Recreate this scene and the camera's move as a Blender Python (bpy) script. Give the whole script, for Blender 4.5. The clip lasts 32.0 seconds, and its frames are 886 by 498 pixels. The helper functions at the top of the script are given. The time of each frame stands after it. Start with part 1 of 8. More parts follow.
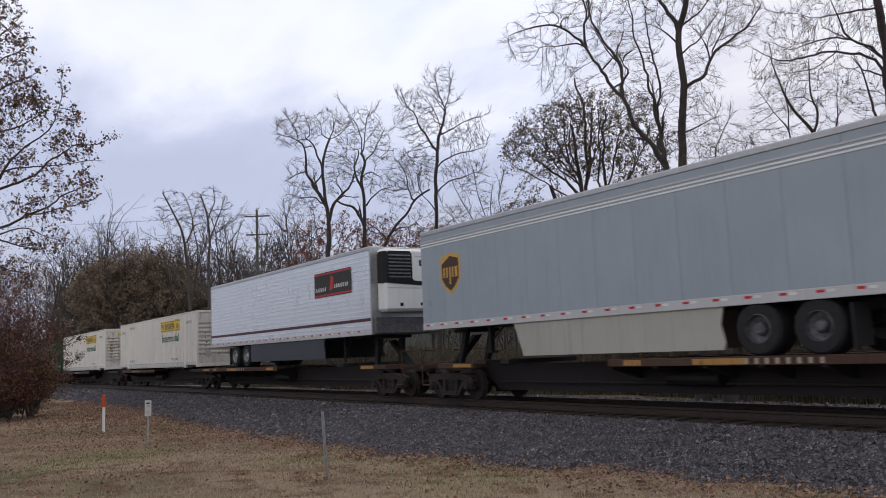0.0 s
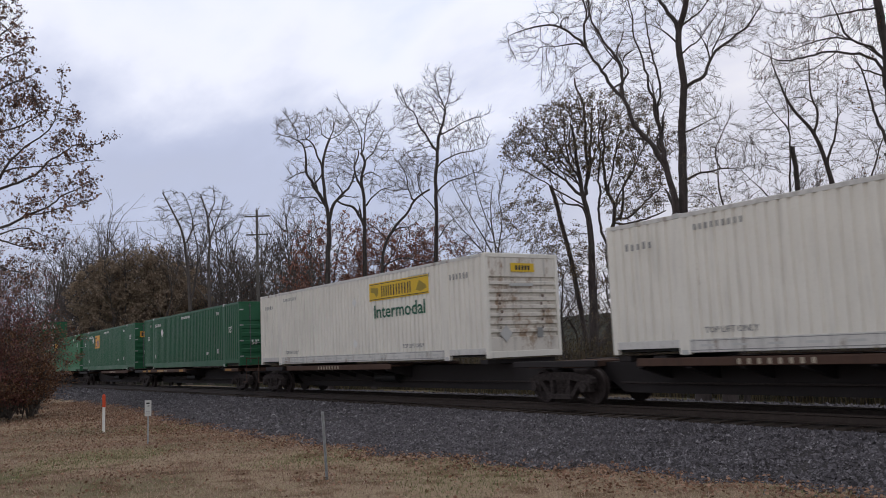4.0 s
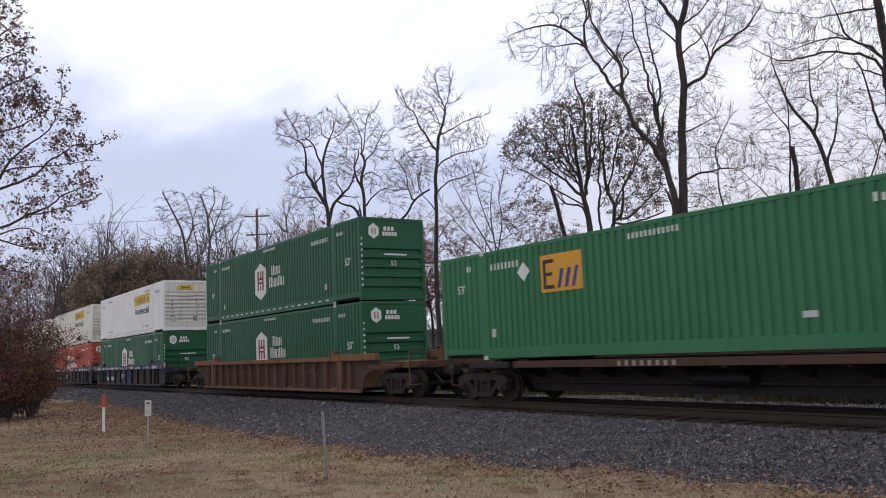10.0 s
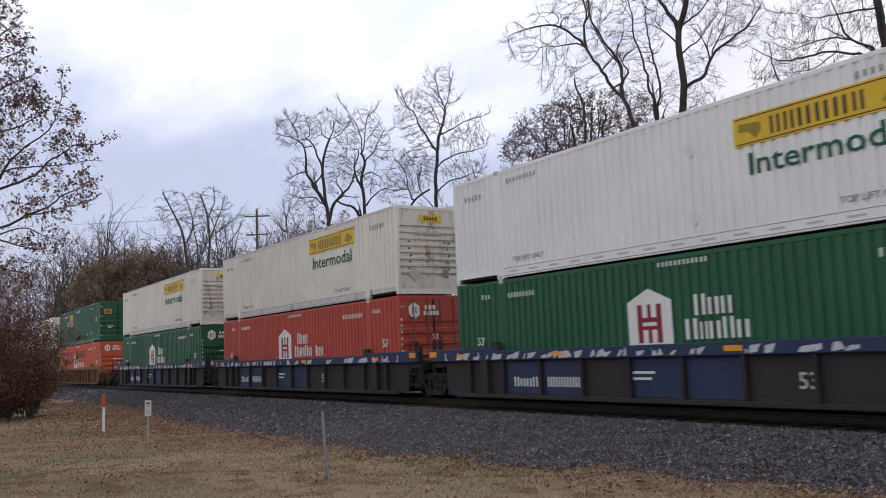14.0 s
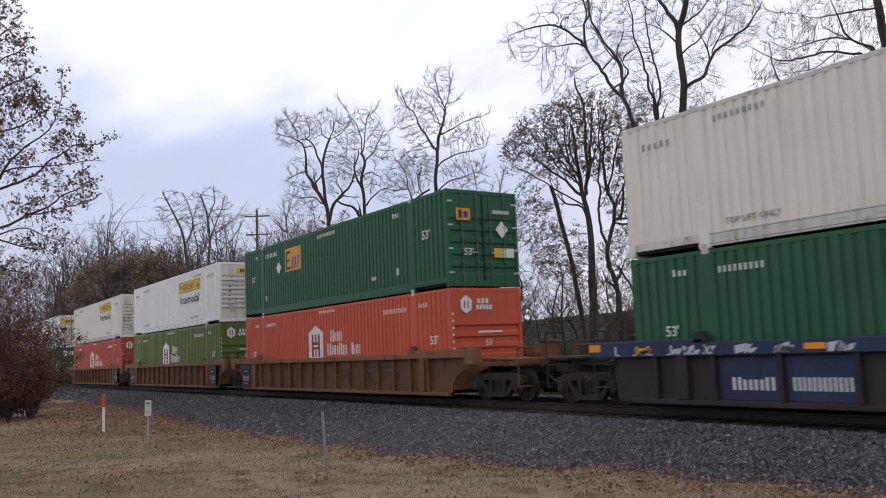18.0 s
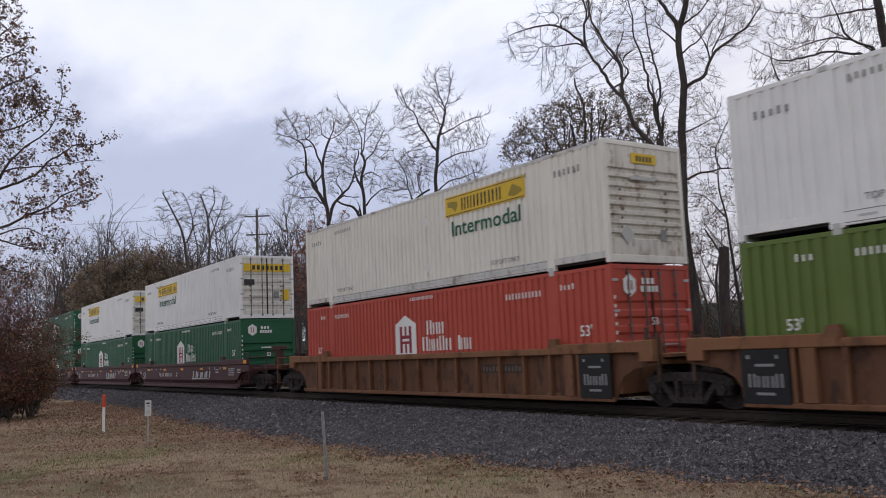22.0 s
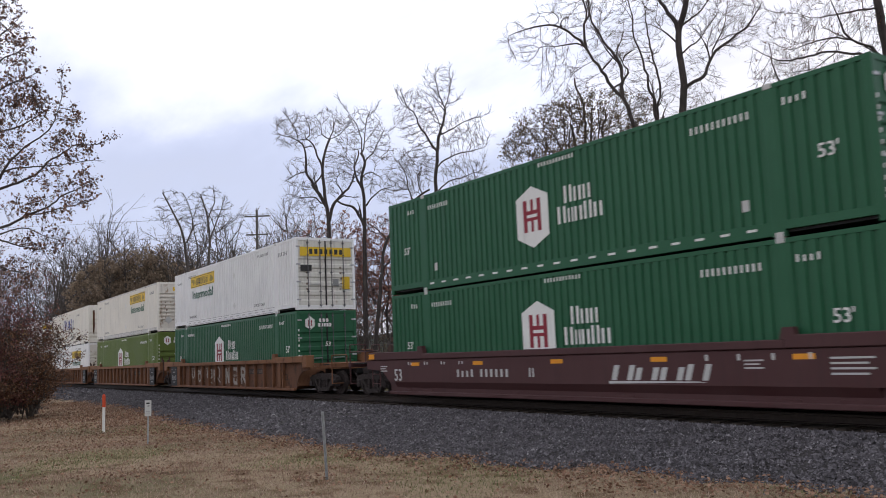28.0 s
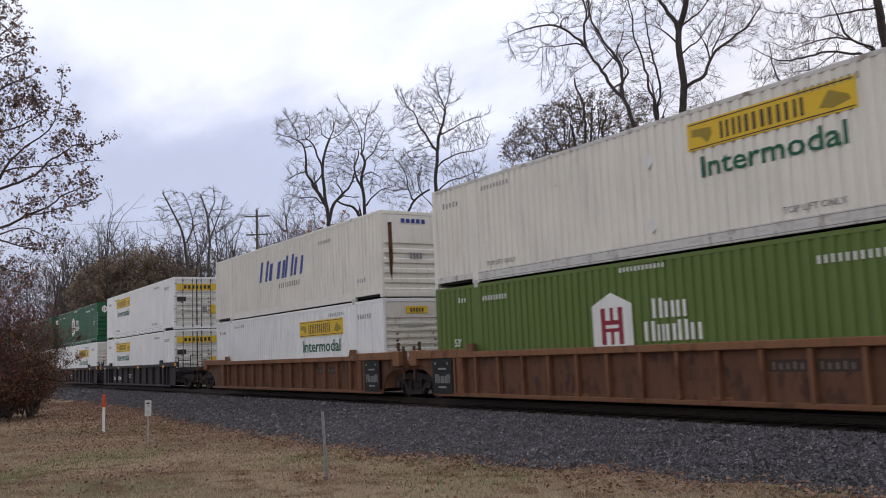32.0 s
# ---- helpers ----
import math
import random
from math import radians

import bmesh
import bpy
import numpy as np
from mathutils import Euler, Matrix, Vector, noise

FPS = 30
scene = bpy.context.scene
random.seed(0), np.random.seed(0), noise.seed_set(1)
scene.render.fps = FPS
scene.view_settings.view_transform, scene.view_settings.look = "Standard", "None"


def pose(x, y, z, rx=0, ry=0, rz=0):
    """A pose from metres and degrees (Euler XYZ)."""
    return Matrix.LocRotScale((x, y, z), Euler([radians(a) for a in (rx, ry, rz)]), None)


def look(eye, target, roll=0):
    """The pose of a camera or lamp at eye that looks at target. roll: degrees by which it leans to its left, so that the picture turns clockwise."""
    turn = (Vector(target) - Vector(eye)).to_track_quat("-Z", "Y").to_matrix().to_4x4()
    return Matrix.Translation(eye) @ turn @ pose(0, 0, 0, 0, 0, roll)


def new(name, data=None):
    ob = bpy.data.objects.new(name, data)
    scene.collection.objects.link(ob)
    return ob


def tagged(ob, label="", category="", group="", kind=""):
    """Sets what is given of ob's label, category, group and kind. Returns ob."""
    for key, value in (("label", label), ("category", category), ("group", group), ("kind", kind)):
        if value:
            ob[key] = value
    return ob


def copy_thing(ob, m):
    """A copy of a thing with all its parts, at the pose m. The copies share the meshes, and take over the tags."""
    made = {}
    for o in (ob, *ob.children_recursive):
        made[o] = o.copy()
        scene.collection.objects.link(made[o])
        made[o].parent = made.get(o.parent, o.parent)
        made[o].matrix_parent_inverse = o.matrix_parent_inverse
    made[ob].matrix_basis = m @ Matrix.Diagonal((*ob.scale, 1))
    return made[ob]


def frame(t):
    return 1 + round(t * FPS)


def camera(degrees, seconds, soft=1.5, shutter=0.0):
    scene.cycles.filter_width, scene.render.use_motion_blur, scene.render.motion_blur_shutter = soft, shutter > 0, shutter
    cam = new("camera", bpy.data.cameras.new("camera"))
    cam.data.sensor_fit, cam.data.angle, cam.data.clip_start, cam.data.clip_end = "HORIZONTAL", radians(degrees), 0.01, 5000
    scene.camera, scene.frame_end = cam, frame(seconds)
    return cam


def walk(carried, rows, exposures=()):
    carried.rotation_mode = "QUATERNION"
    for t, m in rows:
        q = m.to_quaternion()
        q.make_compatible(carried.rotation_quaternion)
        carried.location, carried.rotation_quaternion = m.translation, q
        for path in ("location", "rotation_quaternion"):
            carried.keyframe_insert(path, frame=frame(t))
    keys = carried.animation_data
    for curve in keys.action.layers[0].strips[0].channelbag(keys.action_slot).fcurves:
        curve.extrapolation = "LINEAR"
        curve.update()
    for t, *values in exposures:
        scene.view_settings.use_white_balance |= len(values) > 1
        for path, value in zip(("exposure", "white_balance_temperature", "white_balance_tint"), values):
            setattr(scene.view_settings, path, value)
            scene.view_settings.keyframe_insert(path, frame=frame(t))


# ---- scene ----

# ---- camera ----
EYE = Vector((0.0, -15.18, 1.423))
YAW, PITCH, ROLL = radians(55.98), radians(6.712), -2.41
AHEAD = Vector((-math.sin(YAW) * math.cos(PITCH), math.cos(YAW) * math.cos(PITCH), math.sin(PITCH)))
RIGHT = Vector((math.cos(YAW), math.sin(YAW), 0))
AWAY = Vector((-math.sin(YAW), math.cos(YAW), 0))
cam = camera(54.6, 32.0, soft=0.9, shutter=0.2)
STILL = look(EYE, EYE + AHEAD * 20, ROLL)
walk(cam, [(0, STILL), (32.0, STILL)], exposures=[(0, -0.14), (1.0, -0.16), (3.0, -0.22), (6.0, -0.10), (8.0, 0.08), (10.0, 0.05), (14.0, -0.02), (17.0, 0.02), (20.0, 0.04), (22.0, -0.16), (24.0, -0.13), (25.0, -0.10), (28.0, 0.10), (29.0, 0.03), (32.0, -0.06)])

# ---- light ----
world = bpy.data.worlds.new("world")
scene.world = world
world.use_nodes = True


def overcast_sky():
    """Blue-grey overcast with a brighter bank of cloud above, broken up by noise."""
    nt = world.node_tree
    n, l = nt.nodes, nt.links
    n.clear()
    out, bg = n.new("ShaderNodeOutputWorld"), n.new("ShaderNodeBackground")
    sky = n.new("ShaderNodeTexSky")
    sky.sky_type, sky.sun_disc = "NISHITA", False
    sky.sun_elevation, sky.sun_rotation = radians(55), radians(-20)
    sky.dust_density, sky.air_density = 2.0, 1.0
    co = n.new("ShaderNodeTexCoord")
    sep = n.new("ShaderNodeSeparateXYZ")
    l.new(co.outputs["Generated"], sep.inputs[0])
    # flat cloud layer: direction divided by its height
    add = n.new("ShaderNodeMath"); add.operation = "ADD"; add.inputs[1].default_value = 0.22
    l.new(sep.outputs["Z"], add.inputs[0])
    mx = n.new("ShaderNodeMath"); mx.operation = "MAXIMUM"; mx.inputs[1].default_value = 0.08
    l.new(add.outputs[0], mx.inputs[0])
    dv = n.new("ShaderNodeVectorMath"); dv.operation = "DIVIDE"
    l.new(co.outputs["Generated"], dv.inputs[0])
    comb = n.new("ShaderNodeCombineXYZ")
    for i in range(3):
        l.new(mx.outputs[0], comb.inputs[i])
    l.new(comb.outputs[0], dv.inputs[1])
    mp = n.new("ShaderNodeMapping")
    mp.inputs["Location"].default_value = (0.35, 1.9, 0.0)
    mp.inputs["Scale"].default_value = (0.9, 1.5, 1.0)
    l.new(dv.outputs[0], mp.inputs[0])
    no = n.new("ShaderNodeTexNoise")
    no.inputs["Scale"].default_value, no.inputs["Detail"].default_value, no.inputs["Roughness"].default_value = 1.5, 7.0, 0.52
    l.new(mp.outputs[0], no.inputs["Vector"])
    # height of the view plus noise decides between the dark base and the bright bank
    k = n.new("ShaderNodeMath"); k.operation = "MULTIPLY_ADD"; k.inputs[1].default_value = 0.42
    l.new(no.outputs["Fac"], k.inputs[0]); l.new(sep.outputs["Z"], k.inputs[2])
    ramp = n.new("ShaderNodeValToRGB")
    r = ramp.color_ramp
    r.interpolation = "B_SPLINE"
    r.elements[0].position, r.elements[0].color = 0.20, (0.60, 0.60, 0.66, 1)
    r.elements[1].position, r.elements[1].color = 0.85, (0.68, 0.70, 0.76, 1)
    for p, c in ((0.32, (0.42, 0.45, 0.58, 1)), (0.45, (0.43, 0.47, 0.635, 1)), (0.525, (0.73, 0.75, 0.87, 1)), (0.575, (0.84, 0.85, 0.93, 1)), (0.64, (0.58, 0.645, 0.86, 1))):
        e = r.elements.new(p)
        e.color = c
    l.new(k.outputs[0], ramp.inputs[0])
    dim = n.new("ShaderNodeVectorMath"); dim.operation = "SCALE"; dim.inputs["Scale"].default_value = 0.07
    l.new(sky.outputs[0], dim.inputs[0])
    mix = n.new("ShaderNodeMixRGB"); mix.inputs[0].default_value = 0.9
    # the cloud grows greyer and warmer towards the side behind the camera
    dot = n.new("ShaderNodeVectorMath"); dot.operation = "DOT_PRODUCT"; dot.inputs[1].default_value = (-AWAY.x, -AWAY.y, 0.35)
    l.new(co.outputs["Generated"], dot.inputs[0])
    side = n.new("ShaderNodeMapRange"); side.interpolation_type = "SMOOTHSTEP"
    side.inputs["From Min"].default_value, side.inputs["From Max"].default_value = -0.45, 0.45
    l.new(dot.outputs["Value"], side.inputs["Value"])
    turn = n.new("ShaderNodeMixRGB"); turn.inputs[2].default_value = (0.60, 0.605, 0.65, 1)
    l.new(side.outputs[0], turn.inputs[0]); l.new(ramp.outputs[0], turn.inputs[1])
    # a paler, warmer break in the cloud low down along the track ahead
    glow = n.new("ShaderNodeVectorMath"); glow.operation = "DOT_PRODUCT"; glow.inputs[1].default_value = tuple((AWAY * 0.9 + RIGHT * 0.42).normalized() * 0.99 + Vector((0, 0, 0.13)))
    l.new(co.outputs["Generated"], glow.inputs[0])
    near = n.new("ShaderNodeMapRange"); near.interpolation_type = "SMOOTHSTEP"
    near.inputs["From Min"].default_value, near.inputs["From Max"].default_value, near.inputs["To Max"].default_value = 0.93, 0.995, 0.5
    l.new(glow.outputs["Value"], near.inputs["Value"])
    warm = n.new("ShaderNodeMixRGB"); warm.inputs[2].default_value = (0.70, 0.655, 0.66, 1)
    l.new(near.outputs[0], warm.inputs[0]); l.new(turn.outputs[0], warm.inputs[1])
    l.new(dim.outputs[0], mix.inputs[1]); l.new(warm.outputs[0], mix.inputs[2])
    l.new(mix.outputs[0], bg.inputs[0])
    bg.inputs[1].default_value = 1.43
    l.new(bg.outputs[0], out.inputs[0])


overcast_sky()
sun = new("sun", bpy.data.lights.new("sun", "SUN"))
sun.data.energy, sun.data.angle, sun.data.color = 0.4, radians(25), (1.0, 0.965, 0.92)
sun.matrix_world = look((0, 0, 50), (12, -32, 0))


# ---- materials ----
MATS = {}


def base_mat(name):
    m = bpy.data.materials.new(name)
    m.use_nodes = True
    return m, m.node_tree.nodes, m.node_tree.links, m.node_tree.nodes["Principled BSDF"]


def noise_node(n, l, scale, detail=4.0, rough=0.6, stretch=(1, 1, 1), coord="Object", shift=None):
    co, mp, no = n.new("ShaderNodeTexCoord"), n.new("ShaderNodeMapping"), n.new("ShaderNodeTexNoise")
    mp.inputs["Scale"].default_value = stretch
    l.new(co.outputs[coord], mp.inputs[0])
    if shift is not None:
        l.new(shift, mp.inputs["Location"])
    l.new(mp.outputs[0], no.inputs["Vector"])
    no.inputs["Scale"].default_value, no.inputs["Detail"].default_value, no.inputs["Roughness"].default_value = scale, detail, rough
    return no.outputs["Fac"]


def ramp_node(n, l, src, stops):
    r = n.new("ShaderNodeValToRGB")
    cr = r.color_ramp
    cr.elements[0].position, cr.elements[0].color = stops[0][0], (*stops[0][1], 1)
    cr.elements[1].position, cr.elements[1].color = stops[-1][0], (*stops[-1][1], 1)
    for p, c in stops[1:-1]:
        cr.elements.new(p).color = (*c, 1)
    l.new(src, r.inputs[0])
    return r.outputs[0]


def mix_node(n, l, fac, a, b, kind="MIX"):
    m = n.new("ShaderNodeMixRGB")
    m.blend_type = kind
    for i, v in enumerate((fac, a, b)):
        if isinstance(v, (int, float)):
            m.inputs[i].default_value = v
        elif isinstance(v, tuple):
            m.inputs[i].default_value = (*v, 1)
        else:
            l.new(v, m.inputs[i])
    return m.outputs[0]


def bump_node(n, l, src, strength, distance, bsdf):
    b = n.new("ShaderNodeBump")
    b.inputs["Strength"].default_value, b.inputs["Distance"].default_value = strength, distance
    l.new(src, b.inputs["Height"])
    l.new(b.outputs[0], bsdf.inputs["Normal"])


def paint(name, color, rough=0.5, grime=0.35, rust=0.0, metal=0.0, rustcol=(0.16, 0.065, 0.03)):
    """Weathered paint on steel: uneven fading, vertical dirt streaks, spots of rust."""
    if name in MATS:
        return MATS[name]
    m, n, l, b = base_mat(name)
    info = n.new("ShaderNodeObjectInfo")
    jitter = n.new("ShaderNodeVectorMath"); jitter.operation = "SCALE"; jitter.inputs[0].default_value = (7.0, 3.0, 5.0)
    l.new(info.outputs["Random"], jitter.inputs["Scale"])
    streak = noise_node(n, l, 2.2, 5, 0.65, (3.0, 3.0, 0.22), shift=jitter.outputs[0])
    cloud = noise_node(n, l, 0.7, 4, 0.55, shift=jitter.outputs[0])
    fine = noise_node(n, l, 18, 4, 0.7)
    dark = tuple(c * 0.45 + 0.012 for c in color)
    pale = tuple(min(1, c * 1.08 + 0.012) for c in color)
    col = mix_node(n, l, ramp_node(n, l, cloud, [(0.35, (0, 0, 0)), (0.7, (1, 1, 1))]), color, pale)
    col = mix_node(n, l, ramp_node(n, l, streak, [(0.52, (0, 0, 0)), (0.8, (grime, grime, grime))]), col, dark)
    col = mix_node(n, l, ramp_node(n, l, fine, [(0.55, (0, 0, 0)), (0.85, (grime * 0.6,) * 3)]), col, dark)
    if rust:
        spots = noise_node(n, l, 1.6, 6, 0.72, (1.6, 1.6, 0.7), shift=jitter.outputs[0])
        lo = 0.72 - 0.3 * rust
        col = mix_node(n, l, ramp_node(n, l, spots, [(lo, (0, 0, 0)), (lo + 0.1, (0.85, 0.85, 0.85))]), col, rustcol)
    l.new(col, b.inputs["Base Color"])
    b.inputs["Metallic"].default_value = metal
    b.inputs["Specular IOR Level"].default_value = 0.28
    l.new(ramp_node(n, l, cloud, [(0.3, (rough - 0.08,) * 3), (0.75, (min(1, rough + 0.15),) * 3)]), b.inputs["Roughness"])
    bump_node(n, l, fine, 0.12, 0.01, b)
    MATS[name] = m
    return m


def plain(name, color, rough=0.6, metal=0.0, bump=0.0, var=0.25, scale=9.0, gloss=0.3):
    if name in MATS:
        return MATS[name]
    m, n, l, b = base_mat(name)
    f = noise_node(n, l, scale, 5, 0.65)
    lo, hi = tuple(c * (1 - var) for c in color), tuple(min(1, c * (1 + var)) for c in color)
    l.new(ramp_node(n, l, f, [(0.3, lo), (0.7, hi)]), b.inputs["Base Color"])
    b.inputs["Roughness"].default_value, b.inputs["Metallic"].default_value = rough, metal
    b.inputs["Specular IOR Level"].default_value = gloss
    if bump:
        bump_node(n, l, f, bump, 0.02, b)
    MATS[name] = m
    return m


def ground_mat():
    """Late-autumn verge: straw-coloured grass, some green, drifts of brown fallen leaves."""
    m, n, l, b = base_mat("verge")
    big = noise_node(n, l, 0.16, 4, 0.55)
    mid = noise_node(n, l, 1.3, 5, 0.6)
    fine = noise_node(n, l, 30, 5, 0.75)
    col = ramp_node(n, l, fine, [(0.25, (0.11, 0.08, 0.053)), (0.5, (0.3, 0.225, 0.15)), (0.78, (0.48, 0.38, 0.265))])
    green = ramp_node(n, l, fine, [(0.25, (0.02, 0.03, 0.012)), (0.55, (0.075, 0.095, 0.032)), (0.8, (0.16, 0.16, 0.07))])
    col = mix_node(n, l, ramp_node(n, l, big, [(0.5, (0, 0, 0)), (0.62, (0.7, 0.7, 0.7))]), col, green)
    litter = ramp_node(n, l, fine, [(0.3, (0.035, 0.018, 0.01)), (0.55, (0.12, 0.06, 0.03)), (0.8, (0.22, 0.12, 0.06))])
    col = mix_node(n, l, ramp_node(n, l, mid, [(0.5, (0, 0, 0)), (0.62, (0.75, 0.75, 0.75))]), col, litter)
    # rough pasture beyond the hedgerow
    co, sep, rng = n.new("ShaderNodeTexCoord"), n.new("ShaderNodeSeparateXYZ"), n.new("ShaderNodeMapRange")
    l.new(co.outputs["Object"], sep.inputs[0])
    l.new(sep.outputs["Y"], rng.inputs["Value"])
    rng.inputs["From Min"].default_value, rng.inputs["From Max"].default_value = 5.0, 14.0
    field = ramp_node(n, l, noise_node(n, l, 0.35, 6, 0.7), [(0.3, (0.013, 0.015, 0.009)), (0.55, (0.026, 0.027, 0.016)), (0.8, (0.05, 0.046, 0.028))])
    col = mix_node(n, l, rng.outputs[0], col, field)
    l.new(col, b.inputs["Base Color"])
    b.inputs["Roughness"].default_value = 0.95
    b.inputs["Specular IOR Level"].default_value = 0.1
    bump_node(n, l, fine, 0.7, 0.05, b)
    return m


def stone_mat():
    """Crushed grey ballast; each stone has its own grey."""
    m, n, l, b = base_mat("ballast_stone")
    geo = n.new("ShaderNodeNewGeometry")
    f = noise_node(n, l, 40, 3, 0.6)
    col = ramp_node(n, l, geo.outputs["Random Per Island"], [(0.0, (0.045, 0.041, 0.047)), (0.55, (0.105, 0.096, 0.108)), (0.95, (0.175, 0.161, 0.178)), (1.0, (0.3, 0.285, 0.295))])
    col = mix_node(n, l, ramp_node(n, l, f, [(0.4, (0, 0, 0)), (0.75, (0.35, 0.35, 0.35))]), col, (0.05, 0.045, 0.045))
    l.new(col, b.inputs["Base Color"])
    b.inputs["Roughness"].default_value = 0.85
    return m


def bark_mat(name, color):
    if name in MATS:
        return MATS[name]
    m, n, l, b = base_mat(name)
    f = noise_node(n, l, 7, 6, 0.7, (1, 1, 0.25))
    g = noise_node(n, l, 1.2, 3, 0.5)
    col = ramp_node(n, l, f, [(0.3, tuple(c * 0.5 for c in color)), (0.7, tuple(c * 1.35 for c in color))])
    col = mix_node(n, l, ramp_node(n, l, g, [(0.5, (0, 0, 0)), (0.75, (0.4, 0.4, 0.4))]), col, (0.085, 0.085, 0.07))
    l.new(col, b.inputs["Base Color"])
    b.inputs["Roughness"].default_value = 0.95
    bump_node(n, l, f, 0.8, 0.04, b)
    MATS[name] = m
    return m


def leaf_mat(name, stops):
    if name in MATS:
        return MATS[name]
    m, n, l, b = base_mat(name)
    geo = n.new("ShaderNodeNewGeometry")
    l.new(ramp_node(n, l, geo.outputs["Random Per Island"], stops), b.inputs["Base Color"])
    b.inputs["Roughness"].default_value = 0.75
    b.inputs["Specular IOR Level"].default_value = 0.2
    MATS[name] = m
    return m


GROUND, STONE = ground_mat(), stone_mat()
BARK = bark_mat("bark", (0.068, 0.054, 0.051))
TWIG = bark_mat("twig_bark", (0.085, 0.066, 0.061))
# paler grey bark: distance haze is put into its colour; shrubs share it
BARK_GREY_HAZE = bark_mat("grey_bark", (0.10, 0.084, 0.077))
LEAF_BROWN = leaf_mat("brown_leaf", [(0.0, (0.065, 0.033, 0.022)), (0.5, (0.16, 0.082, 0.05)), (1.0, (0.28, 0.165, 0.1))])
LEAF_RED = leaf_mat("russet_leaf", [(0.0, (0.11, 0.05, 0.039)), (0.5, (0.25, 0.105, 0.077)), (1.0, (0.38, 0.19, 0.13))])
LEAF_DARK = leaf_mat("dark_brown_leaf", [(0.0, (0.075, 0.042, 0.032)), (0.5, (0.16, 0.09, 0.066)), (1.0, (0.28, 0.165, 0.12))])
LEAF_WINE = leaf_mat("wine_red_leaf", [(0.0, (0.075, 0.032, 0.034)), (0.5, (0.19, 0.078, 0.075)), (1.0, (0.32, 0.15, 0.13))])
LEAF_LITTER = leaf_mat("fallen_leaf", [(0.0, (0.13, 0.07, 0.047)), (0.5, (0.24, 0.135, 0.09)), (1.0, (0.36, 0.22, 0.15))])
LEAF_OLIVE = leaf_mat("olive_leaf", [(0.0, (0.075, 0.058, 0.038)), (0.5, (0.15, 0.112, 0.068)), (1.0, (0.25, 0.18, 0.108))])
# dull brown, lightened by painted-in haze for the far leafy trees
LEAF_DULL_HAZE = leaf_mat("dull_brown_leaf", [(0.0, (0.16, 0.12, 0.088)), (0.5, (0.27, 0.205, 0.148)), (1.0, (0.38, 0.29, 0.21))])
STRAW = leaf_mat("straw_blade", [(0.0, (0.24, 0.165, 0.125)), (0.45, (0.375, 0.268, 0.205)), (0.85, (0.48, 0.365, 0.285)), (1.0, (0.26, 0.25, 0.13))])
BROWNBLADE = leaf_mat("brown_blade", [(0.0, (0.18, 0.11, 0.085)), (0.5, (0.3, 0.188, 0.145)), (1.0, (0.41, 0.29, 0.225))])
GREENBLADE = leaf_mat("green_blade", [(0.0, (0.09, 0.105, 0.045)), (0.5, (0.19, 0.2, 0.085)), (1.0, (0.38, 0.34, 0.2))])
WEED = leaf_mat("weed", [(0.0, (0.045, 0.036, 0.022)), (0.5, (0.095, 0.078, 0.042)), (1.0, (0.18, 0.135, 0.08))])
STEEL_RAIL = plain("worn_rail_steel", (0.045, 0.033, 0.028), 0.6, 0.2, 0.2)
TIE_WOOD = plain("creosoted_wood", (0.045, 0.034, 0.027), 0.9, 0, 0.6, 0.5)
IRON = plain("dirty_cast_iron", (0.046, 0.038, 0.037), 0.9, 0.0, 0.3, 0.5, 14, 0.12)
WHEEL = plain("wheel_steel", (0.04, 0.031, 0.03), 0.7, 0.2, 0.2, 0.4, 9, 0.2)
RUBBER = plain("tyre_rubber", (0.022, 0.022, 0.024), 0.8, 0, 0.2)
ALU = plain("dull_aluminium", (0.42, 0.42, 0.43), 0.4, 0.7, 0.1, 0.12)
GALV = plain("galvanised_steel", (0.34, 0.35, 0.355), 0.55, 0.25, 0.1)
BLACK = plain("black_frame_paint", (0.014, 0.014, 0.015), 0.6, 0, 0.2)
POLEWOOD = plain("weathered_pole_wood", (0.12, 0.11, 0.1), 0.9, 0, 0.4)
P_WHITE = paint("white_container_paint", (0.80, 0.80, 0.80), 0.5, 0.25)
P_CREAM = paint("soiled_white_paint", (0.76, 0.73, 0.665), 0.55, 0.45, 0.1)
P_END = paint("dusty_white_end", (0.67, 0.65, 0.6), 0.55, 0.85, 0.4, rustcol=(0.36, 0.27, 0.19))
P_END_RUST = paint("rust_streaked_white_end", (0.68, 0.64, 0.58), 0.6, 0.95, 0.62, rustcol=(0.3, 0.19, 0.11))
P_RAIL = paint("grimy_white_rail", (0.6, 0.585, 0.56), 0.6, 0.9, 0.55, rustcol=(0.2, 0.13, 0.09))
P_GREEN = paint("green_container_paint", (0.016, 0.1, 0.046), 0.45, 0.3)
P_GREEN_PALE = paint("faded_green_paint", (0.035, 0.165, 0.072), 0.5, 0.3)
P_LIME = paint("lime_green_paint", (0.11, 0.16, 0.035), 0.5, 0.3)
P_ORANGE = paint("orange_container_paint", (0.54, 0.1, 0.052), 0.5, 0.3)
P_RED = paint("red_orange_container_paint", (0.44, 0.07, 0.045), 0.5, 0.35)
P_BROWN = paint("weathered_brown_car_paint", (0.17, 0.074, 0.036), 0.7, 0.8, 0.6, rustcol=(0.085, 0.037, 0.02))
# panel paints: base darker than the ribs' paint, with rust mottling over it
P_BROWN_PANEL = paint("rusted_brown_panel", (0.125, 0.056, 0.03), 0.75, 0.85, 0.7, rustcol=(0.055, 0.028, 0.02))
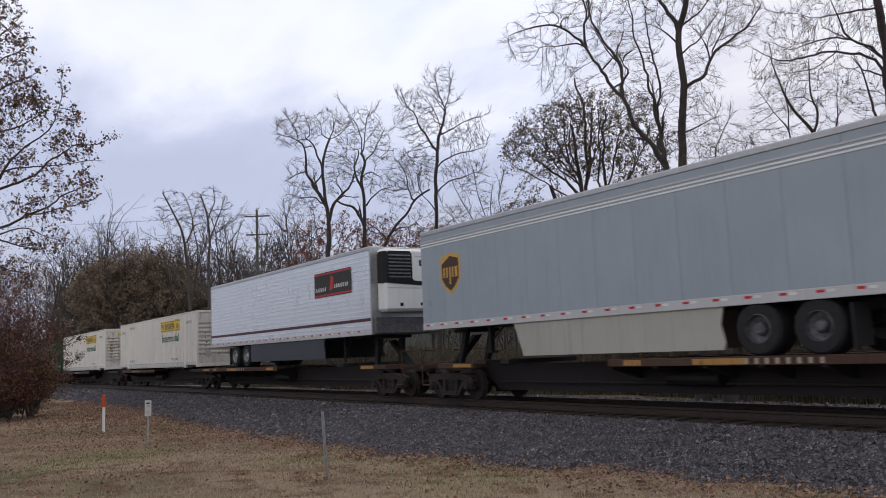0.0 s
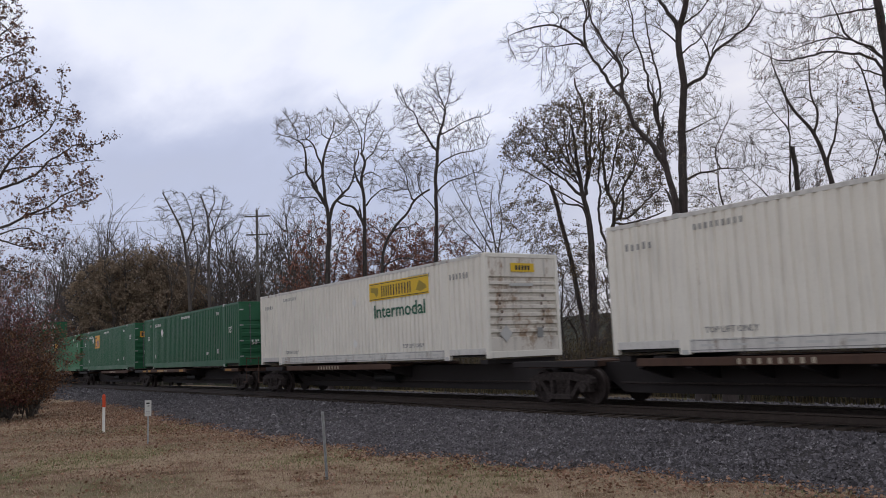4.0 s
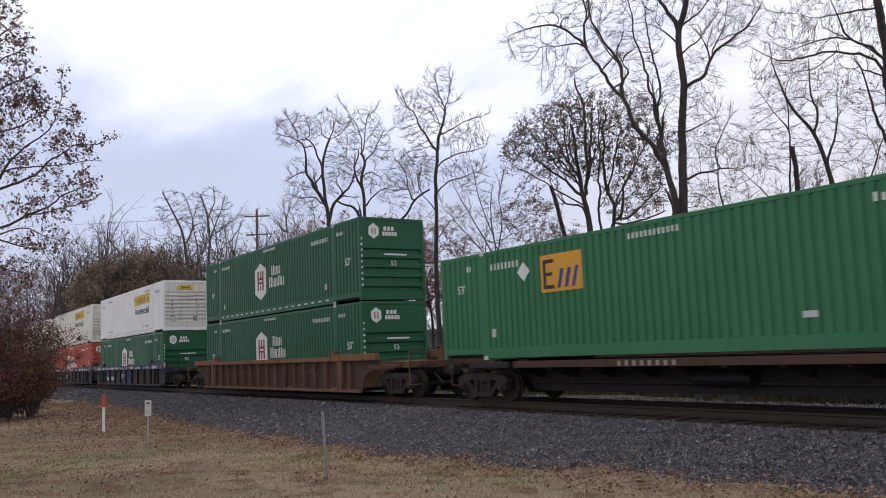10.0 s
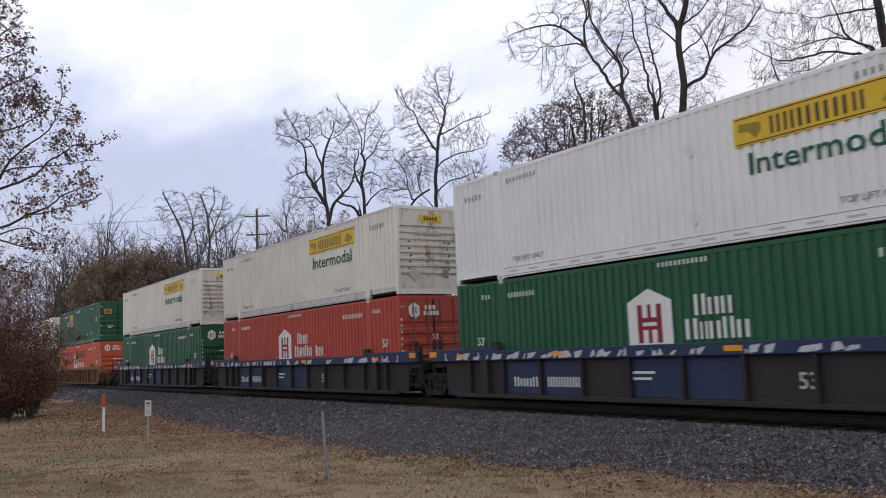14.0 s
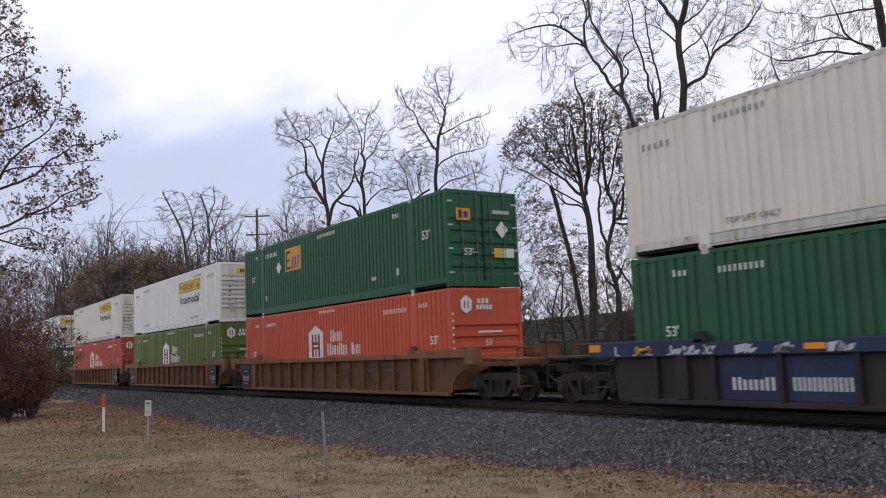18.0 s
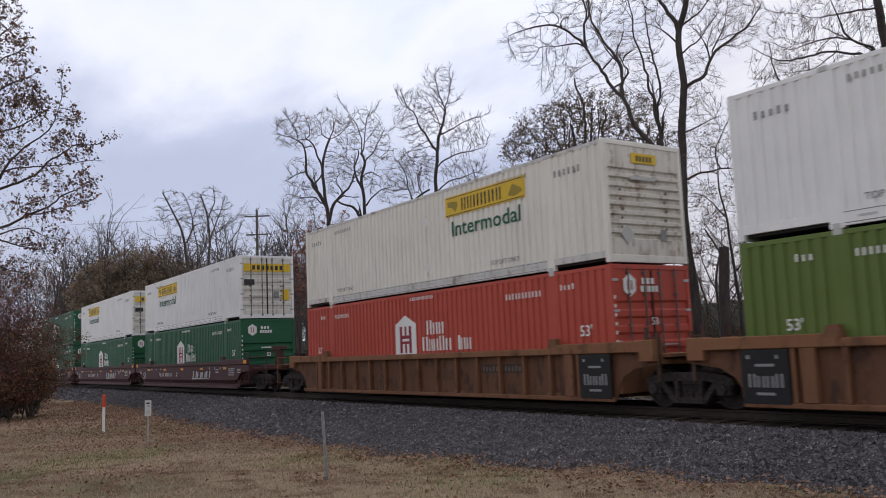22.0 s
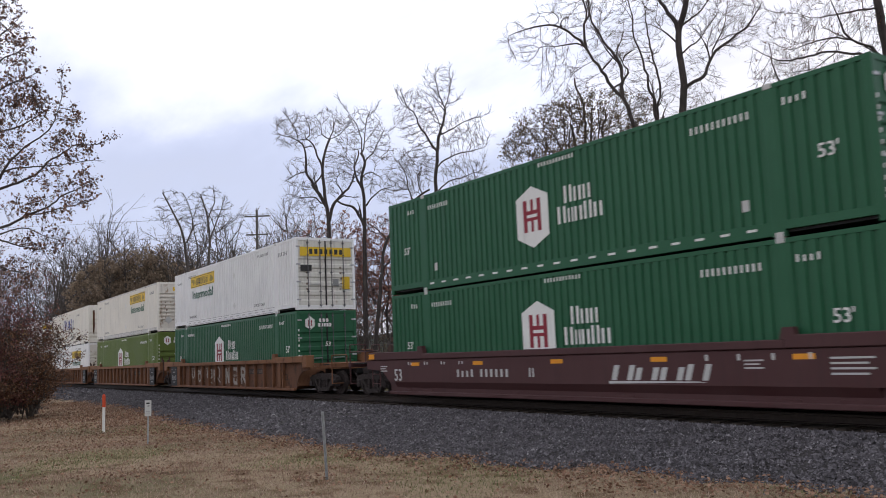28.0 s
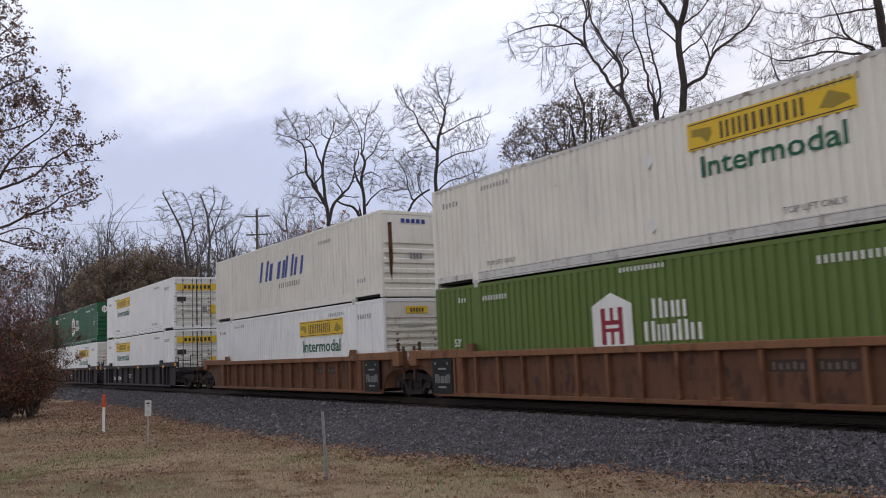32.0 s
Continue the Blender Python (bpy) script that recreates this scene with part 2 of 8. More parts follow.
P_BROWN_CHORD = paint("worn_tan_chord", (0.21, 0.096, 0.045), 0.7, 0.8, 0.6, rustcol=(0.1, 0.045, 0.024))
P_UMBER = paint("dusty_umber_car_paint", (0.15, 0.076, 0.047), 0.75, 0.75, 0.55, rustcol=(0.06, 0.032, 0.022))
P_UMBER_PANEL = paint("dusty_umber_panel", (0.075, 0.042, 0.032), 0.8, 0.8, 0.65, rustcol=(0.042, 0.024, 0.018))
P_OXIDE = paint("maroon_car_paint", (0.07, 0.027, 0.028), 0.6, 0.45)
P_BLUECAR = paint("sooty_car_paint", (0.03, 0.024, 0.026), 0.7, 0.5, 0.25, rustcol=(0.035, 0.02, 0.016))
P_BLUE = paint("blue_chord_paint", (0.023, 0.036, 0.088), 0.6, 0.7, 0.5, rustcol=(0.028, 0.024, 0.03))
P_SPINE = paint("spine_car_black", (0.023, 0.019, 0.02), 0.8, 0.4, 0.2, rustcol=(0.05, 0.024, 0.014))
P_DECK = paint("rusty_deck_paint", (0.072, 0.038, 0.026), 0.8, 0.7, 0.5, rustcol=(0.045, 0.022, 0.014))
P_GREYTRAILER = paint("blue_grey_trailer_skin", (0.33, 0.38, 0.43), 0.4, 0.25)
P_REEFER = paint("bright_trailer_skin", (0.68, 0.73, 0.8), 0.32, 0.18, metal=0.3)
P_BEAD = paint("bright_trailer_bead", (0.82, 0.85, 0.88), 0.3, 0.1, metal=0.2)
P_SILVER = paint("silver_trailer_rail", (0.52, 0.52, 0.53), 0.45, 0.3)
RIM = plain("dull_steel_rim", (0.12, 0.12, 0.13), 0.5, 0.3, 0.1, 0.4)
BRIGHT_RIM = plain("polished_rim", (0.42, 0.43, 0.44), 0.35, 0.6, 0.05, 0.1)
D_WORN = paint("worn_amber_mark", (0.4, 0.21, 0.06), 0.7, 0.7, 0.45, rustcol=(0.07, 0.035, 0.02))
P_SKIRT = paint("cream_skirt", (0.42, 0.41, 0.36), 0.6, 0.4)
P_DARKSKIRT = paint("slate_skirt", (0.06, 0.066, 0.085), 0.6, 0.3)
D_WHITE = paint("white_lettering", (0.72, 0.72, 0.7), 0.55, 0.35)
D_YELLOW = paint("yellow_panel", (0.7, 0.46, 0.03), 0.5, 0.35)
D_AMBER = paint("amber_mark", (0.75, 0.3, 0.02), 0.5, 0.3)
D_ORANGE = paint("amber_logo_panel", (0.66, 0.33, 0.03), 0.5, 0.25)
D_DARK = paint("dark_lettering", (0.035, 0.035, 0.035), 0.6, 0.3)
D_DKGREEN = paint("dark_green_lettering", (0.006, 0.10, 0.055), 0.5, 0.25)
D_MAROON = paint("maroon_mark", (0.25, 0.02, 0.035), 0.5, 0.2)
D_BLUE = paint("blue_mark", (0.03, 0.05, 0.25), 0.5, 0.2)
D_GREY = paint("grey_lettering", (0.25, 0.25, 0.25), 0.6, 0.2)
D_PALE = paint("pale_grey_mark", (0.5, 0.5, 0.49), 0.6, 0.3)
D_BROWN = paint("chocolate_mark", (0.06, 0.028, 0.014), 0.5, 0.2)
D_GOLD = paint("gold_mark", (0.6, 0.36, 0.08), 0.5, 0.2)
D_RED = paint("red_mark", (0.5, 0.03, 0.03), 0.5, 0.2)


# ---- mesh helpers ----
class Geo:
    """Collects boxes, prisms and tubes into one mesh."""

    def __init__(self):
        self.v, self.f = [], []

    def add(self, verts, faces):
        o = len(self.v)
        self.v += verts
        self.f += [tuple(i + o for i in q) for q in faces]
        return self

    def box(self, x0, x1, y0, y1, z0, z1, c=0.0):
        if c <= 0:
            v = [(x, y, z) for x in (x0, x1) for y in (y0, y1) for z in (z0, z1)]
            return self.add(v, [(0, 1, 3, 2), (4, 6, 7, 5), (0, 4, 5, 1), (2, 3, 7, 6), (0, 2, 6, 4), (1, 5, 7, 3)])
        v, lo, hi = [], (x0, y0, z0), (x1, y1, z1)
        for i in range(8):
            s = ((i >> 2) & 1, (i >> 1) & 1, i & 1)
            for a in range(3):
                p = [(hi[k] if s[k] else lo[k]) for k in range(3)]
                for k in range(3):
                    if k != a:
                        p[k] += -c if s[k] else c
                v.append(tuple(p))
        f = []
        for a, (p, q) in enumerate(((1, 2), (0, 2), (0, 1))):
            bit = (4, 2, 1)
            for s in (0, 1):
                ring = [(bit[a] * s + bit[p] * i + bit[q] * j) * 3 + a for i, j in ((0, 0), (1, 0), (1, 1), (0, 1))]
                f.append(tuple(ring))
        bit = (4, 2, 1)
        for a in range(3):
            p, q = [k for k in range(3) if k != a]
            for i in (0, 1):
                for j in (0, 1):
                    c0, c1 = bit[p] * i + bit[q] * j, bit[p] * i + bit[q] * j + bit[a]
                    f.append((c0 * 3 + p, c0 * 3 + q, c1 * 3 + q, c1 * 3 + p))
        for i in range(8):
            f.append((i * 3, i * 3 + 1, i * 3 + 2))
        return self.add(v, f)

    def prism(self, pts, axis, a, b):
        n = len(pts)
        place = {"x": lambda p, d: (d, p[0], p[1]), "y": lambda p, d: (p[0], d, p[1]), "z": lambda p, d: (p[0], p[1], d)}[axis]
        v = [place(p, a) for p in pts] + [place(p, b) for p in pts]
        f = [(i, (i + 1) % n, n + (i + 1) % n, n + i) for i in range(n)]
        return self.add(v, f + [tuple(range(n))[::-1], tuple(range(n, 2 * n))])

    def tube(self, p0, p1, r, n=10, r1=None, caps=True):
        p0, p1 = Vector(p0), Vector(p1)
        r1 = r if r1 is None else r1
        d = (p1 - p0).normalized()
        u = d.orthogonal().normalized()
        w = d.cross(u)
        ring = [(math.cos(2 * math.pi * i / n), math.sin(2 * math.pi * i / n)) for i in range(n)]
        v = [tuple(p + (u * c + w * s) * q) for p, q in ((p0, r), (p1, r1)) for c, s in ring]
        f = [(i, (i + 1) % n, n + (i + 1) % n, n + i) for i in range(n)]
        if caps:
            f += [tuple(range(n))[::-1], tuple(range(n, 2 * n))]
        return self.add(v, f)

    def pipe(self, pts, r, n=6):
        """One bent pipe through the points."""
        pts = [Vector(p) for p in pts]
        v = []
        for i, p in enumerate(pts):
            d = (pts[min(i + 1, len(pts) - 1)] - pts[max(i - 1, 0)]).normalized()
            u = d.cross(Vector((0, 0, 1)) if abs(d.z) < 0.9 else Vector((1, 0, 0))).normalized()
            w = d.cross(u)
            v += [tuple(p + (u * math.cos(2 * math.pi * k / n) + w * math.sin(2 * math.pi * k / n)) * r) for k in range(n)]
        f = [(i * n + k, i * n + (k + 1) % n, (i + 1) * n + (k + 1) % n, (i + 1) * n + k) for i in range(len(pts) - 1) for k in range(n)]
        return self.add(v, f)

    def lathe_y(self, cx, cz, prof, n=24, caps=True):
        """prof: (y, radius) along an axle parallel to y."""
        v = [(cx + r * math.cos(2 * math.pi * i / n), y, cz + r * math.sin(2 * math.pi * i / n)) for y, r in prof for i in range(n)]
        f = [(k * n + i, k * n + (i + 1) % n, (k + 1) * n + (i + 1) % n, (k + 1) * n + i) for k in range(len(prof) - 1) for i in range(n)]
        m = len(prof) - 1
        if caps:
            f += [tuple(range(n))[::-1], tuple(range(m * n, m * n + n))]
        return self.add(v, f)

    def mesh(self, name, mat):
        me = bpy.data.meshes.new(name)
        me.from_pydata(self.v, [], self.f)
        bm = bmesh.new()
        bm.from_mesh(me)
        bmesh.ops.recalc_face_normals(bm, faces=bm.faces)
        bm.to_mesh(me)
        bm.free()
        me.materials.append(mat)
        return me


# rows of small marks that cannot be told apart singly
SMALL = ("number_marking", "name_marking", "reflector_strip", "graffiti", "spring", "faded_marking", "mark_inlay", "grating", "notice", "panel_mark", "marking")


def part(name, geo, mat, parent, label=""):
    me = geo if isinstance(geo, bpy.types.Mesh) else geo.mesh(name, mat)
    ob = new(name, me)
    ob.parent = parent
    if label:
        tagged(ob, label)
    if name in SMALL:
        tagged(ob, kind="stuff")
    return ob


def thing(name, label, category, group="", kind=""):
    return tagged(new(name), label, category, group, kind)


def mesh_np(name, verts, faces, mat, smooth=False):
    """Mesh from arrays; every face has the same number of corners."""
    me = bpy.data.meshes.new(name)
    nv, nf, k = len(verts), len(faces), faces.shape[1]
    me.vertices.add(nv)
    me.vertices.foreach_set("co", np.asarray(verts, dtype=np.float32).ravel())
    me.loops.add(nf * k)
    me.loops.foreach_set("vertex_index", faces.astype(np.int32).ravel())
    me.polygons.add(nf)
    me.polygons.foreach_set("loop_start", np.arange(0, nf * k, k, dtype=np.int32))
    me.polygons.foreach_set("loop_total", np.full(nf, k, dtype=np.int32))
    me.polygons.foreach_set("use_smooth", np.full(nf, smooth, dtype=bool))
    me.update(calc_edges=True)
    me.materials.append(mat)
    return me


TEXTS = {}


def text_mesh(words, size, mat, name="lettering"):
    """Flat letters 4 mm thick, upright in the xz plane, facing -y, from x = 0."""
    key = (words, size, mat.name)
    if key not in TEXTS:
        cu = bpy.data.curves.new(name, "FONT")
        cu.body, cu.size, cu.extrude, cu.resolution_u, cu.offset = words, size, 0.002, 2, size * 0.012
        ob = bpy.data.objects.new(name, cu)
        scene.collection.objects.link(ob)
        bpy.context.view_layer.update()
        me = bpy.data.meshes.new_from_object(ob.evaluated_get(bpy.context.evaluated_depsgraph_get()))
        bpy.data.objects.remove(ob)
        me.transform(Matrix.Rotation(radians(90), 4, "X"))
        me.name = name
        me.materials.clear()
        me.materials.append(mat)
        TEXTS[key] = me
    return TEXTS[key]


def letters(words, size, mat, parent, x, y, z, stretch=1.0, name="lettering", turn=0):
    ob = new(name, text_mesh(words, size, mat))
    ob.parent = parent
    ob.matrix_basis = pose(x, y, z, 0, 0, turn) @ Matrix.Diagonal((stretch, 1, 1, 1))
    return ob


def word_bars(geo, x, y, z, h, widths, gap=0.25, slant=0.0, thick=0.006):
    """A row of upright bars in the place of a name; x is its left end, y the face it lies on."""
    def stroke(a, b, lo, hi):
        geo.prism([(a + slant * (lo - z), lo), (b + slant * (lo - z), lo), (b + slant * (hi - z), hi), (a + slant * (hi - z), hi)], "y", y - thick, y)
    for k, w in enumerate(widths):
        b = w * 0.25 if slant else min(w * 0.3, h * 0.24)
        top = z + h * (1.0 if k % 3 == 0 or len(widths) > 5 else 0.82)
        if w > h * 2.2 or w < h * 0.3:
            stroke(x, x + w, z, top)
        else:
            stroke(x, x + (w * 0.5 if h < 0.21 else b), z, top)
            if h >= 0.21:
                stroke(x + w - b, x + w, z, top)
        x += w * (1 + gap)
    return x


def letters_fit(words, x, y, z, width, cap, mat, parent, name="lettering"):
    """Letters stretched to a width and a height of capitals."""
    me = text_mesh(words, 1.0, mat)
    xs = [v.co.x for v in me.vertices]
    zs = [v.co.z for v in me.vertices]
    ob = new(name, me)
    ob.parent = parent
    sx = width / (max(xs) - min(xs))
    sz = cap / max(zs)
    ob.matrix_basis = pose(x - min(xs) * sx, y, z) @ Matrix.Diagonal((sx, 1, sz, 1))
    return ob


# ---- the line of the track ----
# x runs along the track the way the train goes, z = 0 is the top of the rails beside the camera
SPEED = 11.4105


def track(s):
    """Offset, height and their slopes of the track's centre line at s metres."""
    u = max(min(s, 0.0), -130.0)
    rest = min(s + 130.0, 0.0)
    ky, kz = 0.566e-4, -0.269e-4
    return ky * u * u + 2 * ky * u * rest, kz * u * u + 2 * kz * u * rest, 2 * ky * u, 2 * kz * u


def track_np(s):
    u = np.clip(s, -130, 0)
    rest = np.minimum(s + 130, 0)
    ky, kz = 0.566e-4, -0.269e-4
    return ky * u * u + 2 * ky * u * rest, kz * u * u + 2 * kz * u * rest


def smooth(a, b, x):
    t = np.clip((x - a) / (b - a), 0, 1)
    return t * t * (3 - 2 * t)


def height(x, y):
    """Height of the ground; arrays or numbers."""
    x, y = np.asarray(x, dtype=float), np.asarray(y, dtype=float)
    yc, zc = track_np(x)
    d = y - yc
    h = -0.66 + 0.05 * np.sin(x * 0.37 + 1.3) * np.sin(d * 0.51) + 0.03 * np.sin(x * 1.3 + d * 0.9) * np.sin(d * 1.7 - x * 0.4)
    h = h - 0.02 * smooth(4.5, 7.5, d) - 0.3 * smooth(9.5, 12.5, d) + 0.25 * smooth(-14, -40, d)
    h = h + 1.2 * smooth(9, 40, d) + 14.0 * smooth(45, 230, d)
    return h + np.maximum(zc, -3)


def toe(x):
    """Distance of the foot of the ballast from the track's centre on the camera's side."""
    x = np.asarray(x, dtype=float)
    return 4.7 + 1.6 * smooth(-7, -18, x) - 1.6 * smooth(-26, -48, x) + 0.22 * np.sin(x * 1.9) + 0.15 * np.sin(x * 4.3 + 1)


def ballast_height(x, y):
    """Top of the ballast bed: level between the rails, then a long shoulder down to the verge."""
    yc, zc = track_np(np.asarray(x, dtype=float))
    d = np.asarray(y, dtype=float) - yc
    foot = np.where(d < 0, toe(x), 9.0)
    t = np.clip((np.abs(d) - 1.75) / (foot - 1.75), 0, 1.15)
    bump = 0.018 * np.sin(x * 5.1 + d * 3.3) + 0.018 * np.sin(d * 6.7 - x * 3.1)
    return -0.23 + zc - 0.46 * t ** 1.15 - 0.05 * smooth(1.0, 1.15, t) * 3 + bump * (t > 0)


def build_ground():
    xs = np.unique(np.concatenate([-np.geomspace(60, 2200, 30), np.linspace(-60, 12, 145), np.geomspace(14, 2200, 26)]))
    ys = np.unique(np.concatenate([-np.geomspace(16, 2200, 26), np.linspace(-15.5, 14, 119), np.geomspace(15, 2200, 40)]))
    X, Y = np.meshgrid(xs, ys, indexing="ij")
    V = np.stack([X, Y, height(X, Y)], -1).reshape(-1, 3)
    i, j = np.meshgrid(np.arange(len(xs) - 1), np.arange(len(ys) - 1), indexing="ij")
    a = (i * len(ys) + j).ravel()
    F = np.stack([a, a + len(ys), a + len(ys) + 1, a + 1], -1)
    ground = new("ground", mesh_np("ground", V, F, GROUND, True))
    tagged(ground, "rough verge of straw-coloured grass with drifts of fallen leaves", "ground", kind="structure")
    return ground


build_ground()


def build_ballast():
    xs = np.concatenate([np.linspace(-300, -60, 60), np.linspace(-59, 30, 300)])
    cols = np.linspace(-1, 1, 60)
    V = []
    for x in xs:
        yc, zc = track(float(x))[:2]
        lo, hi = -float(toe(x)) - 0.35, 9.6
        d = np.where(cols < 0, -cols * lo, cols * hi)
        y = yc + d
        V.append(np.stack([np.full(60, x), y, ballast_height(np.full(60, x), y)], -1))
    V = np.concatenate(V)
    i, j = np.meshgrid(np.arange(len(xs) - 1), np.arange(59), indexing="ij")
    a = (i * 60 + j).ravel()
    F = np.stack([a, a + 60, a + 61, a + 1], -1)
    m, n, l, b = base_mat("ballast_bed")
    f = noise_node(n, l, 14, 6, 0.8)
    l.new(ramp_node(n, l, f, [(0.3, (0.02, 0.019, 0.02)), (0.55, (0.057, 0.05, 0.052)), (0.8, (0.114, 0.1, 0.103))]), b.inputs["Base Color"])
    b.inputs["Roughness"].default_value = 0.9
    bump_node(n, l, f, 1.0, 0.06, b)
    bed = new("ballast_bed", mesh_np("ballast_bed", V, F, m, True))
    tagged(bed, "long shoulder of crushed grey stone under the rails", "ballast", kind="structure")


build_ballast()


def scatter_stones(name, count, x0, x1, dmin, dmax, smin, smax, rng):
    """Crushed stones: squashed, jittered eight-sided lumps."""
    x = rng.uniform(x0, x1, count)
    yc = track_np(x)[0]
    d = rng.uniform(dmin, dmax, count)
    edge = toe(x) + 0.12 - np.abs(rng.normal(0, 0.25, count)) * 0.5 + (rng.random(count) < 0.03) * rng.uniform(0, 0.9, count)
    keep = (d > -edge)
    x, d, yc = x[keep], d[keep], yc[keep]
    n = len(x)
    y = yc + d
    z = np.maximum(ballast_height(x, y), height(x, y) - 0.01 * 0)
    size = rng.uniform(smin, smax, n) * (1 + 0.5 * (rng.random(n) < 0.1))
    unit = np.array([(1, 0, 0), (0, 1, 0), (-1, 0, 0), (0, -1, 0), (0, 0, 1), (0, 0, -1)], float)
    P = unit[None] + rng.normal(0, 0.28, (n, 6, 3))
    P *= (size[:, None] * rng.uniform(0.7, 1.25, (n, 3)))[:, None, :]
    ang = rng.uniform(0, 2 * math.pi, n)
    tilt = rng.normal(0, 0.4, n)
    c, s, ct, st = np.cos(ang), np.sin(ang), np.cos(tilt), np.sin(tilt)
    px, pz = P[..., 0] * ct[:, None] - P[..., 2] * st[:, None], P[..., 0] * st[:, None] + P[..., 2] * ct[:, None]
    qx, qy = px * c[:, None] - P[..., 1] * s[:, None], px * s[:, None] + P[..., 1] * c[:, None]
    V = np.stack([qx + x[:, None], qy + y[:, None], pz + (z + size * 0.05)[:, None]], -1).reshape(-1, 3)
    tri = np.array([(0, 1, 4), (1, 2, 4), (2, 3, 4), (3, 0, 4)])   # the under side lies in the bed
    F = (np.arange(n)[:, None, None] * 6 + tri[None]).reshape(-1, 3)
    ob = new(name, mesh_np(name, V, F, STONE))
    tagged(ob, "loose crushed grey ballast stones", "gravel", kind="stuff")


RNG = np.random.default_rng(7)
scatter_stones("ballast_stones", 74000, -22, -3, -6.9, -1.45, 0.014, 0.033, RNG)
scatter_stones("ballast_stones", 34000, -60, -22, -6.9, -1.45, 0.024, 0.045, RNG)
scatter_stones("ballast_stones", 9000, -112, -60, -6.9, -1.45, 0.05, 0.09, RNG)
scatter_stones("ballast_stones", 7000, -60, 2, 1.4, 8.6, 0.035, 0.06, RNG)


def sweep(profile, s0, s1, step):
    """A profile of (offset, height) swept along the track."""
    ss = np.append(np.arange(s0, s1, step), s1)
    V = []
    for s in ss:
        yc, zc = track(float(s))[:2]
        V += [(s, yc + p, zc + q) for p, q in profile]
    k, n = len(profile), len(ss)
    F = [(i * k + j, i * k + (j + 1) % k, (i + 1) * k + (j + 1) % k, (i + 1) * k + j) for i in range(n - 1) for j in range(k)]
    return np.array(V), np.array(F)


def build_track():
    trackthing = tagged(new("railway_track"), "single railway track, worn steel rails on dark timber ties", "railway track", kind="structure")
    rail = [(-0.037, 0), (0.037, 0), (0.037, -0.035), (0.009, -0.05), (0.009, -0.15), (0.07, -0.165), (0.07, -0.178), (-0.07, -0.178), (-0.07, -0.165), (-0.009, -0.15), (-0.009, -0.05), (-0.037, -0.035)]
    for side in (-0.755, 0.755):
        V, F = sweep([(p + side, q) for p, q in rail], -300, 60, 4)
        part("rail", mesh_np("rail", V, F, STEEL_RAIL), STEEL_RAIL, trackthing, "rusty steel rail with a worn bright head")
    g = Geo().box(-0.11, 0.11, -1.32, 1.32, -0.36, -0.185, 0.012)
    tie = g.mesh("tie", TIE_WOOD)
    plate = Geo().box(-0.09, 0.09, -0.16, 0.16, -0.185, -0.176).mesh("tie_plate", IRON)
    rng = random.Random(4)
    s = -112.0
    while s < 14:
        yc, zc, sy, sz = track(s)
        ob = new("tie", tie)
        ob.parent = trackthing
        ob.matrix_basis = pose(s, yc + rng.uniform(-0.05, 0.05), zc + rng.uniform(-0.012, 0.004), 0, 0, rng.uniform(-1.2, 1.2))
        if s > -32:
            for side in (-0.755, 0.755):
                pl = new("tie_plate", plate)
                pl.parent = trackthing
                pl.matrix_basis = pose(s, yc + side, zc)
        s += 0.53


build_track()


def build_stained_bed():
    """Oily brown crust of fines and brake dust between and just outside the rails."""
    V, F = sweep([(-1.4, -0.32), (-1.2, -0.214), (1.2, -0.214), (1.4, -0.32)], -300, 60, 3)
    m = plain("oily_track_dirt", (0.03, 0.022, 0.018), 0.95, 0, 0.9, 0.5, 12)
    bed = new("track_bed", mesh_np("track_bed", V, F, m))
    tagged(bed, "oil-stained brown grit between the rails", "track bed", kind="structure")


build_stained_bed()


# ---- trees ----
def tubes(segs, sides):
    """Tapered tubes from rows of (x, y, z, x, y, z, r0, r1)."""
    S = np.asarray(segs, dtype=float)
    a, b, r0, r1 = S[:, 0:3], S[:, 3:6], S[:, 6], S[:, 7]
    d = b - a
    ln = np.linalg.norm(d, axis=1, keepdims=True) + 1e-9
    d = d / ln
    b = b + d * np.minimum(r1[:, None] * 0.6, 0.1)
    ref = np.where(np.abs(d[:, 2:3]) > 0.9, np.array([[1.0, 0, 0]]), np.array([[0, 0, 1.0]]))
    u = np.cross(d, ref)
    u /= np.linalg.norm(u, axis=1, keepdims=True)
    w = np.cross(d, u)
    ang = np.arange(sides) * 2 * math.pi / sides
    ring = u[:, None, :] * np.cos(ang)[None, :, None] + w[:, None, :] * np.sin(ang)[None, :, None]
    V = np.concatenate([a[:, None] + ring * r0[:, None, None], b[:, None] + ring * r1[:, None, None]], 1).reshape(-1, 3)
    i = np.arange(sides)
    q = np.stack([i, (i + 1) % sides, sides + (i + 1) % sides, sides + i], -1)
    F = (np.arange(len(S))[:, None, None] * 2 * sides + q[None]).reshape(-1, 4)
    return V, F


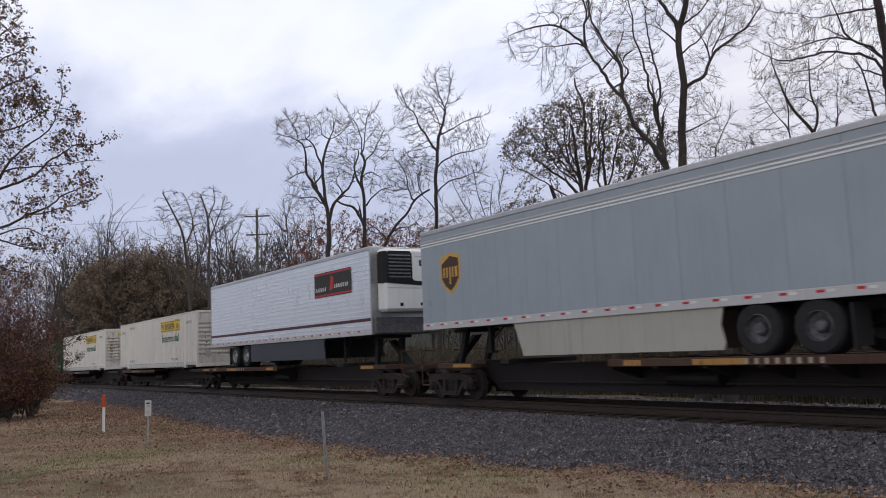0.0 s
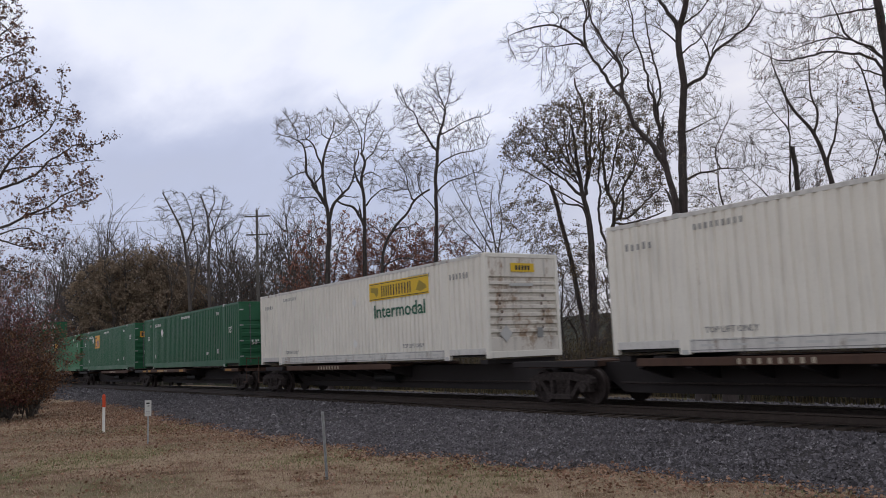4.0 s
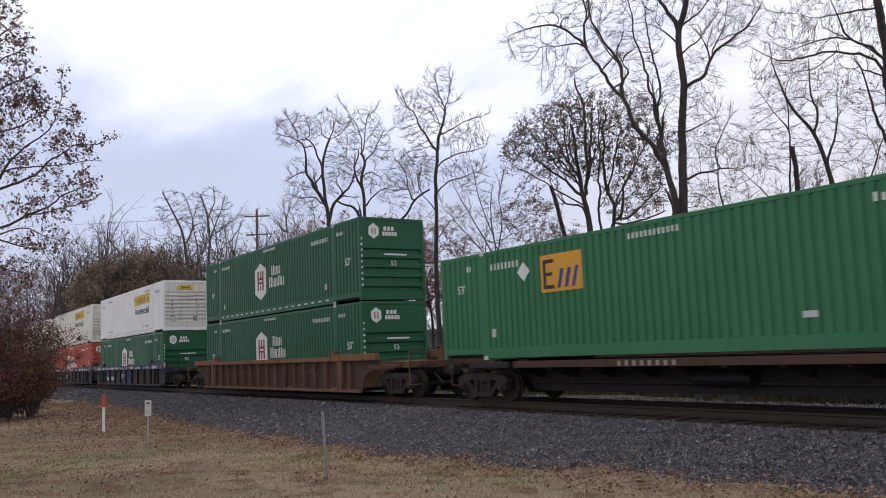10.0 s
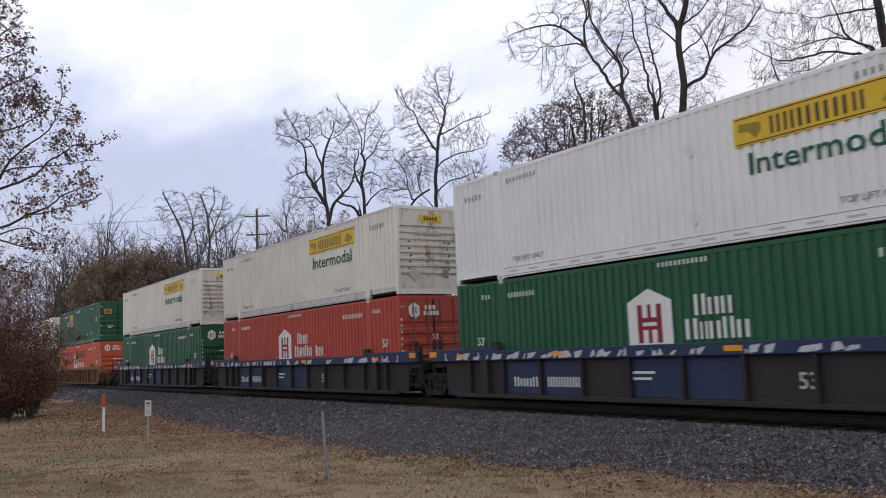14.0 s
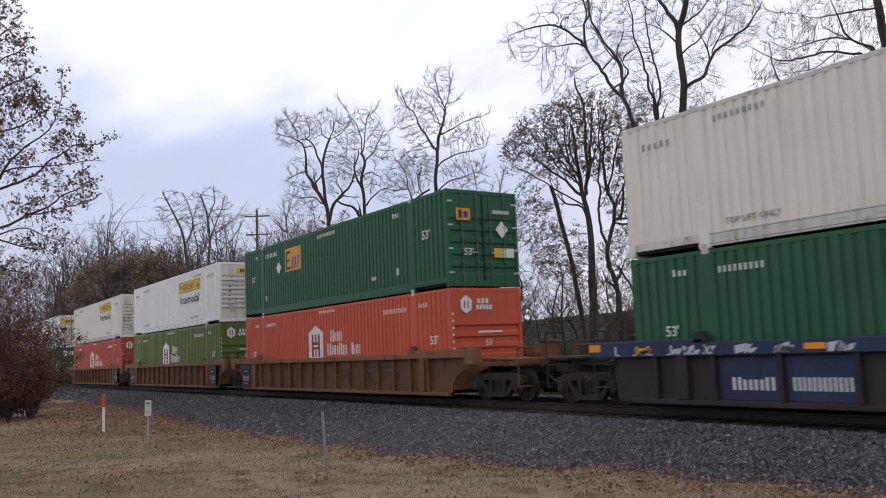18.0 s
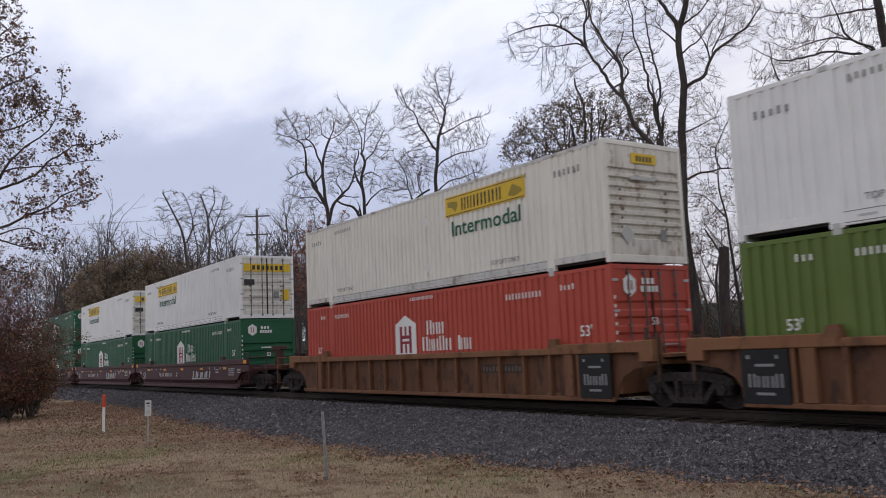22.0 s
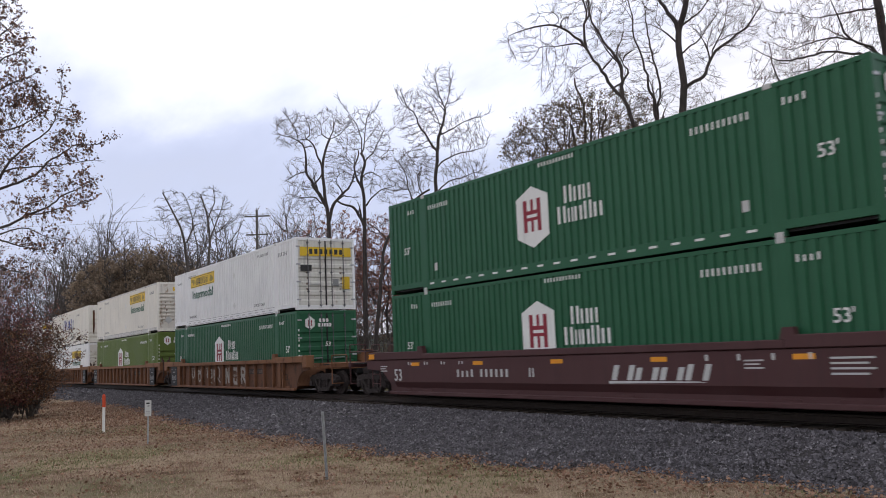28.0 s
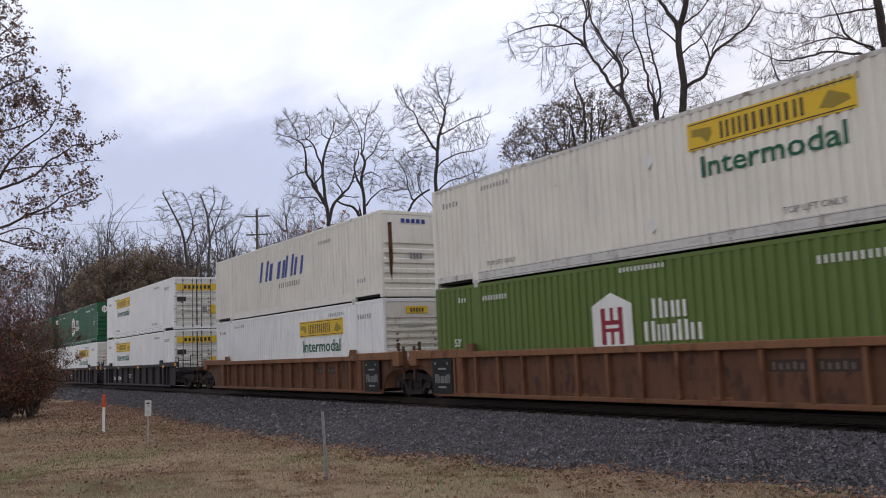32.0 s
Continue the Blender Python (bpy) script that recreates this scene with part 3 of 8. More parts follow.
def leaf_cards(points, size, rng, droop=0.3, flat=1.0):
    """Small folded leaves of two triangles each at the given points."""
    P = np.asarray(points)
    n = len(P)
    d = rng.normal(0, 1, (n, 3))
    d[:, 2] -= droop
    d[:, 2] *= flat
    d /= np.linalg.norm(d, axis=1, keepdims=True)
    u = np.cross(d, rng.normal(0, 1, (n, 3)) * np.array([flat, flat, 1.0]))
    u /= np.linalg.norm(u, axis=1, keepdims=True)
    s = (size * rng.uniform(0.6, 1.4, n))[:, None]
    w = np.cross(d, u)
    V = np.stack([P, P + d * s * 0.5 + u * s * 0.35 + w * s * 0.1, P + d * s, P + d * s * 0.5 - u * s * 0.35 + w * s * 0.1], 1).reshape(-1, 3)
    F = np.arange(n)[:, None] * 4 + np.array([[0, 1, 2, 3]])
    return V, F


FINE = [0.006]   # thinnest twig


def branch(rng, p, d, length, r, level, top, out, tips, curl=0.13, lift=0.05, spread=0.55, kids=(7, 6, 5), shrink=0.6):
    """Grows one branch and, up to level top, its side branches."""
    n = (1 if FINE[0] > 0.0055 else 2) if level >= top else max(3, min(5, int(length / 0.4)))
    step = length / n
    px, py, pz = p
    dx, dy, dz = d
    pts = []
    for i in range(n):
        r0, r1 = r * (1 - 0.8 * i / n), r * (1 - 0.8 * (i + 1) / n)
        qx, qy, qz = px + dx * step, py + dy * step, pz + dz * step
        out[min(level, 3)].append((px, py, pz, qx, qy, qz, max(r0, FINE[0]), max(r1, FINE[0] * 0.8)))
        px, py, pz = qx, qy, qz
        pts.append((px, py, pz, dx, dy, dz, r1))
        dx += rng.gauss(0, curl)
        dy += rng.gauss(0, curl)
        dz += rng.gauss(0, curl) + lift
        k = 1 / math.sqrt(dx * dx + dy * dy + dz * dz)
        dx, dy, dz = dx * k, dy * k, dz * k
    if level >= top:
        tips.extend(pts[-1:])
        return
    count = kids[min(level - 1, len(kids) - 1)]
    for _ in range(max(1, int(count * rng.uniform(0.7, 1.3)))):
        f = rng.uniform(0.15, 1.0)
        x, y, z, ax, ay, az, rr = pts[min(n - 1, int(f * n))]
        bx, by, bz = ax + rng.gauss(0, spread), ay + rng.gauss(0, spread), az + rng.gauss(0, spread) * 0.8 + lift
        k = 1 / math.sqrt(bx * bx + by * by + bz * bz)
        branch(rng, (x, y, z), (bx * k, by * k, bz * k), length * shrink * rng.uniform(0.6, 1.25) * (1.1 - 0.4 * f), max(rr * 0.62, 0.005), level + 1, top, out, tips, curl, lift, spread, kids, shrink)


def tree(name, label, base, limbs, seed, top=4, side=(6, 1.7), kids=(6, 5, 4), curl=0.1, lift=0.06, spread=0.46, bark=None, leaf=None, leaf_size=0.1, leaf_share=0.3, leaf_low=0.0, depth=0.35, thin=1.0, category="tree"):
    """limbs: ([(sideways, height), ...], thick end, thin end), in metres from the base; side: branches per limb and their length."""
    rng = random.Random(seed)
    nrng = np.random.default_rng(seed)
    bark = bark or BARK
    gx, gy = base
    gz = float(height(gx, gy)) - 0.15
    out, tips = {0: [], 1: [], 2: [], 3: []}, []
    FINE[0] = max(0.004, 0.00017 * min(60.0, math.hypot(gx, gy + 15.2)))
    joints = []
    for k, (pts, r0, r1) in enumerate(limbs):
        way = rng.uniform(-depth, depth) if k else 0.0
        line = []
        a0, z0 = pts[0]
        # a limb starts on the limb that bears it
        start = min(joints, key=lambda q: abs(q[0] - a0) + abs(q[1] - z0))[2] if joints else 0.0
        for a, z in pts:
            off = start + way * (abs(a - a0) + (z - z0) * 0.5)
            line.append(Vector((gx, gy, z)) + RIGHT * a + AWAY * off)
        if k == 0:
            line.insert(0, Vector((gx, gy, gz)) + RIGHT * pts[0][0] * 1.0)
        # smooth the limb with a few bends between its points
        fine = []
        for i in range(len(line) - 1):
            p0, p1 = line[max(i - 1, 0)], line[i]
            p2, p3 = line[i + 1], line[min(i + 2, len(line) - 1)]
            for s in range(4):
                t = s / 4
                fine.append(0.5 * ((2 * p1) + (p2 - p0) * t + (2 * p0 - 5 * p1 + 4 * p2 - p3) * t * t + (3 * p1 - p0 - 3 * p2 + p3) * t ** 3))
        fine.append(line[-1])
        m = len(fine) - 1
        joints += [((p - Vector((gx, gy, 0))).dot(RIGHT), p.z, (p - Vector((gx, gy, 0))).dot(AWAY)) for p in fine]
        for i in range(m):
            jit = Vector((rng.gauss(0, 1), rng.gauss(0, 1), rng.gauss(0, 0.5))) * min(0.07, 0.02 + 0.25 * (r0 + (r1 - r0) * i / m)) * (0.4 if k == 0 and i < m * 0.4 else 1.0)
            fine[i + 1] += jit
            ra, rb = r0 + (r1 - r0) * i / m, r0 + (r1 - r0) * (i + 1) / m
            if k == 0 and i < 3:
                ra *= 1.25 - 0.08 * i
            out[0].append((*fine[i], *fine[i + 1], ra, rb))
        n = int(side[0] * (1.3 if k == 0 else 1.0))
        for j in range(n):
            f = rng.uniform(0.42 if k == 0 else 0.2, 1.0)
            i = min(m - 1, int(f * m))
            d = (fine[i + 1] - fine[i]).normalized()
            w = Vector((rng.gauss(0, 1), rng.gauss(0, 1), rng.gauss(0.35, 0.7))).normalized()
            d = (d * 0.45 + w).normalized()
            branch(rng, tuple(fine[i]), tuple(d), side[1] * rng.uniform(0.6, 1.3), max(0.012, (r0 + (r1 - r0) * f) * 0.42) * thin, 1, top, out, tips, curl, lift, spread, kids)
        d = (fine[-1] - fine[-2]).normalized()
        branch(rng, tuple(fine[-1]), tuple(d), side[1], r1 * 0.9, 1, top, out, tips, curl, lift, spread, kids)
    root = thing(name, label, category, "trees along the track")
    root.matrix_basis = pose(gx, gy, gz)
    def at_root(V):
        return V - np.array([gx, gy, gz])
    V, F = tubes(out[0], 9)
    part("trunk", mesh_np("trunk", at_root(V), F, bark, True), bark, root)
    twig = TWIG if bark is BARK else bark
    V, F = tubes(out[1] + out[2] + out[3], 3)
    tagged(part("crown", mesh_np("crown", at_root(V), F, twig, True), twig, root), kind="stuff")
    if leaf and tips:
        pts = np.array([t[:3] for t in tips])
        pts = pts[pts[:, 2] > leaf_low]
        pick = nrng.random(len(pts)) < leaf_share
        if leaf_share > 1:
            pts = np.repeat(pts, int(leaf_share), 0)
            pts = pts + nrng.normal(0, leaf_size * 1.6, pts.shape)
            pick = np.ones(len(pts), bool)
        V, F = leaf_cards(pts[pick], leaf_size, nrng)
        tagged(part("foliage", mesh_np("foliage", at_root(V), F, leaf), leaf, root, "withered leaves still hanging"), kind="stuff")
    return root


class Wood:
    """A tree that grows from its main limbs into the room of its crown.

    Limbs and crown are given sideways and upwards in metres from the foot."""

    def __init__(self, base, seed, step=0.2, bark=None, leaf=None, leaf_size=0.1, leaf_share=0.3, depth=0.06, vines=None, twigs=2.3, most=4200, spur=4):
        self.base, self.step, self.bark, self.vines, self.twigs, self.most, self.spur = base, step, bark or BARK, vines, twigs, most, spur
        self.leaf, self.leaf_size, self.leaf_share, self.depth = leaf, leaf_size, leaf_share, depth
        self.rng = np.random.default_rng(seed)
        self.foot = np.array((base[0], base[1], float(height(*base)) - 0.15))
        self.fine = max(0.0035, 0.00017 * min(115.0, math.hypot(base[0], base[1] + 15.2)))
        self.at, self.up, self.thick, self.goals = [], [], [], []

    def place(self, a, away, z):
        return np.array((self.base[0], self.base[1], 0.0)) + np.array(RIGHT) * a + np.array(AWAY) * away + np.array((0, 0, z))

    def limb(self, r0, r1, *pts):
        first = not self.at
        if first:
            pts = ((pts[0][0], self.foot[2]),) + pts
            off, bearer, slope = 0.0, -1, 0.0
        else:
            # a limb starts on the limb that bears it
            A = np.array(self.at) - self.foot
            side = A @ np.array(RIGHT)
            gap = (side - pts[0][0]) ** 2 + (np.array(self.thick) < r0 * 0.7) * 0.5 + (A[:, 2] + self.foot[2] - pts[0][1]) ** 2
            bearer = int(np.argmin(gap))
            off, slope = float(A[bearer] @ np.array(AWAY)), self.rng.uniform(-self.depth, self.depth)
        line = []
        for i in range(len(pts) - 1):
            p0, p1 = np.array(pts[max(i - 1, 0)]), np.array(pts[i])
            p2, p3 = np.array(pts[i + 1]), np.array(pts[min(i + 2, len(pts) - 1)])
            n = max(2, int(np.linalg.norm(p2 - p1) / (self.step * 1.2)))
            for s in range(n):
                t = s / n
                line.append(0.5 * (2 * p1 + (p2 - p0) * t + (2 * p0 - 5 * p1 + 4 * p2 - p3) * t * t + (3 * p1 - p0 - 3 * p2 + p3) * t ** 3))
        line.append(np.array(pts[-1]))
        far, last = 0.0, bearer
        wob = self.rng.normal(0, 1, (len(line), 3))
        wob[1:-1] = (wob[:-2] + wob[1:-1] + wob[2:]) * 0.6 if len(line) > 2 else 0
        begin = len(self.at)
        for i, (a, z) in enumerate(line):
            if i:
                far += np.linalg.norm(line[i] - line[i - 1])
            elif bearer >= 0:
                continue
            f = i / (len(line) - 1)
            r = r0 + (r1 - r0) * f
            if first:
                r *= 1 + 0.45 * max(0.0, 1 - far / 1.2)
            p = self.place(a, off + slope * far, z) + wob[i] * (min(0.013, 0.3 * r) if first else min(0.045, 0.012 + 0.6 * r)) * (i > 1)
            self.at.append(p); self.up.append(last); self.thick.append(r)
            last = len(self.at) - 1

        if not first:
            self.spurs(begin, far)

    def spurs(self, begin, far):
        """Crooked side branches along the limb that was laid last."""
        rng, made = self.rng, len(self.at)
        for k in range(int(min(self.spur, far / (self.step * 5)))):
            i = int(rng.integers(begin, made))
            if i <= begin or self.thick[i] < self.fine * 1.6:
                continue
            d = self.at[i] - self.at[i - 1]
            d = d / (np.linalg.norm(d) + 1e-9) * 0.7 + rng.normal(0, 0.75, 3) + np.array((0, 0, 0.3))
            d /= np.linalg.norm(d)
            n, r, last = int(rng.integers(4, 9)), self.thick[i] * 0.6, i
            for j in range(n):
                self.at.append(self.at[last] + d * self.step)
                self.up.append(last)
                self.thick.append(max(self.fine * 1.3, r * (1 - 0.75 * j / n)))
                last = len(self.at) - 1
                d = d + rng.normal(0, 0.28, 3) + np.array((0, 0, 0.1))
                d /= np.linalg.norm(d)

    def crown(self, a, z, ra, rz, full=1.0):
        ra, rz = ra * 0.92, rz * 0.92
        n = int(full * 9.0 * ra * rz / self.step ** 2)
        t, r = self.rng.uniform(0, 2 * math.pi, n), self.rng.uniform(0, 1, n) ** 0.42
        deep = self.rng.uniform(-1, 1, n) * 0.75 * min(ra, rz, 2.6) * np.sqrt(1 - 0.8 * r * r)
        self.goals += [self.place(a + ra * r[i] * math.cos(t[i]), deep[i], z + rz * r[i] * math.sin(t[i])) for i in range(n)]

    def grow(self):
        """Branches reach step by step for the free room of the crown."""
        rng, d = self.rng, self.step
        G = np.array(self.goals)
        if len(G) > self.most:
            G = G[rng.permutation(len(G))[:self.most]]
        P, up, born = np.array(self.at), list(self.up), [0] * len(self.at)
        limbs = len(P)
        diff = G[:, None] - P[None]
        D = np.sqrt((diff ** 2).sum(-1))
        near, dist = D.argmin(1), D.min(1)
        alive = np.ones(len(G), bool)
        kids = np.zeros(len(P), int)
        for turn in range(70):
            alive &= dist > d * 1.5
            live = np.where(alive)[0]
            if not len(live):
                break
            way = G[live] - P[near[live]]
            way /= np.linalg.norm(way, axis=1, keepdims=True)
            pull = np.zeros((len(P), 3))
            np.add.at(pull, near[live], way)
            grow = np.unique(near[live])
            grow = grow[kids[grow] < 4]
            if not len(grow):
                break
            v = pull[grow]
            v /= np.linalg.norm(v, axis=1, keepdims=True) + 1e-9
            old = np.array([P[i] - P[up[i]] if up[i] >= 0 else (0, 0, 1) for i in grow])
            old /= np.linalg.norm(old, axis=1, keepdims=True) + 1e-9
            v = v + 0.85 * old * (grow >= limbs)[:, None] + rng.normal(0, 0.13, v.shape) + np.array((0, 0, 0.16))
            v /= np.linalg.norm(v, axis=1, keepdims=True)
            Q = P[grow] + v * d * rng.uniform(0.75, 1.2, (len(grow), 1))
            first = len(P)
            kids[grow] += 1
            P, kids = np.concatenate([P, Q]), np.concatenate([kids, np.zeros(len(Q), int)])
            up += [int(i) for i in grow]
            DQ = np.sqrt(((G[live][:, None] - Q[None]) ** 2).sum(-1))
            k, m = DQ.argmin(1), DQ.min(1)
            better = m < dist[live]
            near[live[better]], dist[live[better]] = first + k[better], m[better]
        return P, up, limbs

    def build(self, name, label, category="tree", group="trees along the track"):
        rng, d, fine = self.rng, self.step, self.fine
        if self.goals:
            P, up, limbs = self.grow()
        else:
            P, up, limbs = np.array(self.at), self.up, len(self.at)
        n = len(P)
        load = np.zeros(n)
        ends = np.ones(n, bool)
        R = np.full(n, fine)
        R[:limbs] = self.thick
        for i in range(n - 1, limbs - 1, -1):
            R[i] = max(fine, load[i] ** (1 / 1.95)) if load[i] else fine
            load[up[i]] += R[i] ** 1.95
            ends[up[i]] = False
        for i in range(limbs, n):
            R[i] = max(fine * 0.8, min(R[i], R[up[i]] * (0.7 if up[i] < limbs else 1.0)))
        trunk, crown = [], []
        for i in range(n):
            j = up[i]
            if j < 0:
                continue
            row = (*P[j], *P[i], min(R[j], R[i] * 1.5) if i >= limbs else (R[j] if up[j] >= 0 and R[j] < R[i] * 1.6 else R[i]), R[i])
            (trunk if i < limbs and R[i] > 0.02 else crown).append(row)
        # fine twigs on the thin wood
        thin = np.where((np.arange(n) >= limbs * 0.3) & (R < max(0.022, fine * 3.2)))[0] if self.goals else np.array([], int)
        tips = [P[thin]]
        if len(thin) and self.twigs:
            pick = np.repeat(thin, rng.poisson(self.twigs, len(thin)) + 2 * ends[thin])
            old = P[pick] - P[[max(up[i], 0) for i in pick]]
            old /= np.linalg.norm(old, axis=1, keepdims=True) + 1e-9
            v = old + rng.normal(0, 0.4, (len(pick), 3)) + np.array((0, 0, 0.2))
            v /= np.linalg.norm(v, axis=1, keepdims=True)
            s = d * rng.uniform(0.5, 1.6, (len(pick), 1))
            a = P[pick]
            b = a + v * s
            v2 = v + rng.normal(0, 0.3, v.shape) + np.array((0, 0, 0.12))
            v2 /= np.linalg.norm(v2, axis=1, keepdims=True)
            c = b + v2 * s * 0.9
            f1 = np.full((len(pick), 1), fine * 0.8)
            T = np.concatenate([a, b, f1, f1 * 0.85], 1)
            if fine < 0.011:
                T = np.concatenate([T, np.concatenate([b, c, f1 * 0.85, f1 * 0.6], 1)])
            crown = np.concatenate([np.array(crown).reshape(-1, 8), T])
            tips += [b, c, c]
        root = thing(name, label, category, group)
        root.matrix_basis = Matrix.Translation(Vector(self.foot))
        V, F = tubes(trunk, 9 if fine < 0.008 else 6)
        part("trunk", mesh_np("trunk", V - self.foot, F, self.bark, True), self.bark, root)
        if len(crown):
            twig = TWIG if self.bark is BARK else self.bark
            V, F = tubes(crown, 3)
            tagged(part("crown", mesh_np("crown", V - self.foot, F, twig, True), twig, root), kind="stuff")
        pts = []
        if self.leaf and self.goals:
            tips = np.concatenate(tips)
            many = rng.poisson(self.leaf_share, len(tips))
            pts.append(np.repeat(tips, many, 0))
            pts[-1] = pts[-1] + rng.normal(0, self.leaf_size * 0.5, pts[-1].shape)
        if self.vines:
            # withered climbers round the trunk
            low = [i for i in range(limbs) if self.vines[0] < P[i][2] < self.vines[1] and R[i] > 0.05]
            k = rng.choice(low, 900)
            pts.append(P[k] + rng.normal(0, 0.22, (900, 3)))
        if pts:
            V, F = leaf_cards(np.concatenate(pts), self.leaf_size, rng)
            leaf = self.leaf or WEED
            tagged(part("foliage", mesh_np("foliage", V - self.foot, F, leaf), leaf, root, "withered leaves still hanging"), kind="stuff")
        return root


BARE = "bare late-autumn tree with dark bark and fine twigs"
w = Wood((-18.8, 7.3), 11, step=0.15, twigs=2.8, most=6000, spur=6)
w.limb(0.204, 0.083, (0.10, 0.71), (0.07, 2.73), (-0.09, 4.79), (-0.02, 7.07), (0.12, 9.00), (0.24, 9.98), (0.17, 11.36), (0.28, 12.06), (0.50, 12.75), (0.65, 13.95))
w.limb(0.148, 0.037, (0.04, 2.82), (-0.26, 4.14), (-0.44, 5.18), (-0.46, 6.23), (-0.75, 7.39), (-1.55, 8.45), (-1.85, 9.03), (-1.97, 9.52), (-2.60, 10.39), (-3.05, 11.15))
w.limb(0.046, 0.015, (-3.05, 11.15), (-3.26, 11.45), (-3.63, 11.75), (-4.04, 12.00), (-4.52, 12.01), (-5.01, 11.89), (-5.63, 11.66))
w.limb(0.083, 0.023, (0.23, 11.92), (0.03, 12.41), (-0.30, 12.94), (-0.69, 13.71))
w.limb(0.065, 0.019, (0.23, 9.84), (0.83, 10.25), (1.21, 10.66), (1.58, 11.22), (2.01, 11.62), (2.62, 11.99), (3.14, 12.73))
w.limb(0.032, 0.012, (1.21, 10.72), (1.17, 11.16), (1.00, 11.66), (0.73, 11.90))
w.limb(0.028, 0.011, (1.27, 10.98), (1.44, 11.41), (1.76, 11.89), (2.01, 12.58))
w.limb(0.032, 0.012, (0.22, 11.00), (0.50, 11.27), (0.97, 11.57), (1.53, 12.40))
w.limb(0.037, 0.015, (0.27, 12.02), (0.92, 12.45), (1.47, 13.07))
w.limb(0.035, 0.011, (0.13, 11.36), (-0.15, 11.77), (-0.52, 11.99), (-0.83, 12.14))
w.limb(0.046, 0.015, (-0.01, 6.65), (0.58, 6.95), (1.24, 7.06), (1.94, 6.99))
w.limb(0.032, 0.011, (0.09, 8.28), (0.70, 8.59), (1.33, 8.85))
w.limb(0.028, 0.011, (1.15, 7.04), (1.17, 7.75), (1.54, 8.59))
w.limb(0.102, 0.032, (-0.62, 7.10), (-0.74, 8.07), (-0.83, 8.94), (-0.94, 9.48), (-0.98, 10.13))
w.limb(0.037, 0.013, (-0.98, 10.13), (-1.09, 10.72), (-1.34, 11.47), (-1.43, 12.43), (-1.48, 13.44))
w.limb(0.046, 0.014, (-0.80, 8.81), (-0.63, 9.33), (-0.59, 9.85), (-0.72, 10.71), (-0.81, 11.60), (-0.89, 13.01))
w.limb(0.065, 0.019, (-1.95, 9.48), (-1.93, 10.07), (-1.93, 10.70), (-2.10, 11.00), (-2.50, 11.44), (-2.80, 12.13), (-2.95, 12.80))
w.limb(0.030, 0.011, (-1.94, 10.62), (-2.26, 10.91), (-2.54, 11.36), (-2.78, 11.89))
w.limb(0.028, 0.014, (-1.91, 10.78), (-1.70, 10.95), (-1.45, 11.04))
w.limb(0.046, 0.019, (-3.04, 11.09), (-3.09, 11.54), (-3.08, 12.00), (-2.97, 12.46), (-3.13, 13.11), (-3.24, 13.72))
w.limb(0.033, 0.013, (-3.08, 12.00), (-2.93, 12.54), (-3.02, 13.51))
w.limb(0.028, 0.011, (-3.19, 11.35), (-3.63, 11.41), (-4.11, 11.35), (-4.65, 11.31))
w.limb(0.020, 0.009, (-4.00, 12.00), (-3.95, 12.24), (-4.13, 12.47), (-4.56, 12.41))
w.crown(-4.63, 11.67, 1.30, 0.93, 0.7)
w.crown(-3.03, 12.80, 1.11, 1.30, 0.8)
w.crown(-2.23, 11.67, 1.02, 1.11, 0.8)
w.crown(-1.15, 12.02, 0.93, 1.48, 0.8)
w.crown(0.07, 12.97, 1.11, 1.11, 0.8)
w.crown(1.75, 12.19, 1.39, 1.30, 0.9)
w.crown(0.65, 7.91, 1.02, 1.11, 0.8)
w.crown(-0.92, 9.83, 1.11, 1.02, 0.7)
w.crown(1.66, 7.58, 0.83, 1.02, 0.8)
w.crown(-3.75, 10.35, 1.11, 0.74, 0.5)
w.crown(0.71, 9.95, 0.74, 1.30, 0.9)
w.crown(-1.44, 10.64, 0.93, 0.74, 0.8)
w.crown(-0.45, 8.44, 0.74, 0.93, 0.7)
w.crown(-0.87, 6.53, 0.56, 0.93, 0.6)
w.crown(0.43, 6.29, 0.65, 0.74, 0.7)
w.build("bare_tree", "tall forked bare tree with dark leaning trunks beside the track")
w = Wood((-31.1, 14.3), 12, step=0.19, leaf=LEAF_OLIVE, leaf_size=0.09, leaf_share=1.0, twigs=2.4, spur=2)
w.limb(0.278, 0.056, (0.12, 0.57), (0.31, 6.40), (0.23, 7.82), (0.04, 8.83), (-0.03, 9.60), (-0.15, 10.85), (-0.28, 12.40))
w.limb(0.097, 0.042, (0.09, 8.68), (0.38, 9.82), (0.36, 11.70), (0.32, 13.46), (-0.02, 14.89))
w.limb(0.083, 0.028, (0.39, 9.96), (0.63, 11.54), (0.85, 13.29))
w.limb(0.083, 0.028, (0.06, 8.74), (-0.66, 9.34), (-1.33, 10.03), (-2.28, 10.74))
w.limb(0.056, 0.028, (-0.03, 9.60), (-0.65, 10.58), (-1.10, 11.62), (-1.63, 12.37))
w.limb(0.056, 0.028, (-0.02, 9.69), (-0.46, 10.43), (-0.62, 11.60), (-0.65, 12.91))
w.limb(0.070, 0.028, (0.26, 7.39), (-0.03, 8.06), (-0.72, 8.37), (-1.25, 8.88))
w.limb(0.153, 0.042, (0.24, 0.83), (1.36, 2.72), (1.55, 3.82), (1.15, 5.85), (1.64, 7.82), (1.34, 9.20), (1.24, 10.79), (1.47, 13.11))
w.limb(0.070, 0.028, (1.19, 6.08), (0.87, 7.22), (0.86, 8.36), (0.99, 10.08), (1.07, 13.13))
w.limb(0.083, 0.028, (1.34, 7.49), (1.85, 7.61), (2.07, 8.74), (2.63, 10.01), (2.92, 10.86))
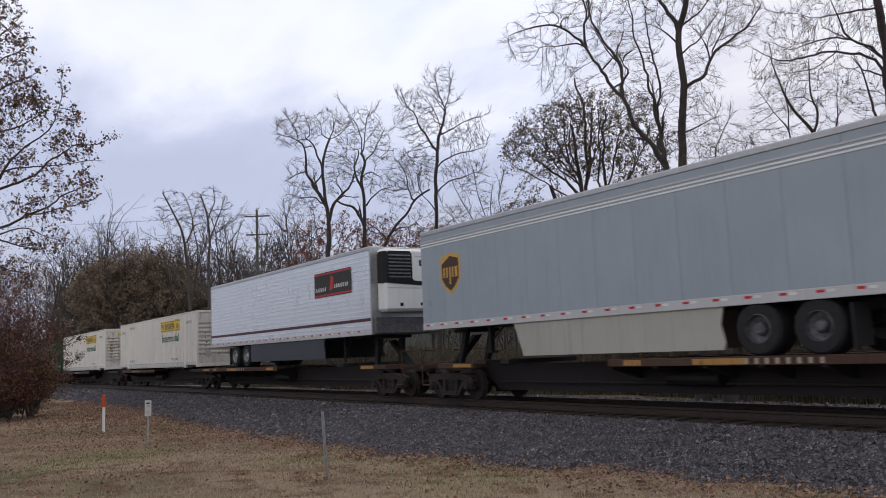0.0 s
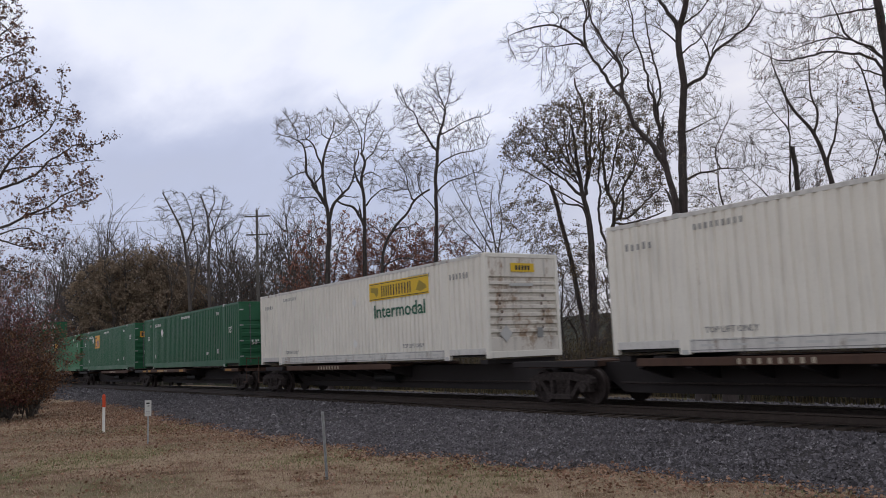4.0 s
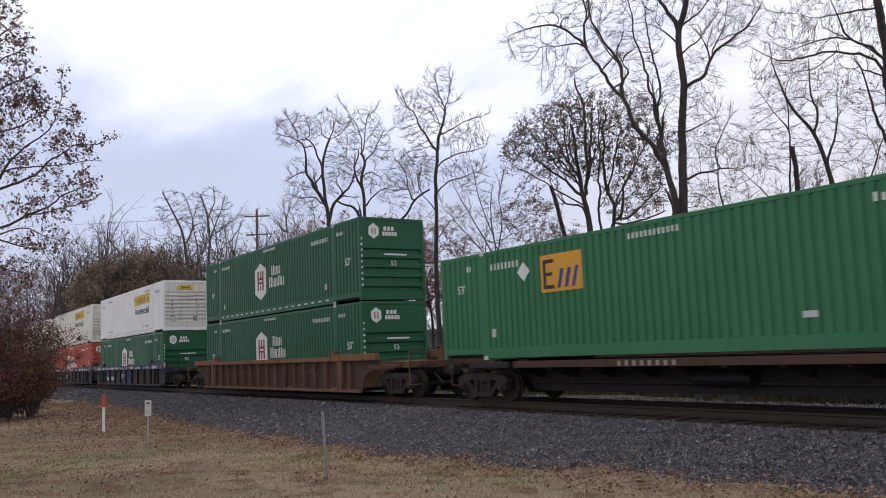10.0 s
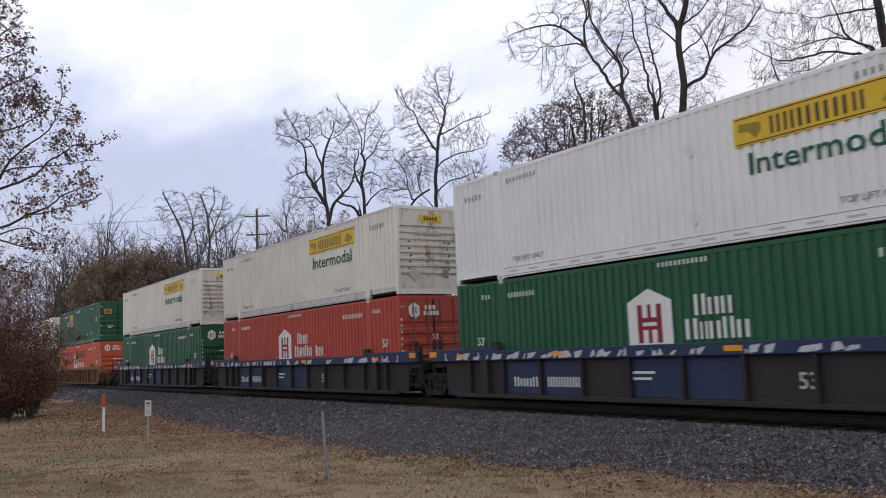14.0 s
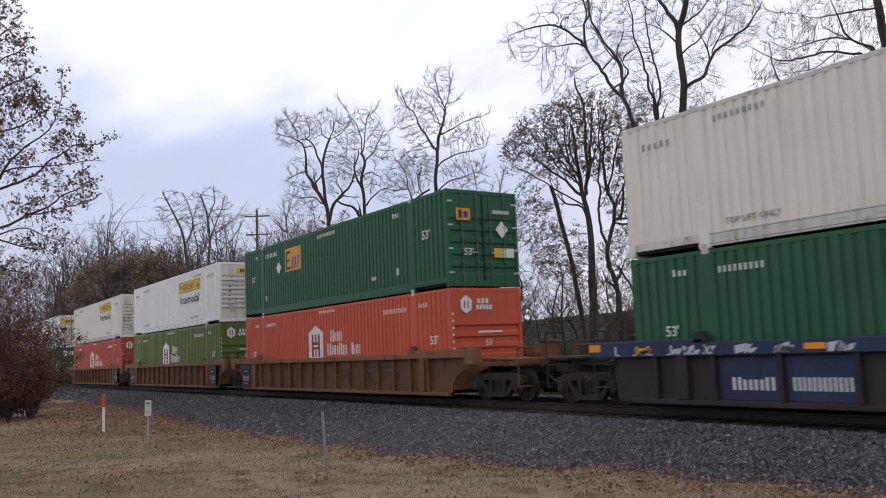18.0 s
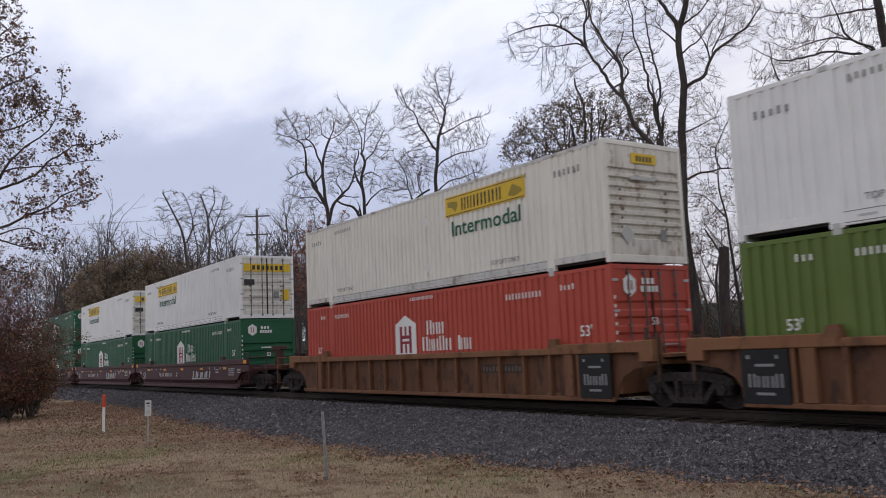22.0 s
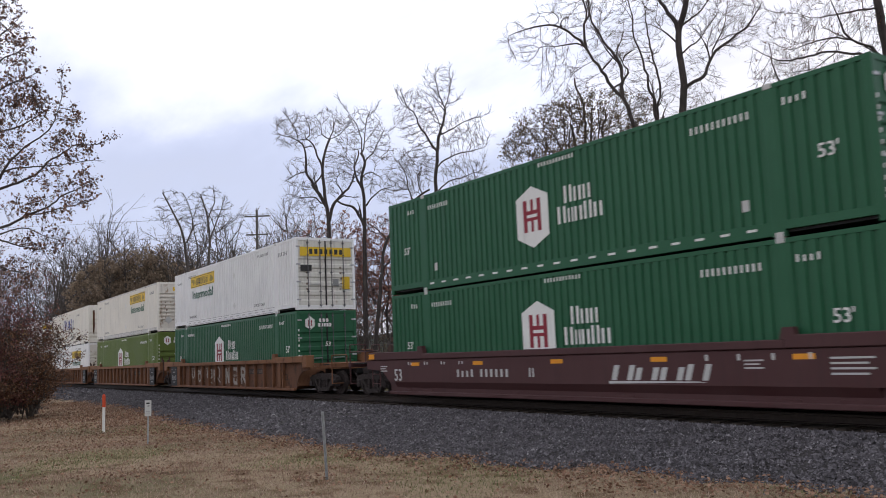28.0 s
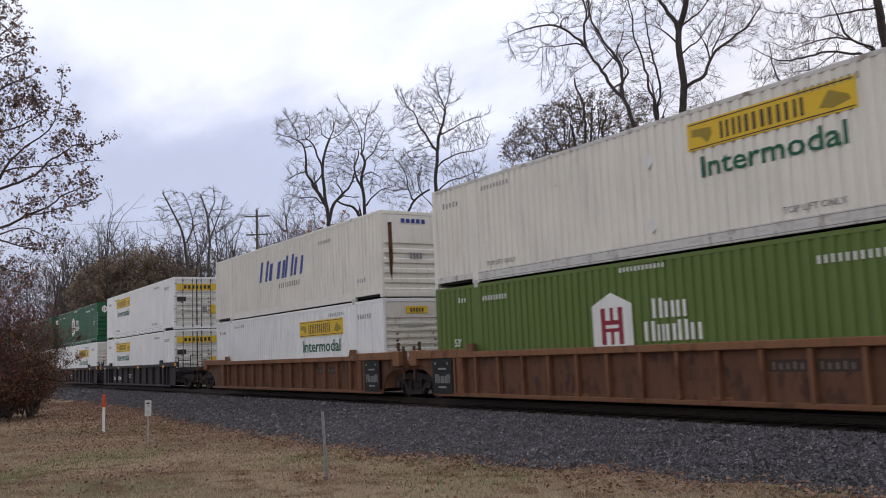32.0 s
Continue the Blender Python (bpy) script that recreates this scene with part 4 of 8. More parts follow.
w.limb(0.056, 0.028, (1.84, 7.47), (2.78, 8.05), (3.92, 8.95))
w.limb(0.056, 0.028, (1.83, 7.24), (3.16, 7.47), (4.12, 7.88))
w.limb(0.056, 0.028, (1.37, 8.91), (1.75, 10.34), (2.22, 12.35))
w.limb(0.047, 0.022, (-0.08, 10.13), (-0.46, 11.30), (-0.25, 13.04))
w.limb(0.047, 0.022, (0.01, 9.26), (-1.04, 10.17), (-1.69, 11.29), (-2.36, 11.96))
w.limb(0.047, 0.022, (0.15, 8.25), (-0.83, 8.86), (-2.06, 9.69), (-3.16, 10.26))
w.limb(0.047, 0.022, (0.39, 9.53), (0.85, 10.95), (1.66, 12.52))
w.limb(0.047, 0.022, (1.60, 7.99), (2.31, 9.45), (3.28, 11.14), (3.63, 12.14))
w.limb(0.047, 0.022, (0.02, 8.97), (-0.35, 9.85), (-1.41, 11.05), (-1.93, 12.09))
w.crown(0.18, 11.56, 3.34, 2.09, 1)
w.crown(-2.56, 10.95, 1.39, 1.53, 1)
w.crown(1.13, 13.13, 2.78, 1.00, 1.2)
w.crown(2.97, 10.86, 1.67, 1.95, 0.8)
w.crown(-1.77, 12.37, 1.25, 0.97, 1)
w.crown(-2.72, 7.80, 1.39, 1.25, 0.8)
w.crown(2.54, 8.58, 1.67, 1.39, 0.8)
w.crown(-1.15, 5.89, 1.53, 1.39, 0.6)
w.crown(2.08, 6.04, 1.39, 1.39, 0.6)
w.crown(0.34, 4.99, 1.39, 1.11, 0.4)
w.build("leafy_tree", "wide fan-shaped tree with small olive-brown leaves")
w = Wood((-43.6, 13.7), 13, step=0.19)
w.limb(0.189, 0.103, (0.03, 0.75), (-0.00, 6.59), (0.13, 9.03), (0.17, 11.50), (0.36, 13.71), (0.51, 14.71))
w.limb(0.086, 0.022, (0.51, 14.71), (0.83, 15.60), (0.89, 16.32), (0.65, 17.24), (0.35, 18.53))
w.limb(0.045, 0.017, (0.89, 16.32), (1.26, 17.40), (1.52, 18.48))
w.limb(0.077, 0.022, (0.36, 13.71), (-0.17, 14.45), (-0.83, 15.78), (-1.50, 16.79), (-1.75, 17.71))
w.limb(0.052, 0.017, (0.54, 14.71), (1.41, 15.17), (2.27, 15.57), (3.06, 15.86))
w.limb(0.052, 0.017, (0.28, 12.67), (0.90, 13.22), (1.97, 13.57), (3.11, 13.80))
w.limb(0.052, 0.017, (0.18, 11.07), (0.84, 11.65), (1.73, 11.97), (2.90, 12.42))
w.limb(0.052, 0.017, (0.17, 9.80), (-0.19, 10.45), (-0.66, 10.97), (-1.21, 11.28))
w.limb(0.052, 0.017, (0.10, 8.15), (0.72, 8.93), (1.34, 9.54))
w.limb(0.034, 0.017, (0.62, 14.78), (0.51, 15.61), (0.16, 16.53), (-0.17, 17.28))
w.crown(0.55, 17.43, 1.10, 1.79, 1)
w.crown(-1.02, 16.22, 1.17, 1.45, 0.9)
w.crown(0.27, 14.90, 2.07, 1.31, 0.9)
w.crown(2.09, 14.64, 1.38, 1.45, 0.9)
w.crown(1.74, 12.32, 1.45, 1.10, 0.7)
w.crown(-1.05, 12.62, 1.20, 1.55, 0.7)
w.crown(1.09, 9.34, 0.96, 0.86, 0.6)
w.build("bare_tree", BARE)
w = Wood((-50.1, 9.4), 14, step=0.19)
w.limb(0.273, 0.073, (0.02, 0.65), (0.15, 6.81), (0.30, 9.76), (0.09, 11.82), (-0.01, 13.52), (0.17, 14.73), (0.49, 15.51))
w.limb(0.127, 0.044, (0.15, 11.07), (-0.28, 11.84), (-0.81, 12.73), (-1.16, 13.46), (-1.11, 14.32), (-1.31, 15.17), (-1.60, 15.49))
w.limb(0.082, 0.029, (-0.01, 13.63), (-0.36, 14.52), (-0.71, 15.26), (-1.00, 15.54), (-1.56, 15.48))
w.limb(0.040, 0.016, (-1.56, 15.48), (-2.12, 15.77), (-2.82, 16.00))
w.limb(0.040, 0.016, (-1.53, 15.48), (-1.73, 16.33), (-2.13, 16.96), (-2.35, 17.35))
w.limb(0.040, 0.016, (-0.93, 15.50), (-0.73, 16.13), (-1.08, 17.07))
w.limb(0.044, 0.016, (0.49, 15.51), (0.01, 15.87), (-0.12, 16.49), (-0.44, 17.23))
w.limb(0.044, 0.016, (0.49, 15.51), (0.77, 16.34), (1.05, 17.13))
w.limb(0.036, 0.016, (0.52, 15.55), (1.13, 15.75), (1.51, 16.19))
w.limb(0.044, 0.018, (-1.17, 13.38), (-1.73, 13.25), (-2.44, 12.87))
w.limb(0.055, 0.018, (-0.04, 11.12), (-0.61, 11.67), (-1.21, 11.65), (-2.01, 11.91))
w.limb(0.127, 0.036, (0.30, 10.06), (0.70, 11.01), (1.27, 11.74), (1.85, 12.39), (2.11, 13.69))
w.crown(-1.77, 16.18, 1.53, 1.31, 1.1)
w.crown(0.29, 16.55, 1.31, 1.02, 1.1)
w.crown(-1.36, 13.13, 1.27, 1.16, 0.7)
w.crown(0.96, 13.86, 1.02, 1.46, 0.7)
w.crown(-1.39, 11.51, 1.38, 1.02, 0.7)
w.crown(0.66, 12.36, 0.80, 0.91, 0.6)
w.build("bare_tree", BARE)
w = Wood((-49.6, 11.9), 15, step=0.19)
w.limb(0.222, 0.093, (0.03, 0.53), (0.09, 6.06), (0.17, 9.81), (0.22, 11.51), (0.08, 13.05), (0.34, 14.08), (0.13, 14.70))
w.limb(0.085, 0.044, (0.10, 12.40), (-0.29, 13.10), (-0.19, 14.10), (-0.05, 14.86))
w.limb(0.048, 0.019, (0.13, 14.70), (0.16, 15.63), (-0.15, 16.57), (-0.62, 17.45))
w.limb(0.048, 0.019, (0.21, 14.70), (0.36, 16.01), (0.59, 17.01), (0.84, 17.70))
w.limb(0.044, 0.019, (0.35, 14.19), (0.98, 14.98), (1.70, 16.18))
w.limb(0.063, 0.019, (0.25, 11.02), (0.72, 11.68), (1.38, 12.19), (2.10, 12.35))
w.limb(0.130, 0.056, (0.21, 9.73), (-0.36, 10.74), (-0.95, 11.30), (-1.54, 11.48))
w.limb(0.041, 0.019, (0.13, 13.16), (0.66, 13.41), (1.29, 13.08))
w.crown(0.26, 16.40, 1.41, 1.33, 1)
w.crown(1.21, 15.20, 1.04, 1.41, 0.8)
w.crown(-0.84, 16.18, 0.93, 1.11, 0.8)
w.crown(1.13, 12.62, 1.04, 1.04, 0.7)
w.crown(-0.65, 13.66, 0.74, 1.11, 0.6)
w.build("bare_tree", BARE)
w = Wood((-44.1, 9.4), 16, step=0.19)
w.limb(0.166, 0.058, (0.01, 0.61), (0.66, 6.19), (0.98, 7.92), (1.62, 8.91), (2.28, 9.59), (2.71, 10.32), (3.64, 10.93))
w.limb(0.056, 0.022, (1.13, 8.18), (1.54, 8.67), (2.25, 8.78), (2.39, 8.13))
w.limb(0.056, 0.020, (2.64, 10.22), (2.37, 11.02), (2.26, 11.81), (2.02, 12.51))
w.limb(0.040, 0.017, (3.19, 10.61), (3.06, 11.50), (3.23, 12.45))
w.limb(0.043, 0.017, (1.02, 8.05), (0.54, 8.68), (-0.05, 8.98))
w.limb(0.056, 0.022, (0.70, 6.39), (1.41, 6.76), (2.31, 6.86), (3.20, 6.62))
w.crown(2.28, 12.22, 1.06, 1.26, 0.9)
w.crown(0.55, 8.95, 0.86, 0.66, 0.7)
w.crown(3.07, 9.12, 0.83, 0.99, 0.5)
w.crown(3.35, 12.17, 0.66, 0.99, 0.7)
w.crown(1.61, 10.54, 0.83, 0.99, 0.5)
w.build("leaning_tree", "low bare tree with a crooked leaning trunk")
w = Wood((-90.0, 13.0), 17, step=0.36, bark=BARK_GREY_HAZE)
w.limb(0.297, 0.071, (-0.00, 0.77), (0.16, 6.66), (-0.05, 10.25), (-0.33, 13.28), (-0.80, 15.42), (-1.75, 17.47), (-2.71, 19.35))
w.limb(0.089, 0.030, (0.00, 10.13), (-0.71, 11.48), (-1.66, 12.85))
w.limb(0.089, 0.030, (-0.33, 13.58), (0.46, 15.55), (0.18, 17.51), (-0.48, 19.07))
w.limb(0.134, 0.042, (0.11, 7.56), (0.72, 9.62), (1.04, 12.31), (0.71, 15.66))
w.crown(-1.51, 17.70, 2.14, 2.26, 1)
w.crown(0.42, 17.38, 1.43, 2.26, 1)
w.crown(-0.94, 13.00, 1.67, 1.67, 0.6)
w.build("bare_tree", BARE)
w = Wood((-86.8, 14.2), 18, step=0.36, bark=BARK_GREY_HAZE)
w.limb(0.262, 0.070, (-0.00, 0.69), (-0.05, 7.04), (-0.12, 11.73), (0.01, 13.80), (-0.25, 16.48), (-0.88, 18.61))
w.limb(0.087, 0.029, (0.01, 13.74), (0.62, 15.26), (1.23, 16.90), (1.60, 18.32))
w.limb(0.076, 0.029, (-0.20, 16.01), (0.58, 17.64), (0.48, 19.15))
w.limb(0.076, 0.029, (-0.05, 7.16), (-0.92, 8.48), (-1.73, 9.27))
w.crown(0.35, 17.53, 1.98, 1.98, 1)
w.crown(1.51, 15.93, 1.05, 1.86, 0.8)
w.crown(-1.08, 16.22, 0.87, 1.75, 0.7)
w.build("bare_tree", BARE)
w = Wood((-34.6, -12.2), 19, step=0.15, leaf=LEAF_DARK, leaf_size=0.105, leaf_share=0.5, depth=0.2, spur=1)
w.limb(0.260, 0.080, (-0.04, 0.55), (-0.06, 4.92), (-0.02, 8.61), (-0.03, 12.40), (-0.03, 15.43), (-0.02, 17.63))
w.limb(0.060, 0.014, (-0.05, 5.94), (0.67, 6.35), (1.48, 6.59), (2.28, 6.98), (3.09, 7.44), (3.70, 7.83), (4.35, 8.07))
w.limb(0.030, 0.011, (2.08, 6.89), (2.79, 7.02), (3.50, 7.18), (4.27, 7.39))
w.limb(0.060, 0.014, (-0.03, 7.06), (0.85, 7.78), (1.66, 8.02), (2.26, 8.39), (2.97, 8.90), (3.79, 9.40), (4.54, 9.33))
w.limb(0.050, 0.012, (0.85, 7.95), (1.34, 8.59), (1.94, 9.32), (2.55, 9.60), (3.00, 10.11), (3.38, 11.02))
w.limb(0.030, 0.011, (1.28, 8.49), (2.06, 8.62), (2.97, 8.69), (4.24, 8.86))
w.limb(0.050, 0.012, (-0.04, 5.73), (0.88, 6.06), (1.80, 5.72), (2.75, 5.49))
w.limb(0.030, 0.011, (0.98, 6.10), (1.89, 6.36), (2.60, 6.11), (3.35, 5.85))
w.limb(0.050, 0.013, (-0.03, 8.82), (0.91, 9.93), (1.83, 10.37), (2.60, 10.97))
w.limb(0.050, 0.013, (-0.02, 10.28), (0.99, 11.34), (1.81, 11.68), (2.59, 11.91))
w.limb(0.050, 0.013, (-0.01, 11.55), (0.96, 12.47), (1.69, 12.76), (2.16, 12.91))
w.limb(0.040, 0.012, (-0.01, 12.62), (0.94, 13.65), (1.35, 14.06), (1.60, 14.49))
w.limb(0.050, 0.013, (-0.04, 4.92), (1.00, 5.08), (1.71, 4.81), (2.36, 4.66))
w.crown(2.19, 10.78, 0.64, 0.76, 2.2)
w.crown(1.50, 11.38, 1.00, 0.76, 1.3)
w.crown(3.31, 10.24, 0.52, 0.72, 1)
w.crown(3.58, 9.25, 0.96, 0.60, 1)
w.crown(2.26, 8.34, 1.20, 0.52, 1)
w.crown(3.80, 7.66, 0.72, 0.56, 1)
w.crown(2.49, 7.01, 1.40, 0.44, 1)
w.crown(1.54, 8.85, 0.80, 0.72, 0.9)
w.crown(2.50, 5.87, 1.20, 0.44, 1)
w.crown(1.51, 4.65, 1.10, 0.72, 1.4)
w.crown(1.47, 12.98, 0.72, 0.80, 0.9)
w.crown(1.18, 14.40, 0.56, 0.80, 0.7)
w.crown(1.11, 10.02, 0.80, 0.80, 0.9)
w.build("leafy_tree", "tree with long drooping boughs and a few brown leaves")
w = Wood((-17.2, 13.3), 20, step=0.18, leaf=WEED, leaf_size=0.065, leaf_share=0.02, twigs=2.6, vines=(2.0, 6.2))
w.limb(0.199, 0.040, (0.16, 0.43), (0.27, 2.40), (0.18, 4.40), (0.06, 6.02), (-0.14, 7.36), (-0.51, 8.60), (-1.14, 9.46), (-1.46, 10.23))
w.limb(0.050, 0.015, (-0.17, 7.47), (0.15, 8.28), (0.38, 9.20), (0.39, 9.94))
w.limb(0.050, 0.015, (-0.51, 8.56), (-0.32, 9.34), (-0.47, 10.29), (-0.47, 11.24))
w.limb(0.050, 0.016, (0.15, 5.29), (-0.44, 5.47), (-1.29, 5.59), (-2.27, 5.79), (-3.08, 5.71))
w.limb(0.050, 0.016, (0.27, 4.09), (0.95, 4.83), (1.64, 5.38))
w.limb(0.060, 0.020, (0.20, 4.19), (0.86, 5.58), (1.45, 7.09), (1.85, 8.21))
w.limb(0.030, 0.012, (-1.46, 10.19), (-1.71, 11.08), (-1.80, 11.94))
w.crown(-1.16, 10.42, 0.99, 1.19, 0.9)
w.crown(0.01, 9.74, 0.99, 1.19, 0.9)
w.crown(1.57, 8.01, 0.80, 1.19, 0.9)
w.crown(-2.76, 5.94, 0.89, 0.70, 0.6)
w.crown(-0.94, 8.32, 0.80, 0.99, 1)
w.crown(0.25, 8.07, 0.80, 0.99, 1)
w.crown(1.08, 6.18, 0.80, 0.99, 0.9)
w.crown(-0.69, 6.67, 0.80, 0.80, 0.7)
w.build("bare_tree", "vine-hung bare tree in the hedgerow behind the track")
w = Wood((-18.9, 12.6), 21, step=0.18, leaf=WEED, leaf_size=0.065, leaf_share=0.02, twigs=2.6, vines=(1.5, 4.5))
w.limb(0.144, 0.082, (0.30, 0.48), (0.50, 2.50), (0.67, 4.35), (0.70, 6.02), (0.71, 7.29), (0.65, 8.32))
w.limb(0.051, 0.021, (0.47, 2.10), (0.16, 3.96), (0.33, 5.83), (0.50, 7.73), (0.61, 9.44), (0.49, 10.52))
w.limb(0.031, 0.012, (0.27, 5.41), (0.01, 4.80), (-0.28, 4.14))
w.limb(0.037, 0.012, (0.33, 5.87), (-0.22, 6.25), (-0.69, 6.82), (-1.36, 7.51))
w.limb(0.041, 0.014, (0.67, 4.77), (1.09, 5.75), (1.41, 6.58), (1.48, 7.51))
w.limb(0.027, 0.010, (0.59, 9.01), (0.08, 9.67), (-0.38, 10.45))
w.crown(-0.45, 8.41, 0.92, 1.23, 1.1)
w.crown(0.12, 10.11, 0.92, 1.13, 1.1)
w.crown(-1.22, 6.74, 0.82, 0.82, 0.8)
w.crown(0.26, 4.58, 1.03, 0.92, 0.6)
w.crown(1.50, 6.83, 0.62, 1.03, 0.7)
w.build("bare_tree", "bare tree with a broken top behind the track")
w = Wood((-14.1, 10.8), 22, step=0.16, leaf=LEAF_BROWN, leaf_size=0.07, leaf_share=0.05, twigs=2.6)
w.limb(0.207, 0.112, (0.05, 0.50), (0.39, 4.63), (0.51, 7.84), (0.58, 10.21), (0.50, 11.51), (0.45, 13.02))
w.limb(0.052, 0.014, (0.58, 9.84), (0.17, 10.26), (-0.25, 10.47), (-0.64, 10.86), (-0.84, 11.48), (-0.99, 12.14))
w.limb(0.052, 0.014, (0.55, 8.74), (0.14, 9.95), (-0.55, 10.20), (-1.25, 10.29), (-2.07, 10.10), (-2.88, 10.07), (-3.61, 10.50))
w.limb(0.029, 0.010, (-0.52, 10.66), (-1.12, 10.69), (-1.76, 10.55), (-2.40, 10.40), (-2.89, 10.56))
w.limb(0.035, 0.011, (0.51, 11.62), (-0.14, 11.58), (-0.87, 11.44), (-1.59, 11.42), (-2.03, 11.55))
w.limb(0.022, 0.009, (-0.99, 10.22), (-1.71, 9.78), (-2.51, 9.59))
w.limb(0.060, 0.017, (0.47, 6.76), (0.12, 7.85), (-0.12, 9.14), (-0.28, 9.88))
w.crown(-2.36, 10.89, 0.86, 0.95, 1.2)
w.crown(-3.07, 9.91, 0.78, 0.66, 1.2)
w.crown(-0.51, 11.46, 0.95, 0.86, 1.6)
w.crown(-1.72, 10.03, 1.04, 0.69, 1.2)
w.crown(-0.24, 8.78, 0.69, 0.86, 1)
w.crown(-1.40, 11.60, 0.86, 0.69, 1.2)
w.crown(0.15, 10.97, 0.69, 1.04, 1.6)
w.build("bare_tree", "bare tree with low spreading boughs beside the track")
w = Wood((-17.6, 7.4), 23, step=0.3)
w.limb(0.197, 0.161, (-0.08, 0.70), (-0.01, 2.47), (0.02, 3.36), (0.07, 4.21))
w.build("dead_tree", "broken dead tree stump with rough bark")
w = Wood((-17.4, 8.5), 24, step=0.17, leaf=LEAF_OLIVE, leaf_size=0.075, leaf_share=0.3, twigs=2.4)
w.limb(0.082, 0.018, (-0.42, 0.66), (-0.41, 2.10), (-0.43, 2.92), (-0.53, 4.02), (-0.62, 5.32), (-0.79, 6.27), (-0.78, 7.11))
w.limb(0.036, 0.012, (-0.42, 2.68), (-0.03, 3.40), (0.30, 4.12), (0.79, 4.65))
w.limb(0.027, 0.011, (-0.46, 3.47), (-0.16, 4.29), (0.05, 5.02))
w.limb(0.027, 0.011, (-0.61, 5.23), (-0.97, 5.81), (-1.32, 6.10), (-1.63, 6.15))
w.limb(0.027, 0.011, (-0.55, 4.21), (-1.01, 4.69), (-1.30, 5.17))
w.crown(-1.03, 5.81, 0.73, 0.82, 1.1)
w.crown(0.20, 4.45, 0.69, 0.82, 0.6)
w.crown(-0.75, 7.40, 0.51, 0.73, 0.6)
w.crown(-1.43, 4.71, 0.55, 0.64, 0.8)
w.build("bare_tree", "thin crooked bare tree with a few olive leaves behind the track")
w = Wood((-40.3, 17.5), 26, step=0.22, twigs=2.0)
w.limb(0.068, 0.020, (-1.59, 0.62), (-1.34, 7.06), (-1.79, 9.09), (-2.26, 10.75), (-2.47, 12.34))
w.limb(0.051, 0.017, (-1.37, 6.37), (-0.91, 8.77), (-0.95, 10.69), (-0.60, 12.26))
w.limb(0.051, 0.017, (-1.39, 6.72), (-2.39, 8.83), (-3.34, 10.55), (-3.81, 11.62))
w.limb(0.051, 0.017, (-1.39, 6.03), (-2.61, 7.80), (-3.52, 8.95), (-4.17, 9.75))
w.limb(0.051, 0.017, (-1.32, 7.40), (-1.56, 9.50), (-1.34, 11.23))
w.crown(-2.30, 10.57, 1.19, 1.70, 0.6)
w.crown(-1.12, 10.17, 0.68, 1.70, 0.5)
w.crown(-3.42, 8.88, 1.02, 1.36, 0.6)
w.crown(-2.26, 7.79, 1.36, 1.02, 0.7)
w.build("bare_tree", "clump of slender leaning bare saplings")
w = Wood((-34.5, 14.0), 25, step=0.3)
w.limb(0.148, 0.104, (2.54, 0.52), (2.26, 2.58), (1.65, 6.76), (1.22, 8.74), (0.98, 9.82))
w.build("dead_tree", "dead grey snag among the brush")


def far_tree(x, y, tall, seed, leaf=None, share=0.5, wide=1.0, label=BARE, size=0.16, many=8):
    rng = random.Random(seed)
    # beyond 70 m the paler bark stands in for haze
    w = Wood((x, y), seed, step=tall * 0.034, leaf=leaf, leaf_size=size, leaf_share=share, depth=0.8, bark=BARK_GREY_HAZE if x < -70 else BARK, twigs=1.3 if x > -85 else 1.7, most=(60 if x > -85 else 95) * many)
    w.limb(0.012 * tall + .03, .03, (0, 1.0), (rng.uniform(-.3, .3), tall * .4), (rng.uniform(-.6, .6), tall * .62), (rng.uniform(-.8, .8), tall * .8))
    for k in range(4):
        q = (-1 if k % 2 else 1) * rng.uniform(0.1, 0.22) * tall * wide
        f = rng.uniform(0.2, 0.45)
        w.limb(0.005 * tall, .012, (0, tall * f), (q * 0.6, tall * (f + 0.16)), (q, tall * (f + rng.uniform(0.24, 0.38))))
    w.crown(0, tall * 0.68, tall * 0.24 * wide, tall * 0.3)
    w.crown(rng.uniform(-.1, .1) * tall, tall * 0.5, tall * 0.24 * wide, tall * 0.2, 0.8)
    return w.build("leafy_tree" if leaf else "bare_tree", label)


OAK = "distant tree still dense with olive-brown leaves"
far_tree(-103.8, 10.4, 14.6, 31, LEAF_DULL_HAZE, 7, 1.35, OAK, 0.19, 10)
far_tree(-103.0, 13.2, 14.8, 32, LEAF_DULL_HAZE, 7, 1.35, OAK, 0.19, 10)
far_tree(-106.0, 8.0, 13.4, 33, LEAF_DULL_HAZE, 6.5, 1.35, OAK, 0.19, 10)
far_tree(-105.0, 16.5, 12.6, 34, LEAF_DULL_HAZE, 8, 1.2, OAK, 0.2, 10)
for k, (x, y, h) in enumerate([(-112, 3.5, 15), (-128, 12.5, 19), (-122, 8.5, 15), (-140, 17, 20), (-135, 24, 21), (-112, 20.5, 17), (-150, 6, 17), (-145, 2.5, 13), (-118, 5.5, 16), (-96, 21, 12.5), (-92, 24.5, 10), (-88, 27, 10), (-84, 29.5, 9), (-80, 27, 8.5), (-130, 40, 14), (-110, 48, 13)]):
    far_tree(x, y, h * 1.22, 40 + k)
BUSHY = "rounded shrub still holding russet leaves"
far_tree(-55.4, 12.6, 11.4, 61, LEAF_RED, 2.6, 1.3, BUSHY, 0.13, 10)
far_tree(-53.0, 15.8, 11.2, 62, LEAF_RED, 2.5, 1.3, BUSHY, 0.13, 10)
far_tree(-51.2, 18.2, 10.4, 63, LEAF_RED, 2.5, 1.3, BUSHY, 0.13, 10)
far_tree(-50.6, 14.2, 9.8, 64, LEAF_RED, 2.6, 1.2, BUSHY, 0.13, 9)
